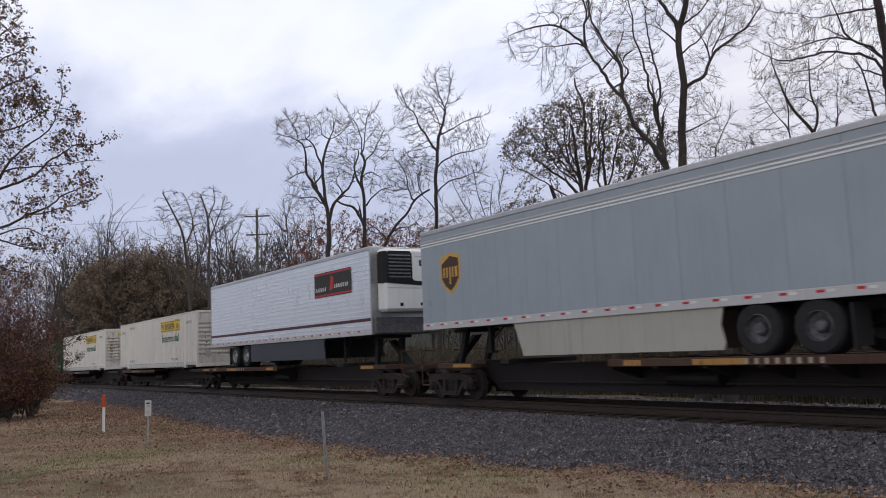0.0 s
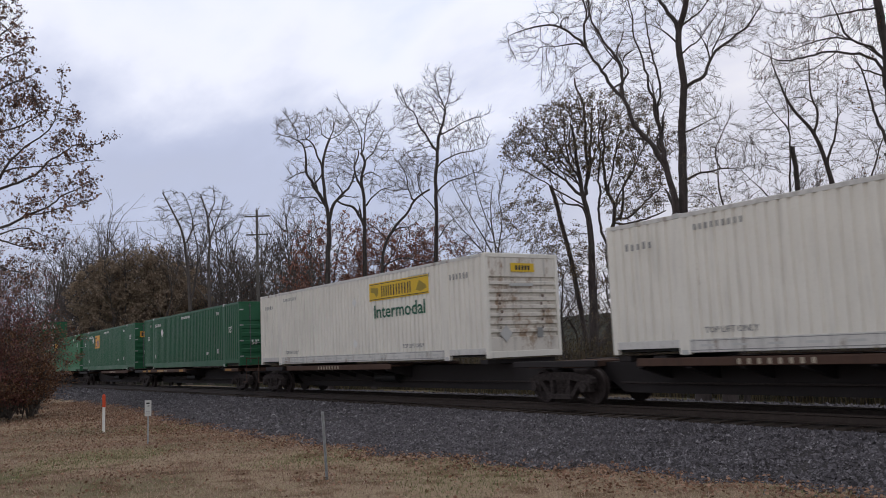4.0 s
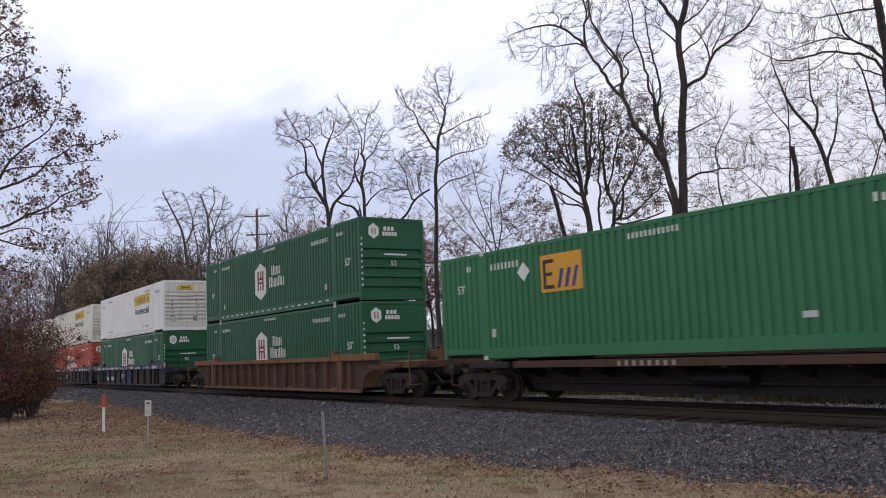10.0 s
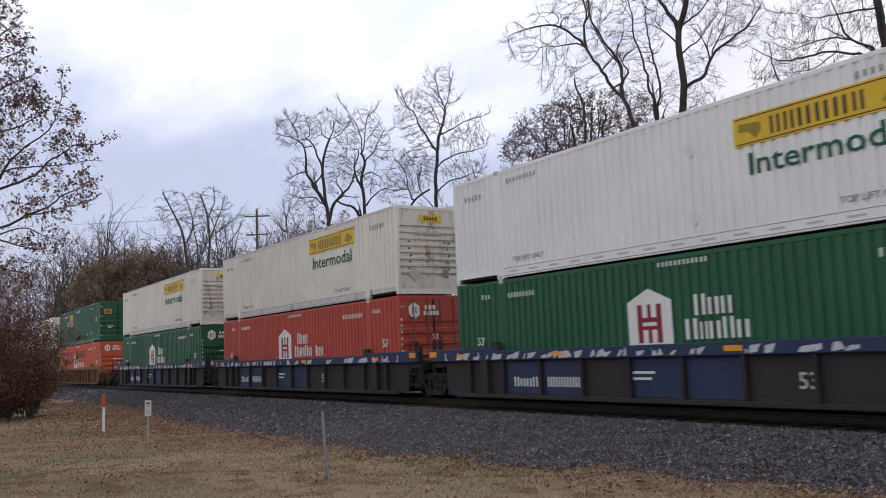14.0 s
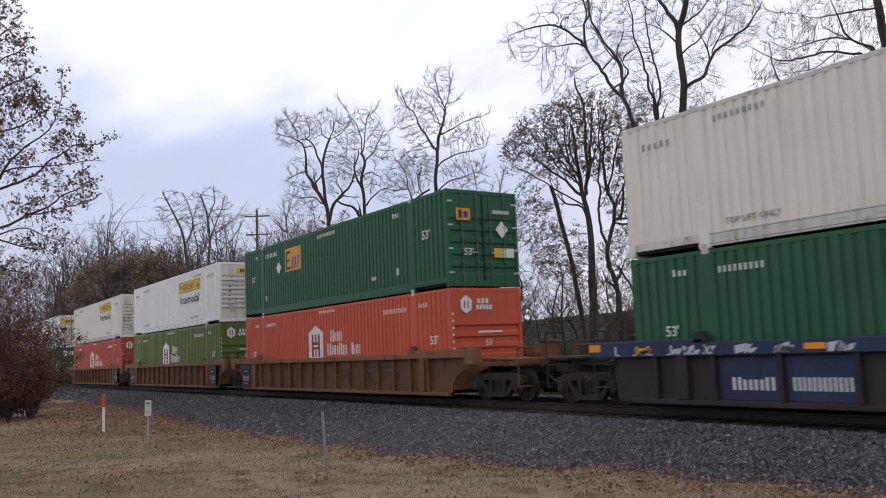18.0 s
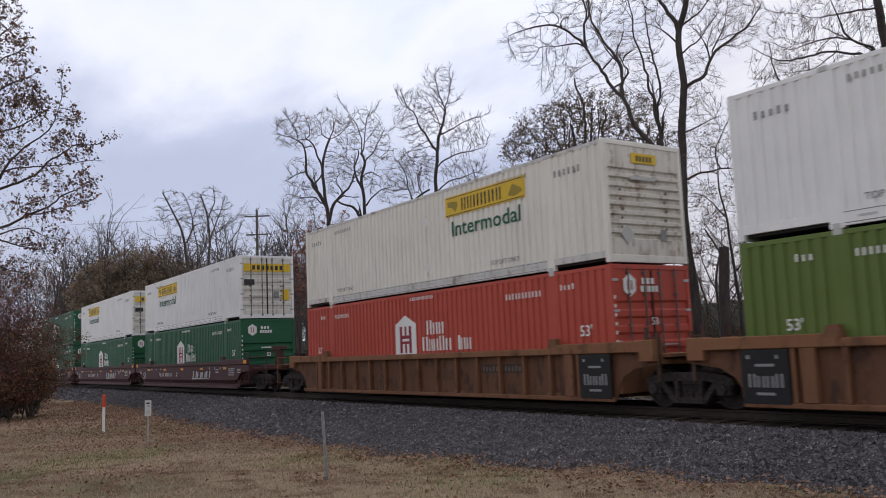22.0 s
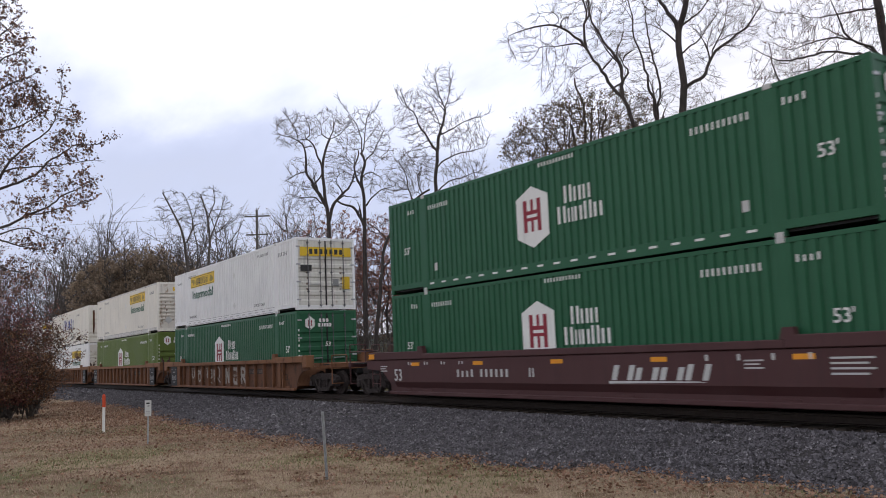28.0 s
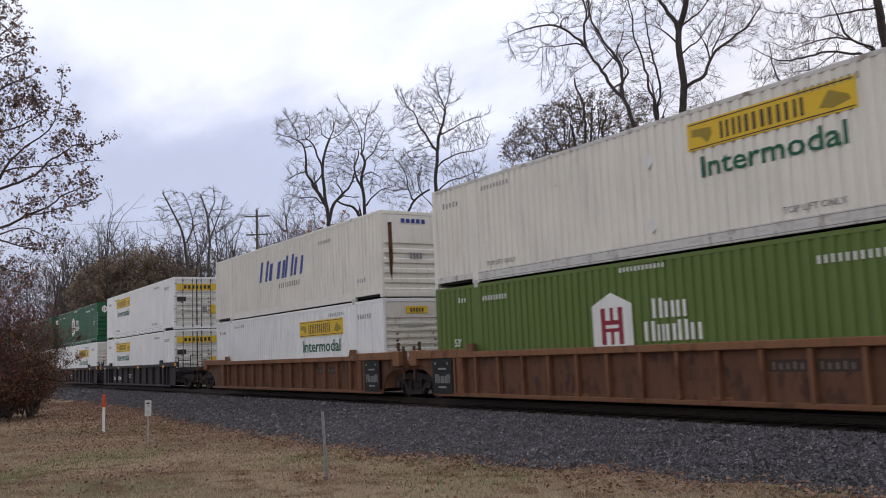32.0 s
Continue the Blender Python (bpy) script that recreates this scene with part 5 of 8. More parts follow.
for k, (x, y, h) in enumerate([(-48.3, 21.2, 11), (-46.5, 22.5, 9.5), (-40, 20, 7.5), (-36, 17, 6.5), (-26, 12, 6), (-23, 14.5, 7.5), (-21, 17, 8.5), (-15.5, 15, 8), (-12.5, 13.5, 7), (-27, 22, 8)]):
    far_tree(x, y, h, 70 + k, LEAF_BROWN if k > 5 else None, 0.08, 0.9, "slender bare sapling in the hedgerow behind the track", 0.09)


def shrub(x, y, tall, wide, seed, leaf, share, label, size=0.09, stems=9, top=3):
    """Many stems from one foot."""
    rng = random.Random(seed)
    limbs = []
    for k in range(stems):
        w = rng.uniform(-1, 1) * wide
        t = tall * rng.uniform(0.6, 1.0)
        limbs.append(([(w * 0.15, -0.6), (w * 0.5, -0.6 + t * 0.5), (w, -0.6 + t)], 0.035, 0.012))
    return tree("shrub", label, (x, y), limbs, seed, top=top, side=(7, tall * 0.26), kids=(5, 4), lift=0.03, leaf=leaf, leaf_size=size, leaf_share=share, depth=1.3, bark=BARK_GREY_HAZE, thin=0.6, category="shrub")


RUSSET = "dense russet-leaved shrub at the edge of the verge"
for k, (x, y, h, w) in enumerate([(-40.0, -9.4, 2.5, 1.0), (-40.6, -10.4, 3.6, 1.1), (-40.0, -11.5, 5.4, 1.2), (-42.5, -9.4, 2.3, 0.9), (-39.0, -12.5, 7.0, 1.4), (-43.5, -10.8, 4.6, 1.1), (-38.8, -10.9, 3.0, 1.0), (-38.2, -12.0, 5.0, 1.2), (-39.6, -10.2, 1.6, 0.9), (-41.5, -9.0, 3.4, 0.9), (-38.6, -11.4, 2.2, 0.9)]):
    shrub(x, y, h, w, 90 + k, LEAF_WINE if k % 3 else LEAF_BROWN, 6, RUSSET, 0.075)


# woods that close the view behind the hedgerow
wrng = random.Random(8)
for k in range(20):
    x_ = -76 + k * 2.25 + wrng.uniform(-0.8, 0.8)
    far_tree(x_, 19 + wrng.uniform(-4, 9), wrng.uniform(5.0, 8.0), 200 + k, LEAF_BROWN if k % 2 else WEED, wrng.choice((0.1, 0.2, 0.3)), 1.4, "young bare tree of the woods behind the hedgerow", 0.1, 4)
THICKET = "tangled leafless brush of the hedgerow behind the track"
trng = random.Random(5)
for k in range(20):
    s_ = -62 + k * 1.85 + trng.uniform(-0.8, 0.8)
    shrub(s_, 11.0 + trng.uniform(-1.2, 3.2), trng.uniform(2.0, 3.6), trng.uniform(0.8, 1.5), 130 + k, WEED, trng.choice((0.8, 1.0, 2)), THICKET, 0.085, 6, 2)

for k, (x, y, h) in enumerate([(-24.5, 13.0, 6.4), (-20.6, 11.0, 6.0), (-16.2, 12.2, 7.4), (-13.2, 11.4, 8.2)]):
    far_tree(x, y, h, 370 + k, LEAF_DULL_HAZE if k % 2 else LEAF_BROWN, 0.12, 1.0, "vine-hung young tree at the edge of the track", 0.085, 5)
UNDERGROWTH = "dense low brush with withered olive and brown leaves"
urng = random.Random(41)
for k in range(46):
    x_, y_ = -27.5 + k * 0.43 + urng.uniform(-0.4, 0.4), urng.uniform(9.9, 14.5)
    shrub(x_, y_, urng.uniform(2.4, 3.9), urng.uniform(0.9, 1.5), 330 + k, (LEAF_OLIVE, WEED, WEED)[k % 3], 3, UNDERGROWTH, 0.065, 8, 2)


def far_woods(name, label, feet, tall, seed, leaves):
    """Distant bare woods as one mass of slender stems, boughs and a haze of last leaves."""
    rng = random.Random(seed)
    nrng = np.random.default_rng(seed)
    out, tips = {0: [], 1: [], 2: [], 3: []}, []
    for x, y in feet:
        z, t = float(height(x, y)) - 0.2, tall * rng.uniform(0.55, 1.1)
        FINE[0] = 0.00019 * math.hypot(x, y + 15)
        p = Vector((x, y, z))
        d = Vector((rng.gauss(0, 0.06), rng.gauss(0, 0.06), 1)).normalized()
        for i in range(5):
            q = p + d * (t * 0.17)
            out[0].append((*p, *q, t * 0.011 * (1 - i * 0.16), t * 0.011 * (0.84 - i * 0.16)))
            p = q
            d = (d + Vector((rng.gauss(0, 0.1), rng.gauss(0, 0.1), 0.05))).normalized()
            for _ in range(2 if i else 0):
                w = (d * 0.7 + Vector((rng.gauss(0, 0.7), rng.gauss(0, 0.7), rng.gauss(0.2, 0.3)))).normalized()
                branch(rng, tuple(q), tuple(w), t * rng.uniform(0.16, 0.3), t * 0.004, 1, 2, out, tips, 0.15, 0.08, 0.55, (5,), 0.6)
        branch(rng, tuple(p), tuple(d), t * 0.2, t * 0.004, 1, 2, out, tips, 0.15, 0.08, 0.55, (6,), 0.6)
    V, F = tubes(out[0] + out[1] + out[2], 3)
    tagged(new(name, mesh_np(name, V, F, BARK_GREY_HAZE, True)), label, "woods", kind="stuff")
    pts = np.array([t[:3] for t in tips])
    pts = pts[nrng.integers(0, len(pts), leaves)] + nrng.normal(0, 0.35, (leaves, 3))
    V, F = leaf_cards(pts, 0.2, nrng)
    tagged(new("wood_leaves", mesh_np("wood_leaves", V, F, LEAF_BROWN)), "haze of last brown leaves in distant woods", "woods", kind="stuff")


frng = random.Random(17)
feet = []
for k in range(430):
    a, r = frng.uniform(-1.02, -0.28), frng.uniform(98, 165)      # across the view to the train's far end
    q = EYE + AHEAD * r + RIGHT * (r * a * 0.5)
    if q.y - track(q.x)[0] > 6.0:
        feet.append((q.x, q.y))
far_woods("distant_woods", "grey-brown leafless woods in the distance", feet, 18.5, 18, 12000)
feet = [(frng.uniform(-210, 60), frng.uniform(185, 240)) for k in range(60)]
far_woods("distant_woods", "line of bare woods along the crest of the field", feet, 9.0, 19, 2500)


def stems(name, label, spots, tall, rng, mat, lean=0.25, width=0.012, leaves=None, lsize=0.06, lcount=0):
    """Upright blades or stalks, each a bent strip of two quads."""
    P = np.asarray(spots)
    n = len(P)
    h = tall * rng.uniform(0.45, 1.15, n)
    a = rng.uniform(0, 2 * math.pi, n)
    side = np.stack([np.cos(a), np.sin(a), np.zeros(n)], -1) * (width * rng.uniform(0.6, 1.4, n))[:, None]
    b = rng.uniform(0, 2 * math.pi, n)
    bend = np.stack([np.cos(b), np.sin(b), np.zeros(n)], -1) * (h * np.abs(rng.normal(0, lean, n)))[:, None]
    up = np.array([0, 0, 1.0])
    m = P + bend * 0.35 + up * (h * 0.55)[:, None]
    t = P + bend + up * (h * (1 - 0.2 * np.minimum(1, np.linalg.norm(bend, axis=1) / h)))[:, None]
    V = np.stack([P - side, P + side, m + side * 0.8, m - side * 0.8, t + side * 0.25, t - side * 0.25], 1).reshape(-1, 3)
    F = (np.arange(n)[:, None, None] * 6 + np.array([(0, 1, 2, 3), (3, 2, 4, 5)])[None]).reshape(-1, 4)
    ob = new(name, mesh_np(name, V, F, mat))
    tagged(ob, label, "grass" if "grass" in name else "weeds", kind="stuff")
    if lcount:
        k = rng.integers(0, n, lcount)
        f = rng.uniform(0.3, 1, lcount)[:, None]
        pts = P[k] * (1 - f) + t[k] * f + rng.normal(0, 0.08, (lcount, 3))
        V, F = leaf_cards(pts, lsize, rng)
        ob = new("weed_leaves", mesh_np("weed_leaves", V, F, leaves))
        tagged(ob, "withered brown and olive leaves on tall weeds", "weeds", kind="stuff")


def spots(n, x0, x1, d0, d1, rng):
    x, d = rng.uniform(x0, x1, n), rng.uniform(d0, d1, n)
    y = track_np(x)[0] + d
    return x, y, d


# tall weeds and brush behind the track
x, y, d = spots(9000, -70, 6, 9.4, 17.0, RNG)
stems("tall_weeds", "tall withered weeds and brush behind the track", np.stack([x, y, height(x, y)], -1), 2.6, RNG, WEED, 0.2, 0.010, WEED, 0.085, 26000)
x, y, d = spots(5000, -90, 20, 16.0, 40.0, RNG)
stems("tall_weeds", "tall withered weeds on the field's edge", np.stack([x, y, height(x, y)], -1), 2.2, RNG, WEED, 0.25, 0.02, WEED, 0.15, 16000)


def grass():
    # mown, straw-coloured verge: dense short blades close to the camera
    x, y, d = spots(105000, -30, -4, -14.6, -4.2, RNG)
    ok = (d < -toe(x) - 0.02 + RNG.normal(0, 0.12, len(x)))
    # only where the view reaches
    ok &= (x * -math.sin(YAW) + (y + 15.18) * math.cos(YAW)) > 5.0
    x, y = x[ok], y[ok]
    wide = np.sin(x * 0.42 + 1.1) * np.sin(y * 0.8 + 0.9) + 0.5 * np.sin(x * 1.1 + y * 0.7) + RNG.normal(0, 0.22, len(x))
    brown = np.sin(x * 0.7 - y * 0.45 + 2.0) + 0.6 * np.sin(x * 1.9 + 0.5) * np.sin(y * 1.6) + RNG.normal(0, 0.35, len(x))
    green = wide > 0.5
    dead = ~green & (brown > 0.35)
    for sel, mat, name, label, tall in ((~green & ~dead, STRAW, "dry_grass", "short straw-coloured autumn grass", 0.06), (dead, BROWNBLADE, "dead_grass", "matted brown dead grass", 0.06), (green, GREENBLADE, "green_grass", "patches of short green grass", 0.06)):
        stems(name, label, np.stack([x[sel], y[sel], height(x[sel], y[sel]) - 0.01], -1), tall, RNG, mat, 0.8, 0.005)
    x, y, d = spots(19000, -80, -28, -15, -4.0, RNG)
    ok = (d < -toe(x))
    x, y = x[ok], y[ok]
    stems("dry_grass", "short straw-coloured autumn grass", np.stack([x, y, height(x, y) - 0.01], -1), 0.1, RNG, STRAW, 0.7, 0.014)


grass()


def fallen_leaves():
    x, y, d = spots(115000, -55, -4, -14, -3.6, RNG)
    gap = -d - toe(x)
    band = np.exp(-((gap - 0.35) / 0.75) ** 2) + 0.9 * smooth(-20, -30, x) * np.exp(-(gap / 3.6) ** 2) + 0.07 + 0.25 * (np.sin(x * 0.9 + 1) * np.sin(y * 1.3) > 0.55) + 0.08 * smooth(-16, -28, x)
    ok = (RNG.random(len(x)) < band * 0.95) & (gap > -0.35)
    x, y = x[ok], y[ok]
    z = np.maximum(height(x, y), np.where(-y + track_np(x)[0] < toe(x), ballast_height(x, y), -9)) + RNG.uniform(0.005, 0.06, len(x))
    V, F = leaf_cards(np.stack([x, y, z], -1), 0.058, RNG, 0.1, 0.35)
    ob = new("fallen_leaves", mesh_np("fallen_leaves", V, F, LEAF_LITTER))
    tagged(ob, "drift of fallen brown leaves along the foot of the ballast", "leaves", kind="stuff")


fallen_leaves()


# ---- markers beside the track ----
def build_markers():
    def foot(x, y):
        return float(height(x, y))
    post = thing("sign_post", "bare galvanised channel post leaning slightly in the grass", "post")
    part("channel", Geo().prism([(-0.024, -0.012), (-0.01, 0.018), (0.01, 0.018), (0.024, -0.012), (0.018, -0.014), (0.007, 0.01), (-0.007, 0.01), (-0.018, -0.014)], "z", -0.1, 1.12), GALV, post)
    post.matrix_basis = pose(-13.35, -8.70, foot(-13.35, -8.7), 0, -2.4, 56)
    mk = thing("cable_marker", "white marker post with an orange-red cap", "marker post")
    part("post", Geo().tube((0, 0, -0.1), (0, 0, 0.78), 0.045, 14), paint("marker_white", (0.72, 0.71, 0.68), 0.5, 0.3), mk)
    cap = Geo().tube((0, 0, 0.78), (0, 0, 1.14), 0.052, 14).tube((0, 0, 1.14), (0, 0, 1.18), 0.052, 14, 0.02)
    part("cap", cap, paint("marker_red", (0.55, 0.075, 0.03), 0.5, 0.25), mk, "orange-red plastic cap")
    mk.matrix_basis = pose(-28.9, -8.86, foot(-28.9, -8.86), 0, 1.0, 0)
    sg = thing("trackside_sign", "small white sign with dark marks on a thin steel post", "sign")
    part("post", Geo().prism([(-0.022, -0.01), (0.022, -0.01), (0.012, 0.016), (-0.012, 0.016)], "z", -0.1, 0.82), GALV, sg)
    board = part("board", Geo().box(-0.09, 0.09, -0.022, -0.012, 0.74, 1.16, 0.003), D_PALE, sg, "white sign board")
    g = Geo().box(-0.045, 0.045, -0.026, -0.022, 1.06, 1.1).box(-0.02, 0.045, -0.026, -0.022, 1.0, 1.02)
    part("marking", g, D_DARK, board)
    part("marking", Geo().box(-0.06, 0.06, -0.026, -0.022, 0.86, 0.87).box(-0.06, 0.06, -0.026, -0.022, 0.82, 0.83), D_GREY, board)
    sg.matrix_basis = pose(-23.75, -8.86, foot(-23.75, -8.86), 0, 0.5, 52)


build_markers()


def build_pole_line():
    def pole(x, y, turn):
        gz = float(height(x, y))
        p = thing("utility_pole", "grey wooden utility pole with two crossarms", "utility pole", "pole line")
        top = 16.9 - gz
        part("pole", Geo().tube((0, 0, -0.3), (0, 0, top), 0.19, 12, 0.12), POLEWOOD, p)
        for z, w in ((top - 0.65, 1.3), (top - 2.6, 1.15)):
            arm = part("crossarm", Geo().box(-w, w, -0.06, 0.06, z - 0.07, z + 0.07, 0.01).tube((-w * 0.5, 0.05, z - 0.05), (0, 0.12, z - 0.75), 0.025, 6).tube((w * 0.5, 0.05, z - 0.05), (0, 0.12, z - 0.75), 0.025, 6), POLEWOOD, p)
            for q in (-0.92, -0.5, 0.5, 0.92):
                part("insulator", Geo().tube((q * w, 0, z + 0.07), (q * w, 0, z + 0.16), 0.02, 6).tube((q * w, 0, z + 0.16), (q * w, 0, z + 0.3), 0.07, 8, 0.04), GALV, arm)
        part("peak_pin", Geo().tube((0, 0, top), (0, 0, top + 0.25), 0.05, 8), GALV, p)
        p.matrix_basis = pose(x, y, gz, 0, 0, turn)
        return top + gz
    pole(-85.0, 18.7, 56)
    # wires run away on both sides of the pole
    for z, w in ((16.25, 1.2), (16.25, -1.2), (14.3, 1.05), (14.3, -1.05)):
        c = Vector((-85.0, 18.7, z + 0.25)) + Vector((math.cos(radians(56)), math.sin(radians(56)), 0)) * w
        way = Vector((math.cos(radians(62)), math.sin(radians(62)), 0))
        wire = thing("power_line", "thin sagging overhead wire", "power line", "pole line")
        g, pts = Geo(), []
        for sgn in (-1, 1):
            pts += [c + way * (k * 8.0 * sgn) + Vector((0, 0, -0.8 * (1 - ((k * 8.0 - 32) / 32) ** 2))) for k in (range(8, 0, -1) if sgn < 0 else range(0, 3))]
        g.pipe(pts, 0.007, 4)
        part("wire", g, RUBBER, wire)


build_pole_line()

# ---- containers ----
LEN, WID, HGT = 16.154, 2.59, 2.896
HX, HY = LEN / 2, WID / 2
POST40 = 6.05


def corrugated(x0, x1, y, inward, z0, z1, pitch=0.24, depth=0.038, back=0.03):
    """A wall with upright folds, outer face at y."""
    n = max(1, round((x1 - x0) / pitch))
    p = (x1 - x0) / n
    pts = [(x0, y)]
    for i in range(n):
        a = x0 + i * p
        pts += [(a + p * 0.26, y), (a + p * 0.34, y + inward * depth), (a + p * 0.66, y + inward * depth), (a + p * 0.74, y)]
    pts += [(x1, y), (x1, y + inward * (depth + back)), (x0, y + inward * (depth + back))]
    return Geo().prism(pts, "z", z0, z1)


def ribbed_end(x, out, y0, y1, z0, z1, ribs, depth=0.045):
    """A wall across the end with lying ribs between the given heights."""
    a, b, n = ribs
    p = (b - a) / n
    pts = [(x, z0)]
    for i in range(n):
        c = a + i * p
        pts += [(x, c + p * 0.1), (x - out * depth, c + p * 0.24), (x - out * depth, c + p * 0.62), (x, c + p * 0.76)]
    pts += [(x, z1), (x - out * (depth + 0.03), z1), (x - out * (depth + 0.03), z0)]
    return Geo().prism(pts, "y", y0, y1)


def container_shell(name, label, wall, post, end_lead, end_trail, rail=None, ends=None):
    """The steel box without its marks: x forward, base at z = 0. end_*: 'front' or 'doors'."""
    rail, ends = rail or wall, ends or wall
    c = thing(name, label, "shipping container", "containers on the train")
    for sy in (-1, 1):
        y = sy * HY
        for x0, x1 in ((-HX + 0.12, -POST40 - 0.13), (-POST40 + 0.13, POST40 - 0.13), (POST40 + 0.13, HX - 0.12)):
            part("side_panel", corrugated(x0, x1, y, -sy, 0.30, HGT - 0.10), wall, c)
        ya, yb = sorted((y, y - sy * 0.09))
        part("bottom_rail", Geo().box(-POST40, POST40, ya, yb, 0.035, 0.302, 0.006), rail, c)
        for xa, xb in ((-HX + 0.1, -POST40), (POST40, HX - 0.1)):
            part("bottom_rail", Geo().box(xa, xb, ya, yb, 0.135, 0.302, 0.006), rail, c)
        part("top_rail", Geo().box(-HX + 0.1, HX - 0.1, ya, yb, HGT - 0.102, HGT - 0.01, 0.006), rail, c)
        yc, yd = sorted((y + sy * 0.006, y - sy * 0.11))
        for sx in (-1, 1):
            p = part("lifting_post", Geo().box(sx * POST40 - 0.135, sx * POST40 + 0.135, yc, yd, 0.0, HGT - 0.1, 0.008), post, c)
            part("casting", Geo().box(sx * POST40 - 0.09, sx * POST40 + 0.09, yc - 0.004 * (sy < 0), yd + 0.004 * (sy > 0), HGT - 0.1, HGT + 0.012, 0.01), D_PALE, p, "pale corner casting")
            part("casting", Geo().box(sx * POST40 - 0.09, sx * POST40 + 0.09, yc - 0.004, yd + 0.004, -0.012, 0.1, 0.01), D_PALE, p, "pale corner casting")
            xa, xb = sorted((sx * HX, sx * (HX - 0.14)))
            part("corner_post", Geo().box(xa, xb, yc, yd, 0.02, HGT, 0.01), post, c)
    part("roof", Geo().box(-HX + 0.05, HX - 0.05, -HY + 0.03, HY - 0.03, HGT - 0.05, HGT - 0.015), wall, c)
    part("floor", Geo().box(-HX + 0.05, HX - 0.05, -HY + 0.09, HY - 0.09, 0.08, 0.2), BLACK, c)
    for out, end in ((1, end_lead), (-1, end_trail)):
        x = out * (HX - 0.02)
        xa, xb = sorted((out * HX, out * (HX - 0.1)))
        for z0, z1 in ((0.03, 0.2), (HGT - 0.12, HGT - 0.004)):
            part("end_sill", Geo().box(xa, xb, -HY + 0.1, HY - 0.1, z0, z1, 0.006), post, c)
        if end == "doors":
            for sy in (-1, 1):
                y0, y1 = sorted((sy * 0.012, sy * (HY - 0.11)))
                door = part("door", ribbed_end(x, out, y0, y1, 0.2, HGT - 0.12, (0.35, HGT - 0.75, 5), 0.035), ends, c)
                for q in (0.25, 0.78):
                    r = Geo().tube((x + out * 0.035, sy * q, 0.12), (x + out * 0.035, sy * q, HGT - 0.08), 0.019, 8)
                    for z in (0.2, 0.75, 1.5, 2.2, 2.7):
                        r.box(*sorted((x, x + out * 0.05)), sy * q - 0.045, sy * q + 0.045, z - 0.02, z + 0.02)
                    part("lock_rod", r, RIM, door, "grimy steel lock rod")
                part("door_handle", Geo().box(*sorted((x + out * 0.04, x + out * 0.065)), *sorted((sy * 0.25, sy * 0.7)), 1.02, 1.05), ALU, door)
                for z in (0.4, 1.1, 1.8, 2.5):
                    part("hinge", Geo().box(*sorted((x, x + out * 0.03)), *sorted((sy * (HY - 0.2), sy * (HY - 0.02))), z, z + 0.06, 0.005), ALU, door)
            part("door_seal", Geo().box(*sorted((x - out * 0.01, x + out * 0.012)), -0.03, 0.03, 0.2, HGT - 0.12), RUBBER, c, "black rubber seal between the doors")
        elif end == "slats":
            part("end_wall", ribbed_end(x, out, -HY + 0.1, HY - 0.1, 0.2, HGT - 0.12, (0.55, 2.3, 8), 0.07), ends, c)
        else:
            part("end_wall", ribbed_end(x, out, -HY + 0.1, HY - 0.1, 0.2, HGT - 0.12, (0.25, 1.9, 5), 0.07), wall, c)
    return c


FACE = -HY - 0.003   # marks lie on the outer folds of the side that faces the camera


def diamond(geo, x, z, r, y=None):
    y = FACE if y is None else y
    return geo.prism([(x - r, z), (x, z - r), (x + r, z), (x, z + r)], "y", y - 0.005, y)


def lift_words(c, mat):
    for x in (-5.35, 3.75):
        letters("TOP LIFT ONLY", 0.17, mat, c, x - 0.15, FACE - 0.004, 0.42, 1.05)


def lead_patch(c, mat, y0, y1, z0, z1, name, label=""):
    """A flat patch on the end that leads."""
    return part(name, Geo().box(HX + 0.002, HX + 0.008, y0, y1, z0, z1), mat, c, label)


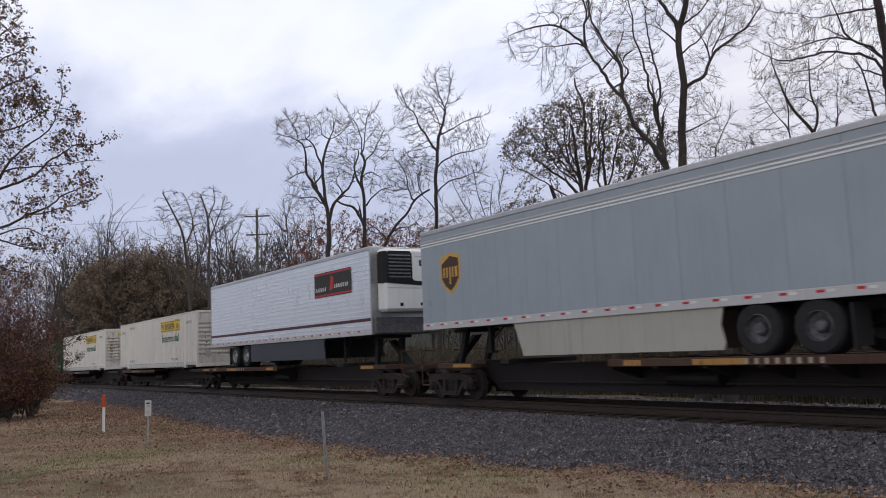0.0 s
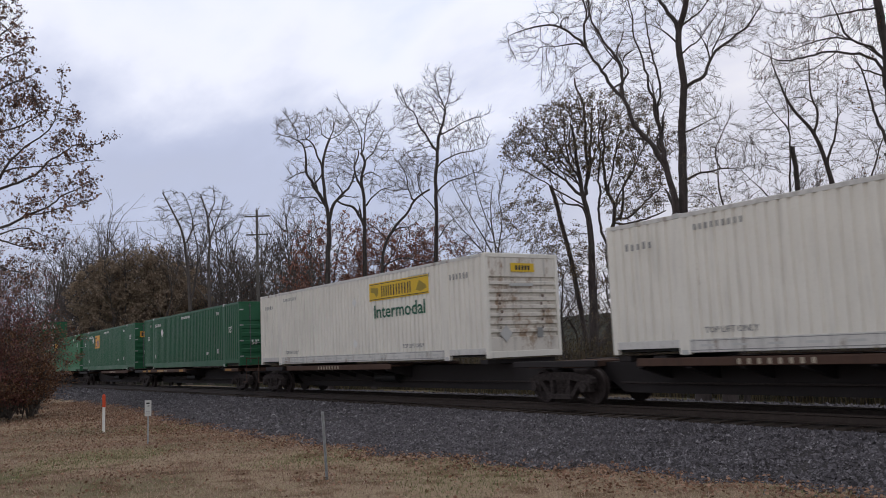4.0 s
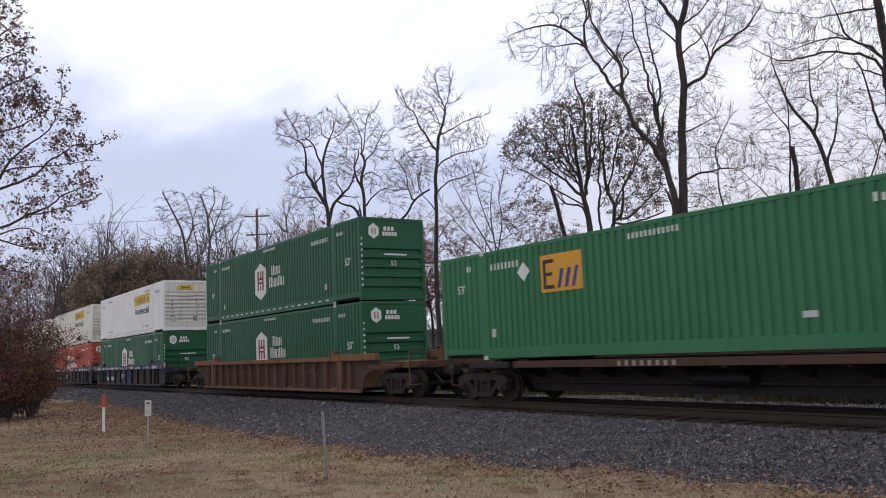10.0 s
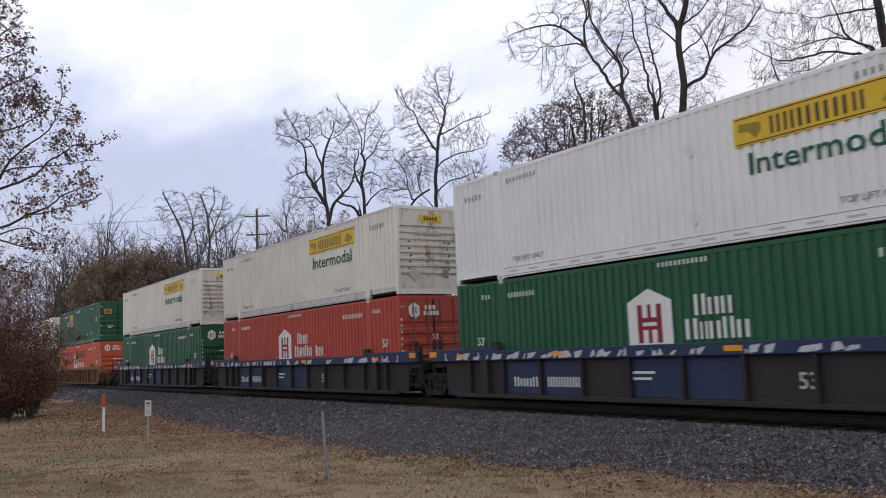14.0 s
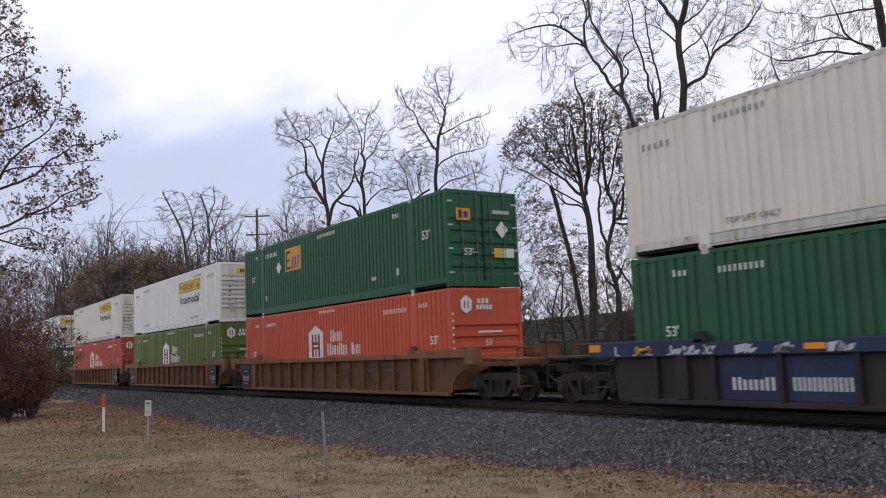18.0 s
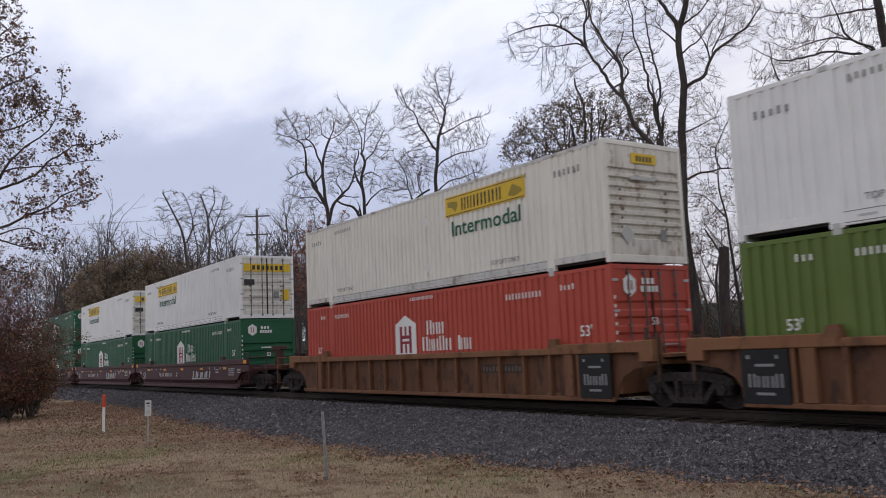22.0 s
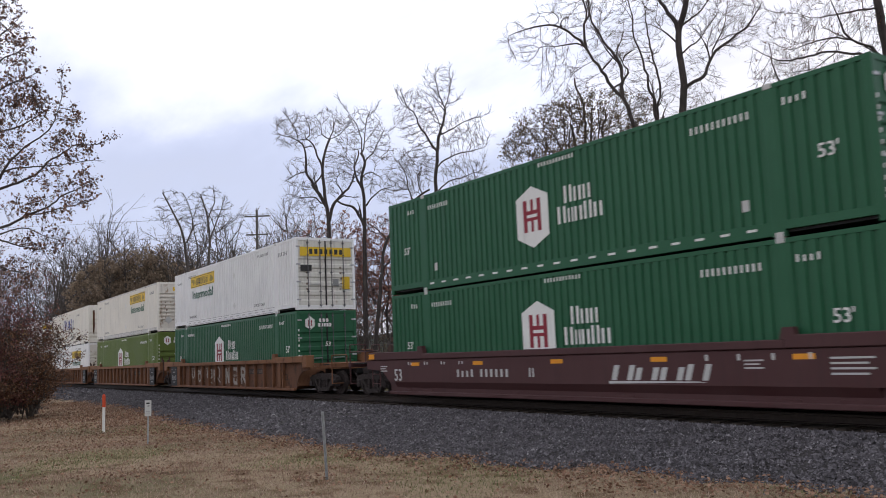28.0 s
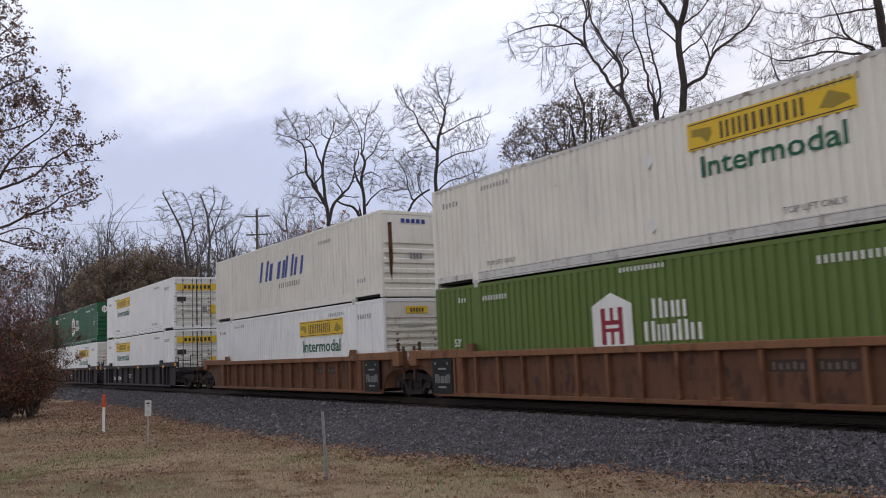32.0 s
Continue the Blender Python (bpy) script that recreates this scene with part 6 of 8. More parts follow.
def intermodal_box(doors, wall, post, label, up=0.0):
    """White box with a yellow panel and green lettering near its closed end."""
    c = container_shell("container", label, wall, post, "doors" if doors else "slats", "slats" if doors else "doors", P_RAIL if wall is P_CREAM else None, P_END_RUST if wall is P_CREAM else P_END)
    x0 = -HX + 2.86 if doors else HX - 6.52
    panel = part("name_panel", Geo().box(x0, x0 + 3.66, FACE - 0.006, FACE, 1.84 + up, 2.42 + up), D_YELLOW, c, "yellow panel with dark bars")
    y = FACE - 0.006
    part("panel_line", Geo().box(x0 + 0.05, x0 + 3.61, y - 0.004, y, 2.365 + up, 2.385 + up).box(x0 + 0.05, x0 + 3.61, y - 0.004, y, 1.872 + up, 1.892 + up), D_DARK, panel)
    g = Geo()
    word_bars(g, x0 + 0.82, y, 1.95 + up, 0.34, (0.2, 0.2, 0.24, 0.24, 0.24, 0.2), 0.45, thick=0.004)
    part("name_marking", g, D_DARK, panel)
    mark = Geo()
    mark.prism([(x0 + 0.12, 2.12 + up), (x0 + 0.34, 2.1 + up), (x0 + 0.5, 1.94 + up), (x0 + 0.62, 2.1 + up), (x0 + 0.6, 2.24 + up), (x0 + 0.12, 2.28 + up)], "y", y - 0.004, y)
    mark.prism([(x0 + 2.95, 2.0 + up), (x0 + 3.2, 1.94 + up), (x0 + 3.55, 2.02 + up), (x0 + 3.5, 2.12 + up), (x0 + 3.15, 2.28 + up)], "y", y - 0.004, y)
    part("panel_mark", mark, paint("olive_mark", (0.3, 0.22, 0.03), 0.5, 0.3), panel)
    letters_fit("Intermodal", x0 + 0.29, FACE - 0.004, 1.27 + up, 3.14, 0.42, D_DKGREEN, c)
    lift_words(c, D_GREY)
    for z in (2.05, 0.65):
        part("placard", diamond(Geo(), x0 - 1.1 if not doors else x0 + 6.4, z, 0.16), D_WHITE, c, "white diamond placard holder")
    g = Geo()
    word_bars(g, 4.1, FACE, 2.5, 0.12, (0.1,) * 9, 0.4)
    word_bars(g, 6.35, FACE, 2.28, 0.16, (0.12,) * 6, 0.4)
    word_bars(g, -5.6, FACE, 2.5, 0.12, (0.1,) * 9, 0.4)
    word_bars(g, -7.5, FACE, 2.28, 0.16, (0.12,) * 5, 0.4)
    part("number_marking", g, D_GREY, c)
    # the deep lower rail: two grooves and a dashed reflective strip
    part("rail_groove", Geo().box(-POST40 + 0.14, POST40 - 0.14, FACE - 0.001, FACE + 0.002, 0.262, 0.276).box(-POST40 + 0.14, POST40 - 0.14, FACE - 0.001, FACE + 0.002, 0.072, 0.088), D_GREY, c)
    g = Geo()
    x = -POST40 + 0.4
    while x < POST40 - 0.5:
        g.box(x, x + 0.34, FACE - 0.002, FACE + 0.002, 0.15, 0.195)
        x += 0.78
    part("reflector_strip", g, D_PALE, c, "dulled reflective dashes")
    # end that leads
    if doors:
        p = part("door_panel", Geo().box(HX + 0.012, HX + 0.02, -1.12, -0.04, 2.16, 2.52).box(HX + 0.012, HX + 0.02, 0.04, 1.12, 2.16, 2.52), D_YELLOW, c, "yellow strip across both doors")
        g = Geo()
        for k in range(7):
            g.box(HX + 0.02, HX + 0.024, -0.72 + k * 0.22, -0.58 + k * 0.22, 2.24, 2.44)
        part("name_marking", g, D_DARK, p)
        lead_patch(c, D_YELLOW, 0.72, 1.05, 0.85, 1.35, "notice", "yellow notice with dark bars")
        lead_patch(c, D_GREY, 0.3, 0.55, 0.95, 1.25, "notice")
        lead_patch(c, D_DARK, -1.1, -0.62, 1.55, 1.8, "vent")
    else:
        p = lead_patch(c, D_YELLOW, -0.42, 0.42, 2.38, 2.62, "name_panel", "small yellow panel")
        g = Geo()
        for k in range(5):
            g.box(HX + 0.008, HX + 0.012, -0.26 + k * 0.11, -0.19 + k * 0.11, 2.43, 2.56)
        part("name_marking", g, D_DARK, p)
        lead_patch(c, D_PALE, -0.5, 0.35, 1.98, 2.06, "number_marking")
        lead_patch(c, D_GREY, 0.42, 0.62, 0.55, 0.82, "data_plate")
        g = Geo()
        g.prism([(-0.9, 0.68), (-0.68, 0.44), (-0.46, 0.68), (-0.68, 0.92)], "x", HX + 0.002, HX + 0.008)
        part("placard", g, D_PALE, c)
    return c


def rust_runs(c, x, seed):
    """Rust running down the ribs of the leading end."""
    rng = random.Random(seed)
    for y in (-0.85, 0.62):
        z = 1.75
        while z > 0.75:
            h, a, w = rng.uniform(0.06, 0.085), y + rng.uniform(-0.03, 0.03), rng.uniform(0.05, 0.13)
            part("rust_stain", Geo().prism([(a, z), (a + w, z), (a + w * 0.8, z - h), (a + w * 0.15, z - h)], "x", x, x + 0.003), plain("soot_stain", (0.17, 0.125, 0.1), 0.9, 0, 0, 0.6, 12), c)
            z -= 0.219


def group_box(doors, wall, label, pale=True, extra=0):
    """Coloured box with a white six-sided mark and two rows of white bars amidships."""
    c = container_shell("container", label, wall, wall, "doors" if doors else "front", "front" if doors else "doors")
    mx = -0.93
    mark = part("mark", Geo().prism([(mx - 0.62, 0.945), (mx, 0.67), (mx + 0.62, 0.945), (mx + 0.62, 1.965), (mx, 2.24), (mx - 0.62, 1.965)], "y", FACE - 0.005, FACE), D_WHITE, c, "white six-sided mark with maroon bars")
    y = FACE - 0.005
    part("mark_inlay", Geo().box(mx - 0.34, mx - 0.2, y - 0.004, y, 1.08, 1.9).box(mx + 0.2, mx + 0.34, y - 0.004, y, 1.08, 1.9).box(mx - 0.2, mx + 0.2, y - 0.004, y, 1.52, 1.62).box(mx - 0.2, mx + 0.2, y - 0.004, y, 1.36, 1.44).box(mx - 0.05, mx + 0.05, y - 0.004, y, 1.62, 1.9).box(mx - 0.05, mx + 0.05, y - 0.004, y, 1.08, 1.36), D_MAROON, mark)
    g = Geo()
    word_bars(g, mx + 1.22, FACE, 1.6, 0.42, (0.27, 0.245, 0.245), 0.28)
    word_bars(g, mx + 0.96, FACE, 1.12, 0.42, (0.29, 0.18, 0.255, 0.255, 0.27), 0.28)
    if extra:
        word_bars(g, mx + 2.85, FACE, 1.12, 0.4, (0.1, 0.22, 0.2), 0.3)
    part("name_marking", g, D_WHITE, c, "white name bars")
    g = Geo()
    word_bars(g, 4.2, FACE, 2.34, 0.15, (0.1,) * 11, 0.35)
    word_bars(g, -0.6, FACE, 2.66, 0.1, (0.09,) * 12, 0.25)
    word_bars(g, 6.35, FACE, 2.42, 0.14, (0.1,) * 4, 0.4)
    word_bars(g, -6.9, FACE, 2.42, 0.14, (0.1,) * 3, 0.4)
    word_bars(g, -5.75, FACE, 2.4, 0.13, (0.09,) * 9, 0.35)
    part("number_marking", g, D_WHITE, c)
    letters("53'", 0.36, D_WHITE, c, 6.95, FACE - 0.004, 1.3)
    letters("53'", 0.3, D_WHITE, c, -7.2, FACE - 0.004, 1.2)
    part("notice", Geo().box(5.3, 5.46, FACE - 0.005, FACE, 0.58, 0.8).box(-5.5, -5.36, FACE - 0.005, FACE, 0.55, 0.78), D_PALE, c)
    g = Geo()
    x = -5.8
    while x < 5.8:
        g.box(x, x + 0.22, FACE - 0.004, FACE + 0.002, 0.17, 0.22)
        x += 0.62
    part("reflector_strip", g, D_WHITE, c, "dashed white reflective strip")
    m = Geo().prism([(-0.95, 2.28), (-0.75, 2.14), (-0.55, 2.28), (-0.55, 2.54), (-0.75, 2.68), (-0.95, 2.54)], "x", HX + 0.002 + 0.01, HX + 0.012 + 0.004)
    m = part("mark", m, D_WHITE, c, "white six-sided mark")
    part("mark_inlay", Geo().box(HX + 0.016, HX + 0.02, -0.83, -0.79, 2.3, 2.52).box(HX + 0.016, HX + 0.02, -0.71, -0.67, 2.3, 2.52), D_MAROON, m)
    g = Geo()
    for k in range(3):
        g.box(HX + 0.012, HX + 0.016, -0.35 + k * 0.15, -0.25 + k * 0.15, 2.44, 2.58)
    for k in range(5):
        g.box(HX + 0.012, HX + 0.016, -0.4 + k * 0.12, -0.31 + k * 0.12, 2.26, 2.4)
    part("name_marking", g, D_WHITE, c)
    letters("53", 0.24, D_WHITE, c, HX + 0.006, -0.1, 1.22 if not doors else 1.5, 1, turn=90)
    g = Geo()
    for k in range(9):
        g.box(HX + 0.002, HX + 0.012, -HY + 0.04, -HY + 0.09, 0.5 + k * 0.2, 0.58 + k * 0.2)
    part("reflector_strip", g, D_WHITE, c)
    if not doors:
        lead_patch(c, D_WHITE, -0.35, 0.55, 1.58, 1.64, "notice")
    return c


def amber_box(logo, wall, label, high=2.2):
    """Green box, doors leading, with an amber panel towards its far end."""
    c = container_shell("container", label, wall, wall, "doors", "front")
    y = FACE - 0.005
    if logo:
        x0 = -3.61
        p = part("name_panel", Geo().box(x0, x0 + 1.5, y, FACE, 1.6, 2.52), D_ORANGE, c, "amber panel with dark and blue shapes")
        part("panel_mark", Geo().box(x0 + 0.1, x0 + 0.2, y - 0.004, y, 1.68, 2.4).box(x0 + 0.2, x0 + 0.5, y - 0.004, y, 2.31, 2.4).box(x0 + 0.2, x0 + 0.44, y - 0.004, y, 2.0, 2.08).box(x0 + 0.2, x0 + 0.5, y - 0.004, y, 1.68, 1.77), D_DARK, p)
        g = Geo().prism([(x0 + 0.6, 1.68), (x0 + 0.72, 1.68), (x0 + 0.86, 2.14), (x0 + 0.74, 2.14)], "y", y - 0.004, y).prism([(x0 + 0.86, 1.68), (x0 + 0.98, 1.68), (x0 + 1.12, 2.14), (x0 + 1.0, 2.14)], "y", y - 0.004, y)
        g.prism([(x0 + 1.12, 1.68), (x0 + 1.22, 1.68), (x0 + 1.38, 2.16), (x0 + 1.28, 2.16)], "y", y - 0.004, y)
        part("panel_mark", g, D_BLUE, p)
        lead_patch(c, D_ORANGE, -0.98, -0.48, 1.98, 2.34, "name_panel", "small amber panel").location.x += 0.02
        lead_patch(c, D_DARK, -0.9, -0.8, 2.04, 2.28, "panel_mark").location.x += 0.024
        lead_patch(c, D_BLUE, -0.72, -0.56, 2.06, 2.24, "panel_mark").location.x += 0.024
    part("placard", diamond(Geo(), -4.28, high, 0.25), D_WHITE, c, "white diamond placard")
    g = Geo()
    word_bars(g, -5.65, FACE, 2.36, 0.17, (0.12,) * 8, 0.3)
    word_bars(g, -0.6, FACE, 2.55, 0.13, (0.1,) * 12, 0.25)
    word_bars(g, 5.0, FACE, 2.45, 0.16, (0.12,) * 3, 0.2)
    word_bars(g, -6.75, FACE, 2.42, 0.16, (0.1,) * 2, 0.2)
    part("number_marking", g, D_WHITE, c)
    letters("53'", 0.38, D_WHITE, c, 6.7, FACE - 0.004, 1.55 + max(0.0, high - 2.0) * 1.85)
    letters("53'", 0.32, D_WHITE, c, -7.25, FACE - 0.004, high - 0.36)
    part("notice", Geo().box(5.1, 5.28, y, FACE, 0.62, 0.84).box(-5.72, -5.55, y, FACE, 0.58, 0.8).box(3.5, 3.8, y, FACE, 0.6, 0.72), D_PALE, c)
    part("placard", Geo().prism([(0.45, 1.75), (0.68, 1.48), (0.91, 1.75), (0.68, 2.02)], "x", HX + 0.02, HX + 0.026), D_WHITE, c, "white diamond placard on the door")
    lead_patch(c, D_PALE, 0.34, 0.98, 2.22, 2.33, "number_marking").location.x += 0.02
    lead_patch(c, D_WHITE, 0.72, 1.1, 0.9, 1.18, "notice").location.x += 0.02
    lead_patch(c, D_YELLOW, 0.35, 0.7, 0.9, 1.18, "notice").location.x += 0.02
    letters("53'", 0.3, D_WHITE, c, HX + 0.03, -0.75, 0.95, 1, turn=90)
    return c


def slanted_box(label):
    """White box with slanting dark-blue bars amidships and rust running down its leading end."""
    c = container_shell("container", label, P_CREAM, P_CREAM, "smooth", "doors")
    g = Geo()
    word_bars(g, -2.5, FACE, 1.4, 0.85, (0.85, 1.1, 0.24, 0.75, 0.75), 0.22, 0.3)
    part("name_marking", g, D_BLUE, c, "slanting dark-blue name bars")
    g = Geo()
    word_bars(g, -0.4, FACE, 1.0, 0.2, (0.16,) * 10, 0.35)
    word_bars(g, 3.4, FACE, 2.3, 0.13, (0.1,) * 8, 0.35)
    word_bars(g, 6.4, FACE, 0.6, 0.16, (0.12,) * 4, 0.35)
    part("number_marking", g, D_GREY, c)
    g = Geo()
    for k in range(5):
        g.box(HX + 0.004, HX + 0.01, -0.5 + k * 0.2, -0.36 + k * 0.2, 2.5, 2.64)
    part("name_marking", g, D_BLUE, c)
    g = Geo()
    for k in range(4):
        g.box(HX + 0.004, HX + 0.01, -0.2 + k * 0.13, -0.11 + k * 0.13, 1.3, 1.5)
    part("number_marking", g, D_GREY, c)
    rust = plain("rust_stain", (0.1, 0.045, 0.022), 0.9, 0, 0, 0.5, 4)
    part("rust_stain", Geo().prism([(-0.98, 0.9), (-0.9, 0.55), (-0.84, 1.3), (-0.85, 2.5), (-1.0, 2.5)], "x", HX - 0.018, HX - 0.014).prism([(0.95, 1.2), (1.02, 0.7), (1.08, 1.5), (1.1, 2.4), (0.98, 2.4)], "x", HX - 0.018, HX - 0.014), rust, c)
    return c


# ---- bogies and railcars ----
def bogie_parts():
    """Meshes of a two-axle freight bogie about its centre."""
    side = Geo()
    y0, y1 = -0.085, 0.085
    side.prism([(-1.13, 0.62), (-0.95, 0.70), (-0.45, 0.76), (0.45, 0.76), (0.95, 0.70), (1.13, 0.62), (1.13, 0.50), (0.9, 0.52), (0.45, 0.58), (-0.45, 0.58), (-0.9, 0.52), (-1.13, 0.50)], "y", y0, y1)
    for s in (-1, 1):
        side.prism([(s * 0.78, 0.56), (s * 0.66, 0.58), (s * 0.3, 0.17), (s * 0.42, 0.13)], "y", y0, y1)
        side.prism([(s * 0.36, 0.6), (s * 0.26, 0.6), (s * 0.24, 0.2), (s * 0.34, 0.2)], "y", y0, y1)
        side.box(s * 0.889 - 0.17, s * 0.889 + 0.17, y0 - 0.03, y1, 0.30, 0.56, 0.02)
        side.tube((s * 0.889, y0 - 0.09, 0.42), (s * 0.889, y0 - 0.02, 0.42), 0.115, 14)
    side.prism([(-0.42, 0.13), (0.42, 0.13), (0.36, 0.24), (-0.36, 0.24)], "y", y0 - 0.03, y1 + 0.03)
    spring = Geo()
    for q in (-0.15, 0.0, 0.15):
        for k in range(4):
            spring.tube((q, 0, 0.24 + k * 0.07), (q, 0, 0.28 + k * 0.07), 0.07, 6).tube((q, 0, 0.28 + k * 0.07), (q, 0, 0.31 + k * 0.07), 0.055, 6)
    bolster = Geo().box(-0.2, 0.2, -1.05, 1.05, 0.5, 0.66, 0.02).box(-0.3, 0.3, -0.35, 0.35, 0.66, 0.82, 0.02)
    wheel = Geo()
    for s in (-1, 1):
        wheel.lathe_y(0, 0, [(s * 0.69, 0.12), (s * 0.70, 0.445), (s * 0.715, 0.445), (s * 0.725, 0.42), (s * 0.82, 0.415), (s * 0.825, 0.36), (s * 0.79, 0.34), (s * 0.78, 0.14), (s * 0.83, 0.12)], 22)
    wheel.lathe_y(0, 0, [(-0.98, 0.075), (-0.85, 0.08), (0.85, 0.08), (0.98, 0.075)], 10)
    # the balance mark and hub bolts that let the wheel's turning be seen
    for s in (-1, 1):
        for k in range(3):
            a = k * 2.094
            wheel.tube((0.2 * math.cos(a), s * 0.775, 0.2 * math.sin(a)), (0.2 * math.cos(a), s * 0.79, 0.2 * math.sin(a)), 0.03, 6)
    return side.mesh("side_frame", IRON), spring.mesh("spring", IRON), bolster.mesh("bogie", IRON), wheel.mesh("wheelset", WHEEL)


SIDE_FRAME, SPRING, BOLSTER, WHEELSET = bogie_parts()


def bogie(car, x):
    b = new("bogie", BOLSTER)
    b.parent = car
    b.matrix_basis = pose(x, 0, 0)
    tagged(b, "two-axle freight bogie of dark cast steel")
    for s in (-1, 1):
        f = part("side_frame", SIDE_FRAME, IRON, b)
        f.matrix_basis = pose(0, s * 1.0, 0, 0, 0, 0 if s < 0 else 180)
        p = part("spring", SPRING, IRON, b)
        p.matrix_basis = pose(0, s * 0.97, 0)
        w = part("wheelset", WHEELSET, WHEEL, b)
        w.matrix_basis = pose(s * 0.889, 0, 0.42)
    return b


def coupler(car, x, way):
    g = Geo().box(*sorted((x, x + way * 0.75)), -0.08, 0.08, 0.72, 0.92, 0.02).box(*sorted((x + way * 0.5, x + way * 0.85)), -0.16, 0.14, 0.66, 1.0, 0.04)
    g.tube((x + way * 0.1, -0.35, 0.75), (x + way * 0.7, -0.42, 0.42), 0.03, 6)
    part("coupler", g, IRON, car, "cast steel knuckle coupler")


CHORD = 1.36


def well_unit(style, lead, trail, bogie_lead, label):
    """One well of a stack car, its container centred on x = 0. lead, trail: 'coupled' or 'joint'."""
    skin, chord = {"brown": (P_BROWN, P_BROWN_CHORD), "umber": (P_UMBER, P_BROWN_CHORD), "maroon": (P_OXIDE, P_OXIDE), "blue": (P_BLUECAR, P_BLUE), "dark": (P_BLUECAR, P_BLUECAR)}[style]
    car = thing("stack_car", label, "railcar", "cars of the train")
    out = [(-8.1, 0.17), (8.1, 0.17), (8.17, 0.42), (8.35, 0.68), (8.7, 0.86), (9.35, 0.93), (9.35, 1.2), (-9.35, 1.2), (-9.35, 0.93), (-8.7, 0.86), (-8.35, 0.68), (-8.17, 0.42)]
    for s in (-1, 1):
        ya, yb = sorted((s * 1.38, s * 1.345))
        if style in ("blue", "dark"):
            out = [(-8.6, 0.17), (8.6, 0.17), (8.7, 1.2), (-8.7, 1.2)]
        # brown and umber sills get a darker base than their ribs and chord
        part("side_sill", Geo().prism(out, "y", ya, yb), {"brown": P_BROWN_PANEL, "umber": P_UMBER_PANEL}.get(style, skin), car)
        ca, cb = sorted((s * 1.52, s * 1.38))
        lo = 1.10 if style == "blue" else 1.2
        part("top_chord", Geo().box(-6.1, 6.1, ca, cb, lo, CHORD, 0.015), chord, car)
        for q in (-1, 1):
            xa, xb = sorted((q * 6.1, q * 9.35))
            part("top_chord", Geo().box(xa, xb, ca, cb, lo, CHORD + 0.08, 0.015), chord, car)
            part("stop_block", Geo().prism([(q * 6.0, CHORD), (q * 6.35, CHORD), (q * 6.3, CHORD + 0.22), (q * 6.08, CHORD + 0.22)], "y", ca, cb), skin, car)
        ba, bb = sorted((s * 1.50, s * 1.38))
        part("bottom_rail", Geo().box(-8.1, 8.1, ba, bb, 0.13, 0.235, 0.015), skin, car)
        if style != "maroon":
            pitch = {"brown": 1.0, "umber": 0.92}.get(style, 1.48)
            n = int(7.4 / pitch)
            ribmesh = Geo().box(-0.045, 0.045, *sorted((s * 1.5, s * 1.38)), 0.235, lo, 0.008).mesh("rib", skin)
            for k in range(-n, n + 1):
                r = part("rib", ribmesh, skin, car)
                r.location.x = k * pitch
            for q in (-1, 1):
                part("end_rib", Geo().box(*sorted((q * 6.55, q * 6.85)), *sorted((s * 1.515, s * 1.38)), 0.235, lo, 0.012), skin, car)
        else:
            part("skirt_plate", Geo().prism([(-8.05, 0.52), (8.05, 0.52), (8.5, 0.86), (9.5, 0.92), (9.5, 1.18), (-9.5, 1.18), (-9.5, 0.92), (-8.5, 0.86)], "y", *sorted((s * 1.49, s * 1.38))), skin, car)
            part("lower_plate", Geo().prism([(s * 1.49, 0.52), (s * 1.38, 0.52), (s * 1.2, 0.17), (s * 1.26, 0.15)], "x", -7.75, 7.75), skin, car)
            for x in (-6.5, -3.3, -0.1, 3.1, 6.45):
                    part("reflector", Geo().box(x - 0.22, x + 0.22, *sorted((s * 1.496, s * 1.49)), 1.0, 1.1), D_AMBER, car, "yellow reflector")
    # cross members under the well
    for x in (-7.2, -6.0, -2.0, 2.0, 6.0, 7.2):
        part("cross_member", Geo().box(x - 0.25, x + 0.25, -1.4, 1.4, 0.16, 0.3, 0.01), skin, car)
    for q, end in ((1, lead), (-1, trail)):
        x0 = q * 8.3
        far = q * (11.1 if end == "coupled" else 9.65)
        part("bulkhead", Geo().box(*sorted((q * 8.14, q * 8.24)), -1.34, 1.34, 0.3, 1.15, 0.01), skin, car)
        part("end_platform", Geo().prism([(q * 8.6, 0.92), (far, 0.92), (far, 1.08), (q * 8.6, 1.14)], "y", -0.62, 0.62), skin, car)
        part("draft_beam", Geo().box(*sorted((q * 8.4, far)), -0.3, 0.3, 0.72, 0.95, 0.02), BLACK, car)
        for s in (-1, 1):
            part("bracket", Geo().prism([(q * 8.6, s * 1.38), (q * 9.35, s * 1.38), (q * 9.5, s * 0.62), (q * 8.6, s * 0.62)], "z", 0.94, 1.04), skin, car)
            rail = Geo()
            xx = q * 9.3
            for dx in (0.0, q * -0.5):
                rail.tube((xx + dx, s * 1.4, 0.35), (xx + dx, s * 1.4, 1.7), 0.02, 6)
            for z in (0.45, 0.75, 1.05, 1.7):
                rail.tube((xx, s * 1.4, z), (xx - q * 0.5, s * 1.4, z), 0.016, 6)
            if style == "brown":
                part("corner_box", Geo().box(*sorted((q * 8.95, q * 9.36)), *sorted((s * 1.525, s * 1.2)), 1.0, CHORD + 0.1, 0.015), chord, car)
            if style not in ("brown", "umber"):
                part("ladder", rail, skin, car)
            if style not in ("brown", "umber"):
                part("end_mark", Geo().box(*sorted((q * 8.95, q * 9.3)), *sorted((s * 1.528, s * 1.52)), CHORD - 0.13, CHORD + 0.03), D_AMBER, car, "amber end reflector")
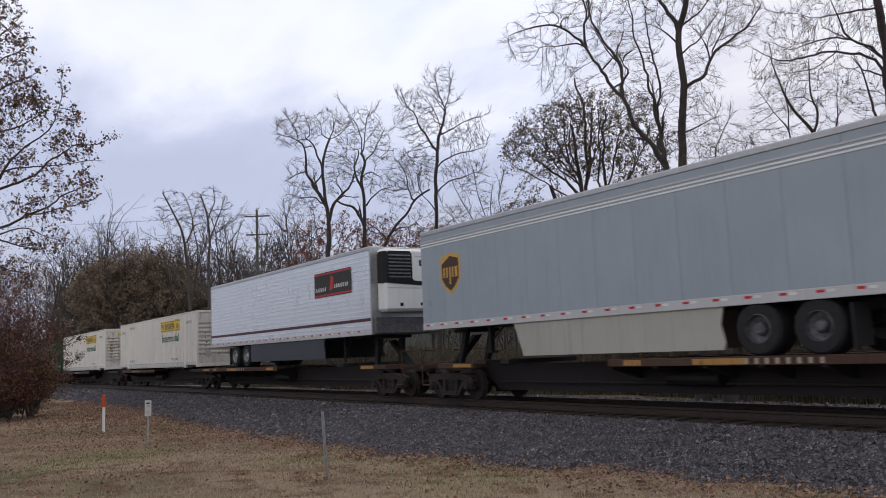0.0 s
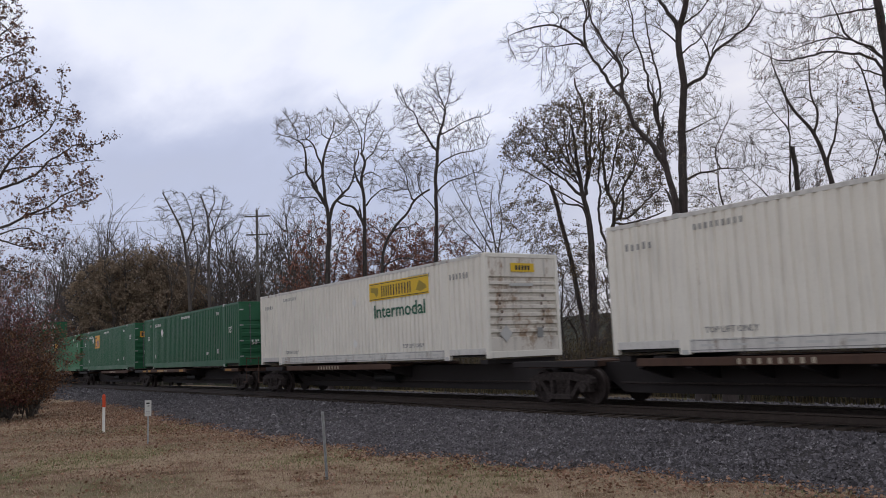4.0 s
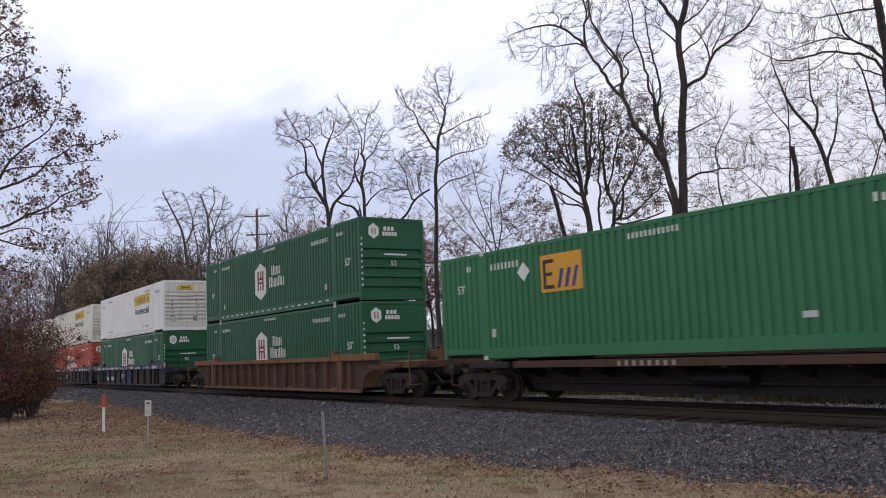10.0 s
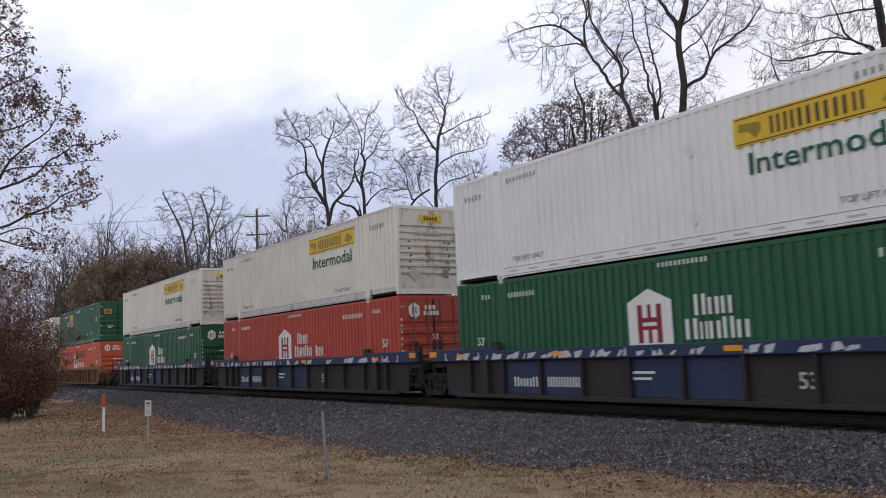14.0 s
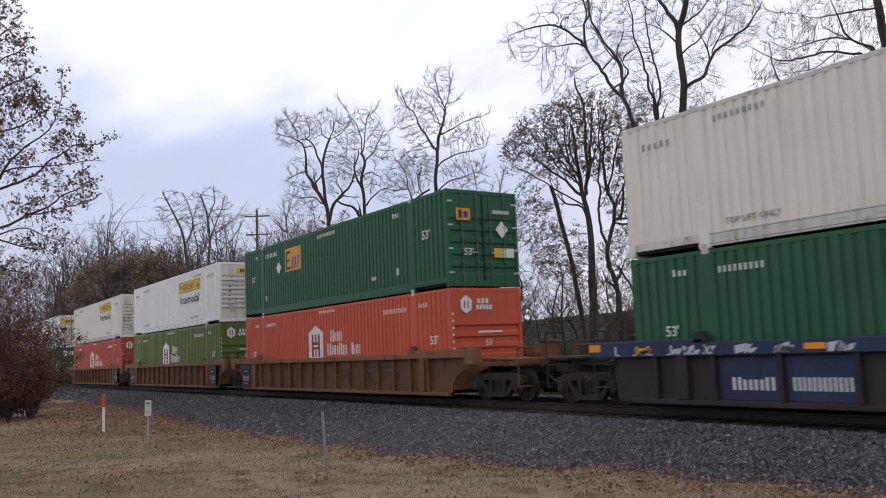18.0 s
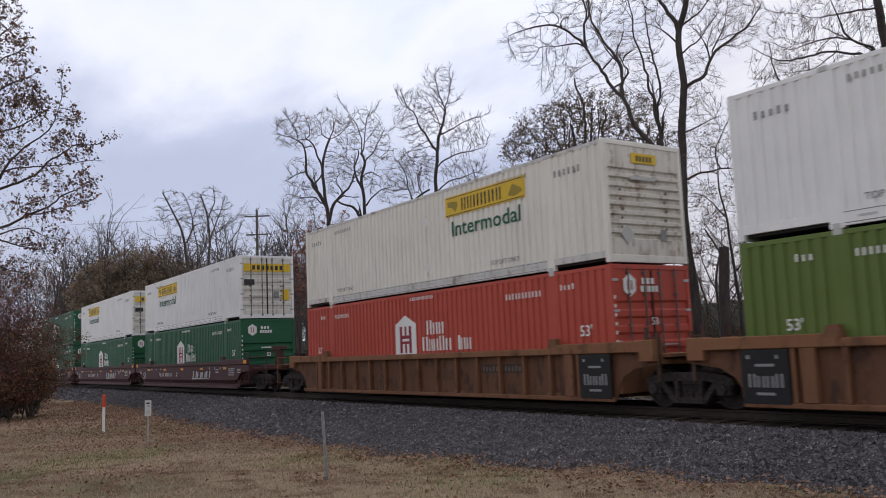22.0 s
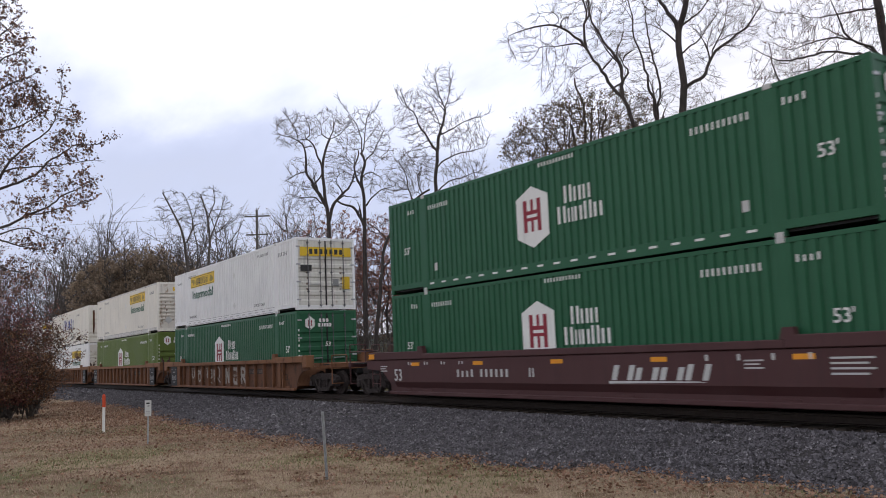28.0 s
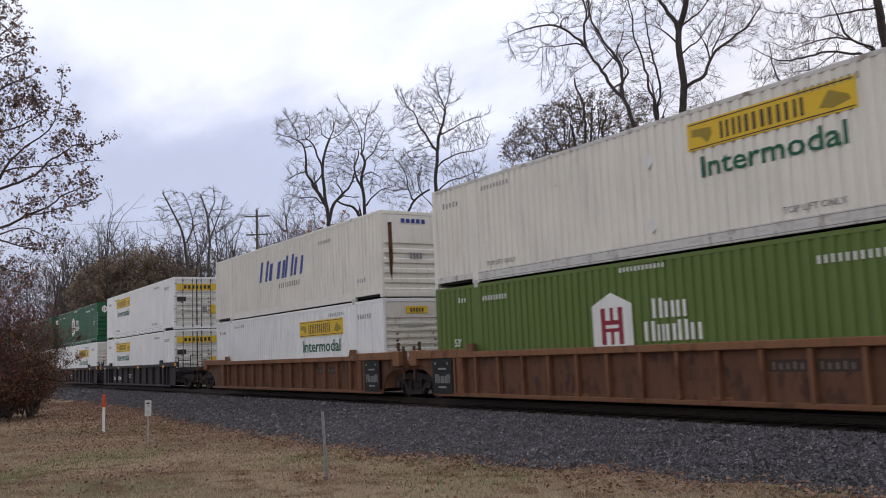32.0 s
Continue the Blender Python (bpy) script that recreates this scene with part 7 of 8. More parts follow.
        if end == "coupled":
            beam = Geo().box(*sorted((far, far - q * 0.16)), -1.35, 1.35, 0.98, 1.14, 0.012)
            for s in (-1, 1):
                top = 1.42 if style in ("brown", "umber") else 1.75
                beam.tube((far - q * 0.05, s * 1.3, 0.4), (far - q * 0.05, s * 1.3, top), 0.022, 6)
                beam.tube((far - q * 0.05, s * 1.3, 0.42), (far - q * 0.05, s * 0.85, 0.42), 0.02, 6)
                beam.tube((far - q * 0.05, s * 0.7, 1.1), (far - q * 0.05, s * 0.7, top), 0.022, 6)
                beam.tube((far - q * 0.05, s * 0.7, top), (far - q * 0.05, s * 1.3, top), 0.02, 6)
                if top > 1.5:
                    beam.tube((far - q * 0.1, s * 1.32, 1.5), (q * 9.0, s * 1.32, 1.5), 0.02, 6)
            part("end_railing", beam, skin, car)
            walk_deck = Geo()
            for k in range(7):
                walk_deck.box(*sorted((far - q * (0.2 + k * 0.1), far - q * (0.26 + k * 0.1))), -1.25, 1.25, 1.08, 1.11)
            part("grating", walk_deck, BLACK, car, "open steel walkway grating")
            part("hand_wheel", Geo().lathe_y(0, 0, [(-0.03, 0.26), (0.03, 0.26), (0.03, 0.22), (-0.03, 0.22)], 18), IRON, car).matrix_basis = pose(q * 9.9, 0.75, 1.55, 90, 0, 90)
            if style == "maroon":
                if q < 0:
                    part("brake_reservoir", Geo().tube((-8.75, -1.0, 1.5), (-8.75, -0.1, 1.5), 0.2, 14).box(-8.88, -8.62, -1.0, -0.85, 1.14, 1.4).box(-8.88, -8.62, -0.3, -0.15, 1.14, 1.4), P_UMBER_PANEL, car, "dark brown brake reservoir")
                part("valve_post", Geo().box(*sorted((q * 9.5, q * 9.68)), -0.3, 0.1, 1.05, 1.95, 0.03).box(*sorted((q * 9.4, q * 9.75)), -0.4, 0.2, 1.78, 1.95, 0.02), P_UMBER_PANEL, car)
            part("brake_stand", Geo().box(*sorted((q * 9.8, q * 10.1)), 0.55, 0.95, 1.05, 1.6, 0.03), skin, car)
            coupler(car, far - q * 0.2, q)
        else:
            if style in ("brown", "blue", "dark"):
                for s in (-1, 1):
                    part("end_post", Geo().box(*sorted((q * 9.0, q * 9.08)), *sorted((s * 1.36, s * 1.3)), 1.0, 1.72).box(*sorted((q * 9.3, q * 9.38)), *sorted((s * 1.36, s * 1.3)), 0.6, 1.6).tube((q * 9.04, s * 1.33, 1.5), (q * 9.34, s * 1.33, 1.5), 0.018, 6).tube((q * 9.04, s * 1.33, 1.25), (q * 9.34, s * 1.33, 1.25), 0.018, 6), P_UMBER_PANEL if style == "brown" else skin, car)
            part("joint_casting", Geo().tube((far, 0, 0.7), (far, 0, 1.05), 0.28, 16), IRON, car)
            part("centre_plate", Geo().box(*sorted((q * 8.8, q * 9.6)), -1.25, 1.25, 1.08, 1.16, 0.01), skin, car)
    bogie(car, -(8.077 + (1.8 if trail == "coupled" else 1.68)))
    if bogie_lead:
        bogie(car, 8.077 + 1.75)
    y = -1.496 if style == "maroon" else -1.446
    marks = Geo()
    if style == "maroon":
        word_bars(marks, 1.7, -1.49, 0.62, 0.32, (0.62, 0.62, 0.6, 0.58), 0.12, 0.35)
        marks.prism([(1.62, 0.54), (4.3, 0.58), (4.1, 0.6), (1.62, 0.6)], "y", -1.496, -1.49)
        part("name_marking", marks, D_PALE, car, "slanting pale name bars")
        marks = Geo()
        word_bars(marks, -4.3, -1.49, 0.68, 0.2, (0.17,) * 4, 0.3)
        word_bars(marks, -3.2, -1.49, 0.68, 0.2, (0.17,) * 6, 0.3)
        word_bars(marks, -1.15, -1.49, 0.68, 0.22, (0.18,), 0.3)
        for k in range(4):
            word_bars(marks, 6.95, -1.49, 1.0 - k * 0.09, 0.035, (0.8 - 0.12 * (k % 2),), 0.2)
            word_bars(marks, -6.9 + k * 0.9, -1.49, 1.03, 0.09, (0.1, 0.1), 0.4)
            word_bars(marks, 4.3 + k * 0.75, -1.49, 1.0, 0.12, (0.14,), 0.4)
        for x0 in (-8.6, 5.2, 8.1):
            for k in range(3):
                word_bars(marks, x0, -1.49, 0.98 - k * 0.07, 0.03, (0.42 - 0.09 * (k % 2),), 0.2)
        part("number_marking", marks, D_PALE, car)
        letters("53", 0.5, D_PALE, car, -7.75, -1.5, 0.56)
    elif style in ("brown", "umber"):
        for x in [q * 7.58 for q, end in ((1, lead), (-1, trail)) if end == "joint"]:
            p = part("number_plate", Geo().box(x - 0.5, x + 0.5, -1.512, -1.5, 0.2, 1.19), BLACK, car, "black panel with pale number bars")
            g = Geo()
            word_bars(g, x - 0.36, -1.512, 0.5, 0.25, (0.15,) * 4, 0.28)
            word_bars(g, x - 0.38, -1.512, 1.02, 0.07, (0.14,), 0.4)
            word_bars(g, x + 0.24, -1.512, 1.02, 0.07, (0.1,), 0.4)
            word_bars(g, x - 0.2, -1.512, 0.88, 0.05, (0.4,), 0.4)
            word_bars(g, x - 0.2, -1.512, 0.36, 0.05, (0.38,), 0.4)
            part("number_marking", g, D_GREY, p)
        g = Geo()
        word_bars(g, 1.15, -1.384, 0.6, 0.32, (0.22, 0.22, 0.22), 0.15)
        for xa, xb in ((3.1, 3.96), (4.06, 4.86)):
            p = part("stencil_plate", Geo().box(xa, xb, -1.386, -1.38, 0.78, 1.0), paint("dark_stencil_plate", (0.05, 0.033, 0.026), 0.7, 0.6), car, "dark painted-out patch")
            d = Geo()
            word_bars(d, xa + 0.07, -1.386, 0.82, 0.14, (0.1,) * 5, 0.45, thick=0.003)
            part("number_marking", d, paint("dim_stencil", (0.16, 0.12, 0.1), 0.7, 0.5), p)
        if lead == "coupled":
            letters("53", 0.36, paint("dark_stencil", (0.035, 0.026, 0.022), 0.7, 0.5), car, 6.95, -1.384, 0.52)
        part("faded_marking", g, paint("faded_brown_mark", (0.11, 0.05, 0.03), 0.7, 0.4), car)
    else:
        g = Geo()
        word_bars(g, -5.55, -1.388, 0.44, 0.24, (0.18,) * 4, 0.35)
        word_bars(g, -4.25, -1.388, 0.44, 0.24, (0.14,) * 6, 0.4)
        letters("53", 0.42, D_PALE, car, 2.55, -1.39, 0.48)
        word_bars(g, -1.5, -1.384, 0.75, 0.05, (0.7,), 0.35)
        word_bars(g, -1.5, -1.384, 0.62, 0.05, (0.6,), 0.35)
        part("number_marking", g, D_WHITE, car)
        for x in (-7.9, -3.9, 1.1, 6.6):
            part("reflector", Geo().box(x, x + 0.42, -1.526, -1.52, 1.18, 1.29), D_AMBER, car)
        if style == "blue":
            part("blue_panel", Geo().box(-1.42, -0.06, -1.388, -1.384, 0.26, 1.05), P_BLUE, car, "clean blue panel between two ribs")
            for xa, xb in ((0.06, 1.42), (-5.86, -4.5), (-4.38, -3.02)):
                part("blue_panel", Geo().box(xa, xb, -1.388, -1.384, 0.26, 1.05), P_BLUE, car)
            frames = Geo()
            for x in (-8.5, -7.55, 6.65, 7.6):
                for dx in (0.0, 0.62):
                    frames.box(x + dx, x + dx + 0.05, -1.526, -1.52, 1.13, 1.33)
                frames.box(x, x + 0.14, -1.526, -1.52, 1.13, 1.16).box(x + 0.53, x + 0.67, -1.526, -1.52, 1.13, 1.16)
            part("panel_mark", frames, D_PALE, car)
            rng = random.Random(int(lead == "joint") * 3 + int(trail == "joint") * 5)
            g = Geo()
            for k in range(60):
                x = rng.uniform(-8, 7.5)
                w, h = rng.uniform(0.05, 0.24), rng.uniform(0.1, 0.2)
                g.prism([(x, 1.13), (x + w, 1.13 + rng.uniform(0, 0.05)), (x + w + rng.uniform(-0.1, 0.15), 1.13 + h), (x + rng.uniform(0, 0.1), 1.13 + h * 0.8)], "y", -1.526, -1.52)
            part("graffiti", g, paint("grey_white_spray", (0.5, 0.52, 0.55), 0.6, 0.5), car, "pale spray-painted scrawl")
    return car


def spray_letters(car):
    """Large pale looping spray-paint strokes along the sill."""
    rng = random.Random(9)
    g = Geo()

    def arc(x, z, rx, rz, start, sweep, wide=0.045):
        """A sprayed bow round (x, z), from start through sweep degrees."""
        n = max(3, int(abs(sweep) / 20))
        for k in range(n):
            p, q = (math.radians(start + sweep * (k + e) / n) for e in (0, 1.04))
            w = wide * rng.uniform(0.85, 1.15)
            g.prism([(x + (rx + e * w) * math.cos(v), z + (rz + e * w) * math.sin(v)) for v, e in ((p, -1), (q, -1), (q, 1), (p, 1))], "y", -1.389, -1.384)

    def dash(x0, z0, x1, z1, wide=0.045):
        d = math.hypot(x1 - x0, z1 - z0)
        u, v = -(z1 - z0) / d * wide, (x1 - x0) / d * wide
        g.prism([(x0 - u, z0 - v), (x1 - u, z1 - v), (x1 + u, z1 + v), (x0 + u, z0 + v)], "y", -1.389, -1.384)

    for x in (-4.9, -2.55):
        dash(x + 0.03, 1.1, x + 0.13, 0.72)
        arc(x + 0.22, 0.78, 0.19, 0.17, 175, 190)
        dash(x + 0.41, 0.78, x + 0.36, 1.1)
        arc(x + 0.62, 0.8, 0.15, 0.2, 20, 325)
        dash(x + 0.47, 0.82, x + 0.76, 0.8, 0.02)
        dash(x + 0.78, 1.02, x + 0.8, 0.62)
        dash(x + 0.46, 0.42, x + 0.8, 0.36, 0.03)
        arc(x + 1.27, 0.64, 0.2, 0.2, 30, 330)
        dash(x + 1.06, 0.66, x + 1.04, 0.98)
        dash(x + 1.04, 0.97, x + 1.4, 0.88)
        arc(x + 1.66, 0.84, 0.23, 0.27, -60, 330)
        dash(x + 1.5, 0.64, x + 1.95, 0.4)
    for strokes in (((0.2, 0.35, 0.22, 1.05), (0.22, 1.05, 0.6, 0.4), (0.62, 0.38, 0.62, 1.08)),
                    ((1.2, 1.02, 1.62, 1.0), (1.64, 1.02, 1.66, 0.36), (1.64, 0.74, 1.22, 0.7), (1.22, 0.7, 1.24, 0.4), (1.22, 0.4, 1.66, 0.38)),
                    ((2.2, 0.36, 2.18, 1.06), (2.18, 1.05, 2.6, 0.98), (2.6, 1.0, 2.58, 0.74), (2.6, 0.74, 2.2, 0.7), (2.34, 0.72, 2.75, 0.36))):
        for line in strokes:
            dash(*line, 0.075)
    part("graffiti", g, paint("white_spray", (0.34, 0.31, 0.28), 0.7, 0.9, 0.5, rustcol=(0.12, 0.06, 0.04)), car, "large pale looping spray-painted strokes")


def spine_unit(length, deck, lead, trail, bogie_lead, label, yellow):
    """A spine-car unit: centre beam between bogies at x = +-length / 2, with a wheel deck from deck[0] to deck[1]."""
    car = thing("spine_car", label, "railcar", "cars of the train")
    h = length / 2
    part("centre_sill", Geo().prism([(-h + 1.5, 0.27), (h - 1.5, 0.27), (h - 0.6, 0.8), (h - 0.6, 0.98), (-h + 0.6, 0.98), (-h + 0.6, 0.8)], "y", -0.36, 0.36), P_SPINE, car)
    for q in (-1, 1):
        part("end_sill", Geo().box(*sorted((q * (h - 1.2), q * (h + (1.3 if (lead if q > 0 else trail) == "coupled" else 0.4)))), -0.3, 0.3, 0.78, 0.98, 0.02), P_SPINE, car)
        part("cross_bearer", Geo().box(*sorted((q * (h - 0.9), q * (h - 0.35))), -1.3, 1.3, 0.88, 1.03, 0.012), P_DECK, car)
        for s in (-1, 1):
            part("side_step", Geo().box(*sorted((q * (h - 1.5), q * (h + 0.25))), *sorted((s * 1.32, s * 1.2)), 0.9, 1.05, 0.012), P_DECK if yellow else P_SPINE, car)
            if yellow:
                part("edge_mark", Geo().box(*sorted((q * (h - 1.4), q * (h - 0.55))), *sorted((s * 1.325, s * 1.32)), 0.93, 1.02), D_WORN, car, "chipped yellow edge paint")
        end = lead if q > 0 else trail
        if end == "coupled":
            coupler(car, q * (h + 1.1), q)
            r = Geo()
            for s in (-1, 1):
                r.tube((q * (h + 1.2), s * 1.25, 0.4), (q * (h + 1.2), s * 1.25, 1.5), 0.02, 6)
                r.tube((q * (h + 1.2), s * 1.25, 0.42), (q * (h + 0.8), s * 1.25, 0.42), 0.02, 6)
                r.tube((q * (h + 1.2), s * 0.7, 1.45), (q * (h + 1.2), s * 1.25, 1.45), 0.02, 6)
            r.box(*sorted((q * (h + 1.1), q * (h + 1.28))), -1.28, 1.28, 0.9, 1.0)
            part("end_railing", r, P_DECK, car)
    a, b = deck
    for s in (-1, 1):
        part("wheel_deck", Geo().box(a, b, *sorted((s * 1.32, s * 0.5)), 0.98, 1.045, 0.008), P_DECK, car)
        part("deck_edge", Geo().box(a, b, *sorted((s * 1.335, s * 1.29)), 0.9, 1.07, 0.01), P_DECK, car, "rusty deck edge with worn yellow paint")
        for k in range(int((b - a) / 1.3) + 1):
            part("outrigger", Geo().prism([(s * 0.36, 0.6), (s * 1.29, 0.86), (s * 1.29, 0.97), (s * 0.36, 0.97)], "x", a + k * 1.3, a + k * 1.3 + 0.12), P_SPINE, car)
        if yellow:
            for x, w in ((a + 0.5, 0.5), (a + 2.4, 1.3), (b - 1.1, 0.7)):
                part("edge_mark", Geo().box(x, x + w, *sorted((s * 1.34, s * 1.335)), 0.92, 1.04), D_WORN, car)
    g = Geo()
    word_bars(g, (a + b) / 2 - 1.2, -1.335, 0.925, 0.11, (0.16,) * 8, 0.4)
    part("number_marking", g, paint("pale_deck_stencil", (0.36, 0.31, 0.24), 0.7, 0.6), car)
    tank = Geo().tube((-1.0, -0.55, 0.62), (0.4, -0.55, 0.62), 0.17, 12)
    part("air_tank", tank, BLACK, car)
    part("brake_rod", Geo().tube((-h + 1.5, -0.48, 0.5), (h - 1.5, -0.48, 0.5), 0.025, 6), IRON, car)
    for x in (-POST40, POST40, -HX + 1.0):
        part("pedestal", Geo().box(x - 0.18, x + 0.18, -1.2, 1.2, 1.0, 1.118, 0.01), P_SPINE, car, "container pedestal")
    bogie(car, -h)
    if bogie_lead:
        bogie(car, h)
    return car


def hitch(x, way):
    """Stand that holds a trailer's kingpin, on the spine."""
    g = Geo().prism([(x - 0.3, 0.98), (x - 0.15, 0.98), (x + way * 0.12 + 0.1, 1.95), (x + way * 0.12 - 0.1, 1.95)], "y", -0.55, -0.4)
    g.prism([(x - 0.3, 0.98), (x - 0.15, 0.98), (x + way * 0.12 + 0.1, 1.95), (x + way * 0.12 - 0.1, 1.95)], "y", 0.4, 0.55)
    g.prism([(x - way * 1.3, 0.98), (x - way * 1.1, 0.98), (x + way * 0.1, 1.85), (x - way * 0.1, 1.85)], "y", -0.12, 0.12)
    g.box(x - 0.35, x + 0.35, -0.6, 0.6, 1.93, 2.03, 0.02)
    return g


def trailer_wheel(car, x, s, rim_mat, z=1.57):
    t = Geo().lathe_y(x, z, [(s * 0.72, 0.30), (s * 0.72, 0.46), (s * 0.76, 0.505), (s * 0.95, 0.51), (s * 0.985, 0.505), (s * 1.22, 0.505), (s * 1.27, 0.46), (s * 1.27, 0.29), (s * 1.1, 0.28)], 28, False)
    tyre = part("tyre", t, RUBBER, car)
    rim = Geo().lathe_y(x, z, [(s * 0.80, 0.28), (s * 1.25, 0.295), (s * 1.275, 0.27), (s * 1.16, 0.25), (s * 1.12, 0.13), (s * 1.2, 0.12), (s * 1.24, 0.08)], 24)
    for k in range(8):
        a = k * math.pi / 4
        rim.tube((x + 0.19 * math.cos(a), s * 1.13, z + 0.19 * math.sin(a)), (x + 0.19 * math.cos(a), s * 1.17, z + 0.19 * math.sin(a)), 0.016, 6)
    part("rim", rim, rim_mat, tyre, "steel wheel rim" if rim_mat is RIM else "bright polished wheel rim")


def trailer_common(name, label, skin, wheels, z0=2.04, z1=5.0):
    t = thing(name, label, "semi-trailer", "trailers on the train")
    part("floor", Geo().box(-HX + 0.05, HX - 0.05, -1.24, 1.24, z0 + 0.02, z0 + 0.14), BLACK, t)
    part("roof", Geo().box(-HX + 0.03, HX - 0.03, -1.27, 1.27, z1 - 0.05, z1, 0.012), ALU, t)
    for s in (-1, 1):
        part("bottom_rail", Geo().box(-HX, HX, *sorted((s * 1.305, s * 1.24)), z0, z0 + 0.2, 0.008), P_SILVER, t)
        part("top_rail", Geo().box(-HX, HX, *sorted((s * 1.305, s * 1.24)), z1 - 0.14, z1 - 0.02, 0.01), ALU, t)
        g, w = Geo(), Geo()
        x = -HX + 0.2
        while x < HX - 0.4:
            g.box(x, x + 0.16, *sorted((s * 1.309, s * 1.305)), z0 + 0.11, z0 + 0.16)
            w.box(x + 0.2, x + 0.36, *sorted((s * 1.309, s * 1.305)), z0 + 0.11, z0 + 0.16)
            x += 0.75
        part("reflector_strip", g, D_RED, t, "red reflective dashes")
        part("reflector_strip", w, D_WHITE, t)
        for x in wheels:
            trailer_wheel(t, x, s, RIM if skin is P_GREYTRAILER else BRIGHT_RIM)
    for x in wheels:
        part("axle", Geo().tube((x, -0.8, 1.57), (x, 0.8, 1.57), 0.065, 10).box(x - 0.12, x + 0.12, -0.55, -0.4, 1.6, 1.95).box(x - 0.12, x + 0.12, 0.4, 0.55, 1.6, 1.95), BLACK, t)
    part("slider_frame", Geo().box(min(wheels) - 0.9, max(wheels) + 0.9, -0.6, -0.48, 1.82, 2.02).box(min(wheels) - 0.9, max(wheels) + 0.9, 0.48, 0.6, 1.82, 2.02), BLACK, t)
    return t


def landing_gear(t, x):
    for s in (-1, 1):
        part("landing_leg", Geo().box(x - 0.07, x + 0.07, s * 0.72 - 0.07, s * 0.72 + 0.07, 1.35, 2.05, 0.01).box(x - 0.16, x + 0.16, s * 0.72 - 0.13, s * 0.72 + 0.13, 1.3, 1.36, 0.01).tube((x, s * 0.72, 1.6), (x + 0.6, s * 0.72, 2.02), 0.025, 6), BLACK, t)


def skirt(t, x0, x1, z0, mat, slope=0.0):
    for s in (-1, 1):
        part("side_skirt", Geo().prism([(x0 + slope, z0), (x1, z0), (x1 + 0.05, z0 + 0.15), (x1 - 0.05, z0 + 0.5), (x1 + 0.05, 2.05), (x0, 2.05)], "y", *sorted((s * 1.26, s * 1.22))), mat, t, "flat aerodynamic side skirt")


def grey_trailer():
    """Blue-grey parcel trailer, its wheels towards the train's head."""
    t = trailer_common("semi_trailer", "blue-grey box trailer with a brown and gold shield", P_GREYTRAILER, (HX - 3.25, HX - 4.5))
    for s in (-1, 1):
        n = 13
        for k in range(n):
            a, b = -HX + k * LEN / n, -HX + (k + 1) * LEN / n
            part("side_panel", Geo().box(a + 0.003, b - 0.003, *sorted((s * 1.29, s * 1.25)), 2.24, 4.86, 0.004), P_GREYTRAILER, t)
        for z in (4.52, 4.60, 4.68):
            part("trim", Geo().box(-HX, HX, *sorted((s * 1.30, s * 1.289)), z - 0.018, z + 0.018), P_WHITE if z < 4.65 else P_SILVER, t)
    part("nose", Geo().box(-HX - 0.03, -HX + 0.05, -1.27, 1.27, 2.06, 4.98, 0.02), P_GREYTRAILER, t)
    part("rear_frame", Geo().box(HX - 0.06, HX + 0.02, -1.3, 1.3, 2.04, 4.98, 0.015), ALU, t)
    x = -HX + 1.55
    y = -1.292
    p = part("mark", Geo().prism([(x - 0.5, 4.1), (x, 4.22), (x + 0.5, 4.1), (x + 0.5, 3.45), (x + 0.3, 3.2), (x, 3.02), (x - 0.3, 3.2), (x - 0.5, 3.45)], "y", y - 0.005, y), D_GOLD, t, "gold-edged brown shield mark")
    part("mark_field", Geo().prism([(x - 0.42, 3.9), (x, 4.12), (x + 0.42, 4.02), (x + 0.42, 3.47), (x + 0.25, 3.27), (x, 3.11), (x - 0.25, 3.27), (x - 0.42, 3.47)], "y", y - 0.009, y - 0.005), D_BROWN, p)
    g = Geo().box(x - 0.34, x - 0.27, y - 0.013, y - 0.009, 3.5, 3.8).box(x - 0.19, x - 0.12, y - 0.013, y - 0.009, 3.5, 3.8)
    g.box(x - 0.04, x + 0.03, y - 0.013, y - 0.009, 3.3, 3.8).box(x + 0.1, x + 0.17, y - 0.013, y - 0.009, 3.5, 3.8).box(x + 0.25, x + 0.36, y - 0.013, y - 0.009, 3.5, 3.8)
    part("mark_inlay", g, D_GOLD, p)
    letters("53", 0.2, D_GREY, t, -HX + 0.35, y - 0.003, 2.75)
    skirt(t, -HX + 4.3, HX - 5.3, 1.2, P_SKIRT, 0.35)
    landing_gear(t, -HX + 2.6)
    for s in (-1, 1):
        part("mud_flap", Geo().box(HX - 2.62, HX - 2.58, *sorted((s * 0.72, s * 1.28)), 1.2, 1.95), RUBBER, t)
    return t


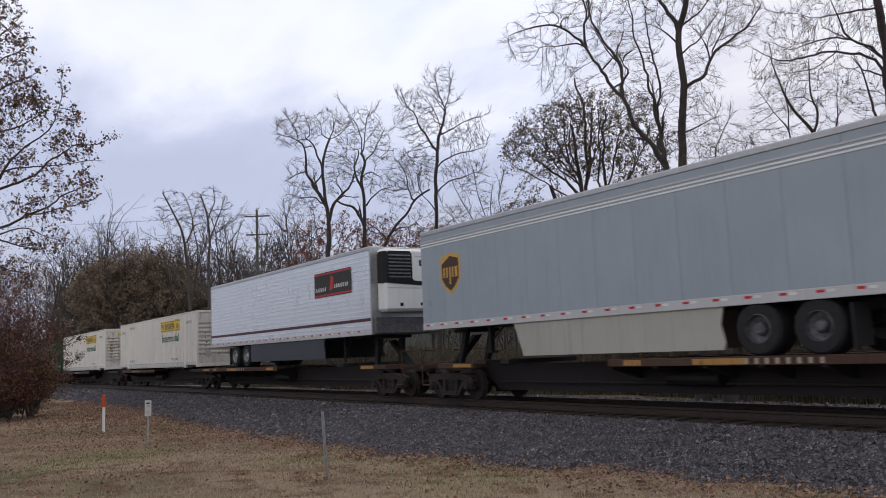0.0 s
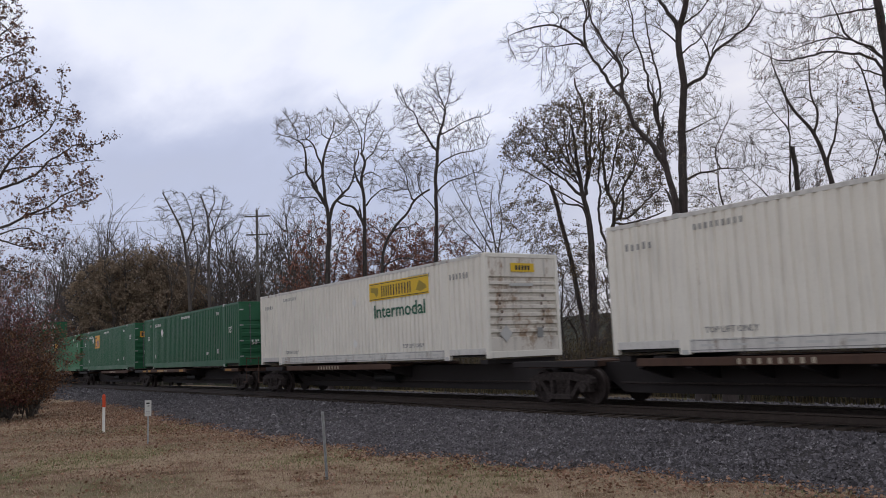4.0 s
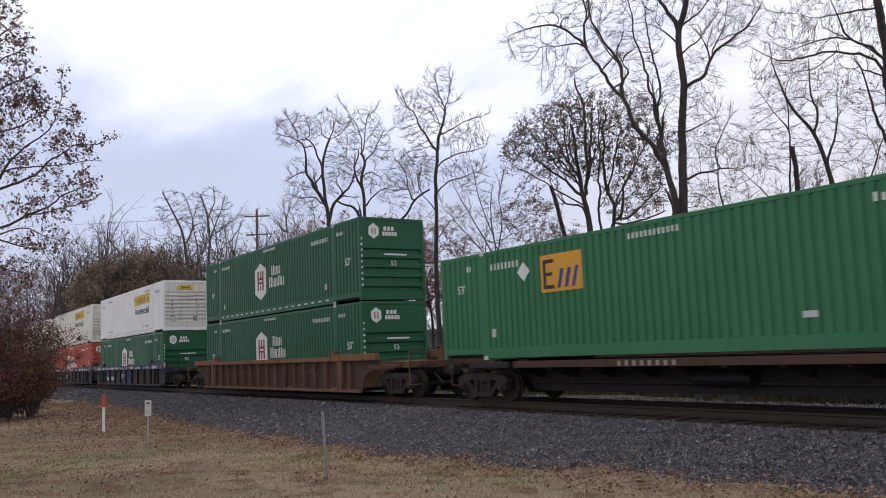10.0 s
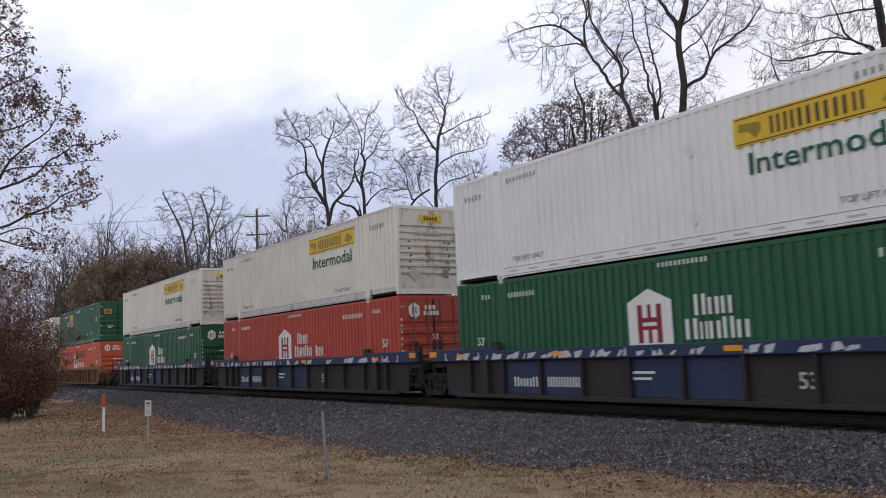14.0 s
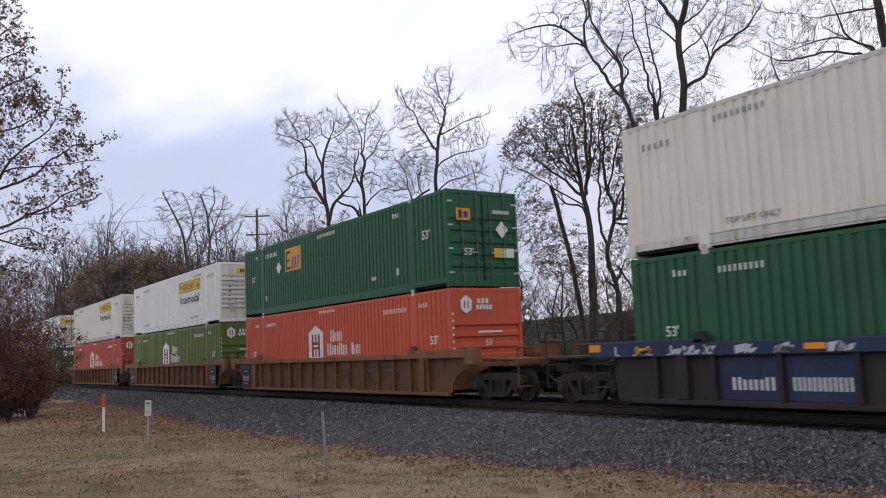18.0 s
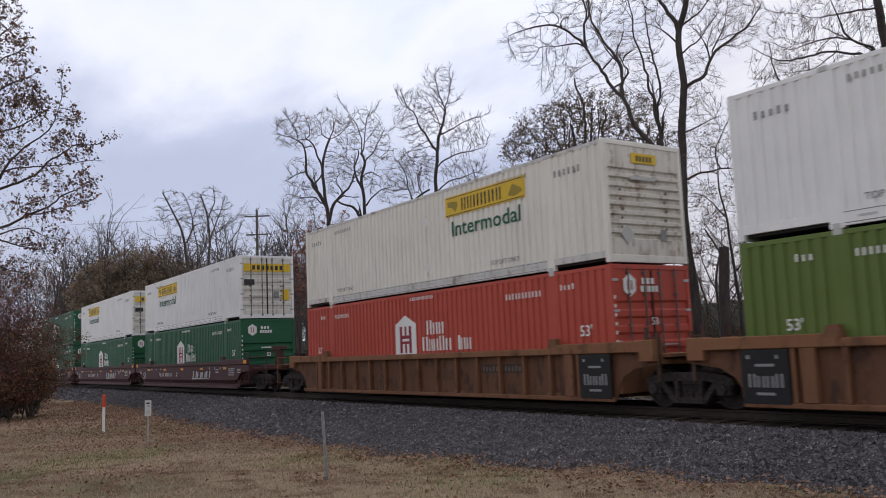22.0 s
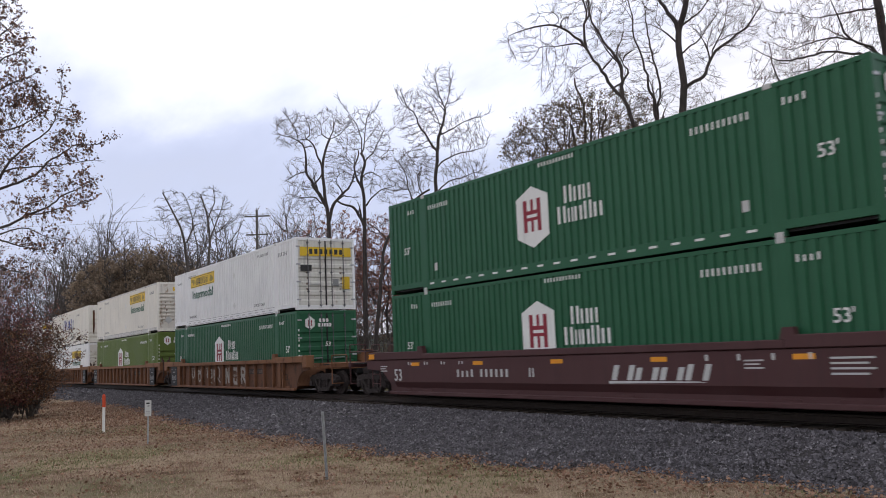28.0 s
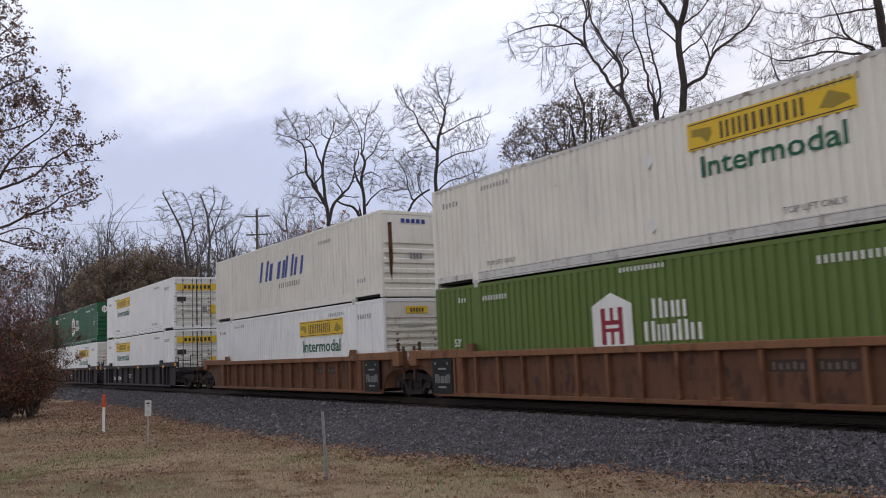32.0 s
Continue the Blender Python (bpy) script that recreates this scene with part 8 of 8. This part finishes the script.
def cold_trailer():
    """White ribbed refrigerated trailer, its cooling unit leading."""
    t = trailer_common("semi_trailer", "white ribbed refrigerated trailer with a dark name panel", P_REEFER, (HX - 11.55, HX - 12.95))
    for s in (-1, 1):
        part("side_wall", Geo().box(-HX, HX, *sorted((s * 1.285, s * 1.25)), 2.24, 4.86), P_REEFER, t)
        z = 2.38
        bead = Geo().box(-HX + 0.02, HX - 0.06, *sorted((s * 1.294, s * 1.285)), -0.016, 0.016, 0.004).mesh("bead", P_BEAD)
        while z < 4.85:
            part("bead", bead, P_BEAD, t).location.z = z
            z += 0.155
        part("stripe", Geo().box(-HX + 0.02, HX - 0.06, *sorted((s * 1.299, s * 1.285)), 2.50, 2.60), D_MAROON if False else paint("dark_maroon_stripe", (0.07, 0.02, 0.03), 0.5, 0.2), t, "dark maroon stripe")
    part("front_wall", Geo().box(HX - 0.05, HX + 0.02, -1.3, 1.3, 2.04, 4.99, 0.015), ALU, t)
    part("rear_frame", Geo().box(-HX - 0.02, -HX + 0.06, -1.3, 1.3, 2.04, 4.98, 0.015), ALU, t)
    u = part("cooling_unit", Geo().box(HX + 0.02, HX + 0.58, -1.07, 1.07, 2.78, 4.88, 0.09), P_WHITE, t, "white cooling unit with a black grille")
    x = HX + 0.58
    # black intake that wraps round the upper corner, louvres across it
    part("grille", Geo().prism([(-0.98, 3.72), (0.96, 3.60), (0.98, 3.66), (0.98, 3.74), (0.06, 3.8), (0.0, 3.88), (0.0, 4.7), (-0.08, 4.79), (-0.9, 4.79), (-0.98, 4.7)], "x", x, x + 0.018), BLACK, u)
    part("side_vent", Geo().prism([(HX + 0.12, 3.74), (HX + 0.49, 3.70), (HX + 0.49, 4.78), (HX + 0.18, 4.78), (HX + 0.12, 4.68)], "y", -1.084, -1.07), BLACK, u)
    part("corner_trim", Geo().prism([(HX + 0.485, -1.082), (HX + 0.592, -0.975), (HX + 0.58, -0.96), (HX + 0.47, -1.07)], "z", 3.72, 4.78), BLACK, u)
    for k in range(7):
        part("louvre", Geo().prism([(x + 0.018, 3.92 + k * 0.12), (x + 0.05, 3.89 + k * 0.12), (x + 0.05, 3.91 + k * 0.12), (x + 0.018, 3.95 + k * 0.12)], "y", -0.92, -0.08), RIM, u)
    badge = part("badge", Geo().box(x, x + 0.006, 0.28, 0.86, 4.3, 4.5, 0.002), D_DARK, u)
    part("badge_line", Geo().box(x + 0.006, x + 0.009, 0.34, 0.8, 4.38, 4.42), D_RED, badge)
    part("seam", Geo().box(x, x + 0.004, -0.98, 0.98, 3.54, 3.56).box(x, x + 0.004, 0.1, 0.96, 4.62, 4.632), D_GREY, u)
    part("vent_slot", Geo().box(x, x + 0.006, 0.3, 0.58, 2.96, 3.06).box(x, x + 0.006, 0.66, 0.9, 2.96, 3.06).box(x, x + 0.006, -0.5, -0.38, 2.95, 3.06), BLACK, u)
    part("nose_mount", Geo().box(HX + 0.02, HX + 0.2, -1.25, 1.25, 2.06, 2.6, 0.03), RIM, t)
    y = -1.302
    p = part("name_panel", Geo().box(HX - 4.3, HX - 1.35, y - 0.006, y, 3.55, 4.45), D_DARK, t, "black name panel with red edges")
    part("panel_edge", Geo().box(HX - 4.3, HX - 1.35, y - 0.01, y - 0.006, 4.36, 4.42).box(HX - 4.3, HX - 1.35, y - 0.01, y - 0.006, 3.58, 3.64).prism([(HX - 3.05, 3.75), (HX - 2.75, 3.8), (HX - 2.7, 4.2), (HX - 2.9, 4.3), (HX - 2.98, 4.0)], "y", y - 0.01, y - 0.006), D_RED, p)
    g = Geo()
    word_bars(g, HX - 4.2, y - 0.006, 3.76, 0.14, (0.13,) * 6, 0.2, 0.3, 0.004)
    word_bars(g, HX - 2.65, y - 0.006, 3.82, 0.14, (0.12,) * 8, 0.15, 0.3, 0.004)
    part("name_marking", g, D_WHITE, p)
    skirt(t, HX - 11.0, HX - 3.7, 1.3, P_DARKSKIRT, 0.0)
    landing_gear(t, HX - 3.0)
    for s in (-1, 1):
        part("mud_flap", Geo().box(HX - 13.6, HX - 13.56, *sorted((s * 0.72, s * 1.28)), 1.2, 1.95), RUBBER, t)
    return t


# ---- the train ----
RIDES = []   # (thing, place in the train, height of its base above the rails)
USED = set()


def put_on(ob, place, z=0.0):
    """Places a thing in the train; a thing that is there already is copied."""
    if ob.name in USED:
        ob = copy_thing(ob, pose(0, 0, 0))
    USED.add(ob.name)
    RIDES.append((ob, place, z))
    return ob


BASE_LOW, BASE_TOP, BASE_SPINE = 0.312, 3.22, 1.13
WHITE = intermodal_box(False, P_WHITE, P_WHITE, "white corrugated container with a yellow panel and green lettering")
SOILED = intermodal_box(False, P_CREAM, P_CREAM, "soiled white corrugated container with a yellow panel and green lettering", 0.17)
RUSTY = intermodal_box(False, P_CREAM, P_CREAM, "soiled white container with rust running down its ribbed end", 0.18)
WHITE_DOORS = intermodal_box(True, P_WHITE, P_WHITE, "white corrugated container with barred doors and a yellow strip", 0.13)
for k, box in enumerate((RUSTY, SOILED, WHITE, WHITE_DOORS)):
    rust_runs(box, HX - 0.019, 3 + k)
GREEN = group_box(False, P_GREEN, "dark green corrugated container with a white six-sided mark")
GREEN_DOORS = group_box(True, P_GREEN, "dark green corrugated container with barred doors leading")
LIME = group_box(False, P_LIME, "lime-green corrugated container with a white six-sided mark")
ORANGE = group_box(False, P_ORANGE, "bright orange corrugated container with white markings", extra=1)
ORANGE_DOORS = group_box(True, P_RED, "red-orange corrugated container with barred doors leading", extra=1)
AMBER = amber_box(True, P_GREEN, "green corrugated container with an amber panel and barred doors")
AMBER_PALE = amber_box(True, P_GREEN_PALE, "faded pale green container with an amber panel")
AMBER_TOP = amber_box(True, P_GREEN, "green corrugated container with an amber panel and barred doors", 1.84)
DIAMOND = amber_box(False, P_GREEN, "green corrugated container with a white diamond placard", 2.0)
SLANTED = slanted_box("white container with slanting dark-blue bars, rust-streaked end")

# single loads on spine cars: kind, leading end in the train
GREY_TRAILER, COLD_TRAILER = grey_trailer(), cold_trailer()
put_on(GREY_TRAILER, -5.67 - HX)
put_on(COLD_TRAILER, -25.02 - HX)
for load, lead in ((SOILED, -43.43), (SOILED, -64.23), (DIAMOND, -82.97), (AMBER, -101.45), (AMBER_PALE, -118.71)):
    put_on(load, lead - HX, BASE_SPINE)
SPINE = "dark three-unit spine car with a rusty wheel deck"
# bogie places of each spine unit and the stretch of its wheel deck
for front, back, deck, lead, trail, first in (
        (-3.2, -20.84, (-2.1, 7.6), "coupled", "coupled", True),
        (-24.42, -42.85, (-7.7, 0.6), "coupled", "joint", True),
        (-42.85, -61.7, (-6.6, 1.0), "joint", "joint", False),
        (-61.7, -79.62, (-7.0, 1.2), "joint", "coupled", False),
        (-83.44, -99.91, (-7.0, 0.8), "coupled", "joint", True),
        (-99.91, -117.35, (-2.2, 5.5), "joint", "joint", False),
        (-117.35, -133.37, (-6.3, 3.6), "joint", "coupled", False)):
    unit = spine_unit(front - back, deck, lead, trail, first, SPINE, first)
    put_on(unit, (front + back) / 2)
    if front > -4:
        part("trailer_hitch", hitch(-5.67 - 16.1 + 0.9 - (front + back) / 2, 1), BLACK, unit)
    elif -25 < front < -24:
        part("trailer_hitch", hitch(-25.02 - 0.9 - (front + back) / 2, -1), BLACK, unit)

BROWN_LABEL = "rust-brown stack car with ribbed sides, weathered"
BLUE_LABEL = "sooty stack car with a worn blue chord and scrawls"
MAROON_LABEL = "maroon stack car with smooth sides and yellow reflectors"
DARK_LABEL = "dark grey stack car with ribbed sides, sooty"
CARS = {}
for style, label in (("brown", BROWN_LABEL), ("blue", BLUE_LABEL), ("maroon", MAROON_LABEL), ("dark", DARK_LABEL)):
    CARS[style, "A"] = well_unit(style, "coupled", "joint", True, label)
    CARS[style, "M"] = well_unit(style, "joint", "joint", False, label)
    CARS[style, "B"] = well_unit(style, "joint", "coupled", False, label)
CARS["brown", "S"] = well_unit("umber", "coupled", "coupled", True, "dusty umber single stack car with ribbed sides")
CARS["brown", "G"] = well_unit("brown", "coupled", "joint", True, "rust-brown stack car sprayed with large pale strokes")
spray_letters(CARS["brown", "G"])
for style, unit, low, top, lead in (
        ("brown", "S", GREEN, GREEN, -139.78),
        ("blue", "A", GREEN, WHITE, -163.55), ("blue", "M", ORANGE_DOORS, SOILED, -182.95), ("blue", "B", GREEN, RUSTY, -202.49),
        ("brown", "A", ORANGE, AMBER_TOP, -225.72), ("brown", "M", LIME, WHITE, -245.29), ("brown", "B", ORANGE_DOORS, SOILED, -264.89),
        ("maroon", "A", GREEN, WHITE_DOORS, -288.17), ("maroon", "M", GREEN, WHITE_DOORS, -307.52), ("maroon", "B", GREEN_DOORS, GREEN_DOORS, -326.98),
        ("brown", "G", GREEN_DOORS, WHITE_DOORS, -350.50), ("brown", "M", LIME, SOILED, -370.06), ("brown", "B", WHITE, SLANTED, -389.37),
        ("dark", "A", WHITE_DOORS, WHITE_DOORS, -412.56), ("dark", "M", WHITE, GREEN, -432.1), ("dark", "B", WHITE, GREEN, -451.6)):
    put_on(CARS[style, unit], lead - HX)
    put_on(low, lead - HX, BASE_LOW)
    put_on(top, lead - HX, BASE_TOP)


def ride(ob, place, z):
    """The way of a thing along the track, one pose every two seconds."""
    rows = []
    for k in range(17):
        s = place + SPEED * k * 2.0
        y, h, sy, sz = track(s)
        rows.append((k * 2.0, pose(s, y, h + z, 0, -math.degrees(math.atan(sz)), math.degrees(math.atan(sy)))))
    walk(ob, rows)


def motions():
    for ob, place, z in RIDES:
        ride(ob, place, z)
    # wheels: two turning wheelsets are keyed, all others on the same side of a bogie turn with them
    turning = {}
    for ob in [o for o in bpy.data.objects if o.data is WHEELSET]:
        side = 1 if ob.location.x > 0 else -1
        if side not in turning:
            walk(ob, [(k / 30, pose(side * 0.889, 0, 0.42, 0, math.degrees(SPEED * k / 30 / 0.42) % 360, 0)) for k in range(961)])
            turning[side] = ob
        else:
            ob.rotation_mode = "QUATERNION"
            keys = ob.animation_data_create()
            keys.action = turning[side].animation_data.action
            keys.action_slot = turning[side].animation_data.action_slot


motions()
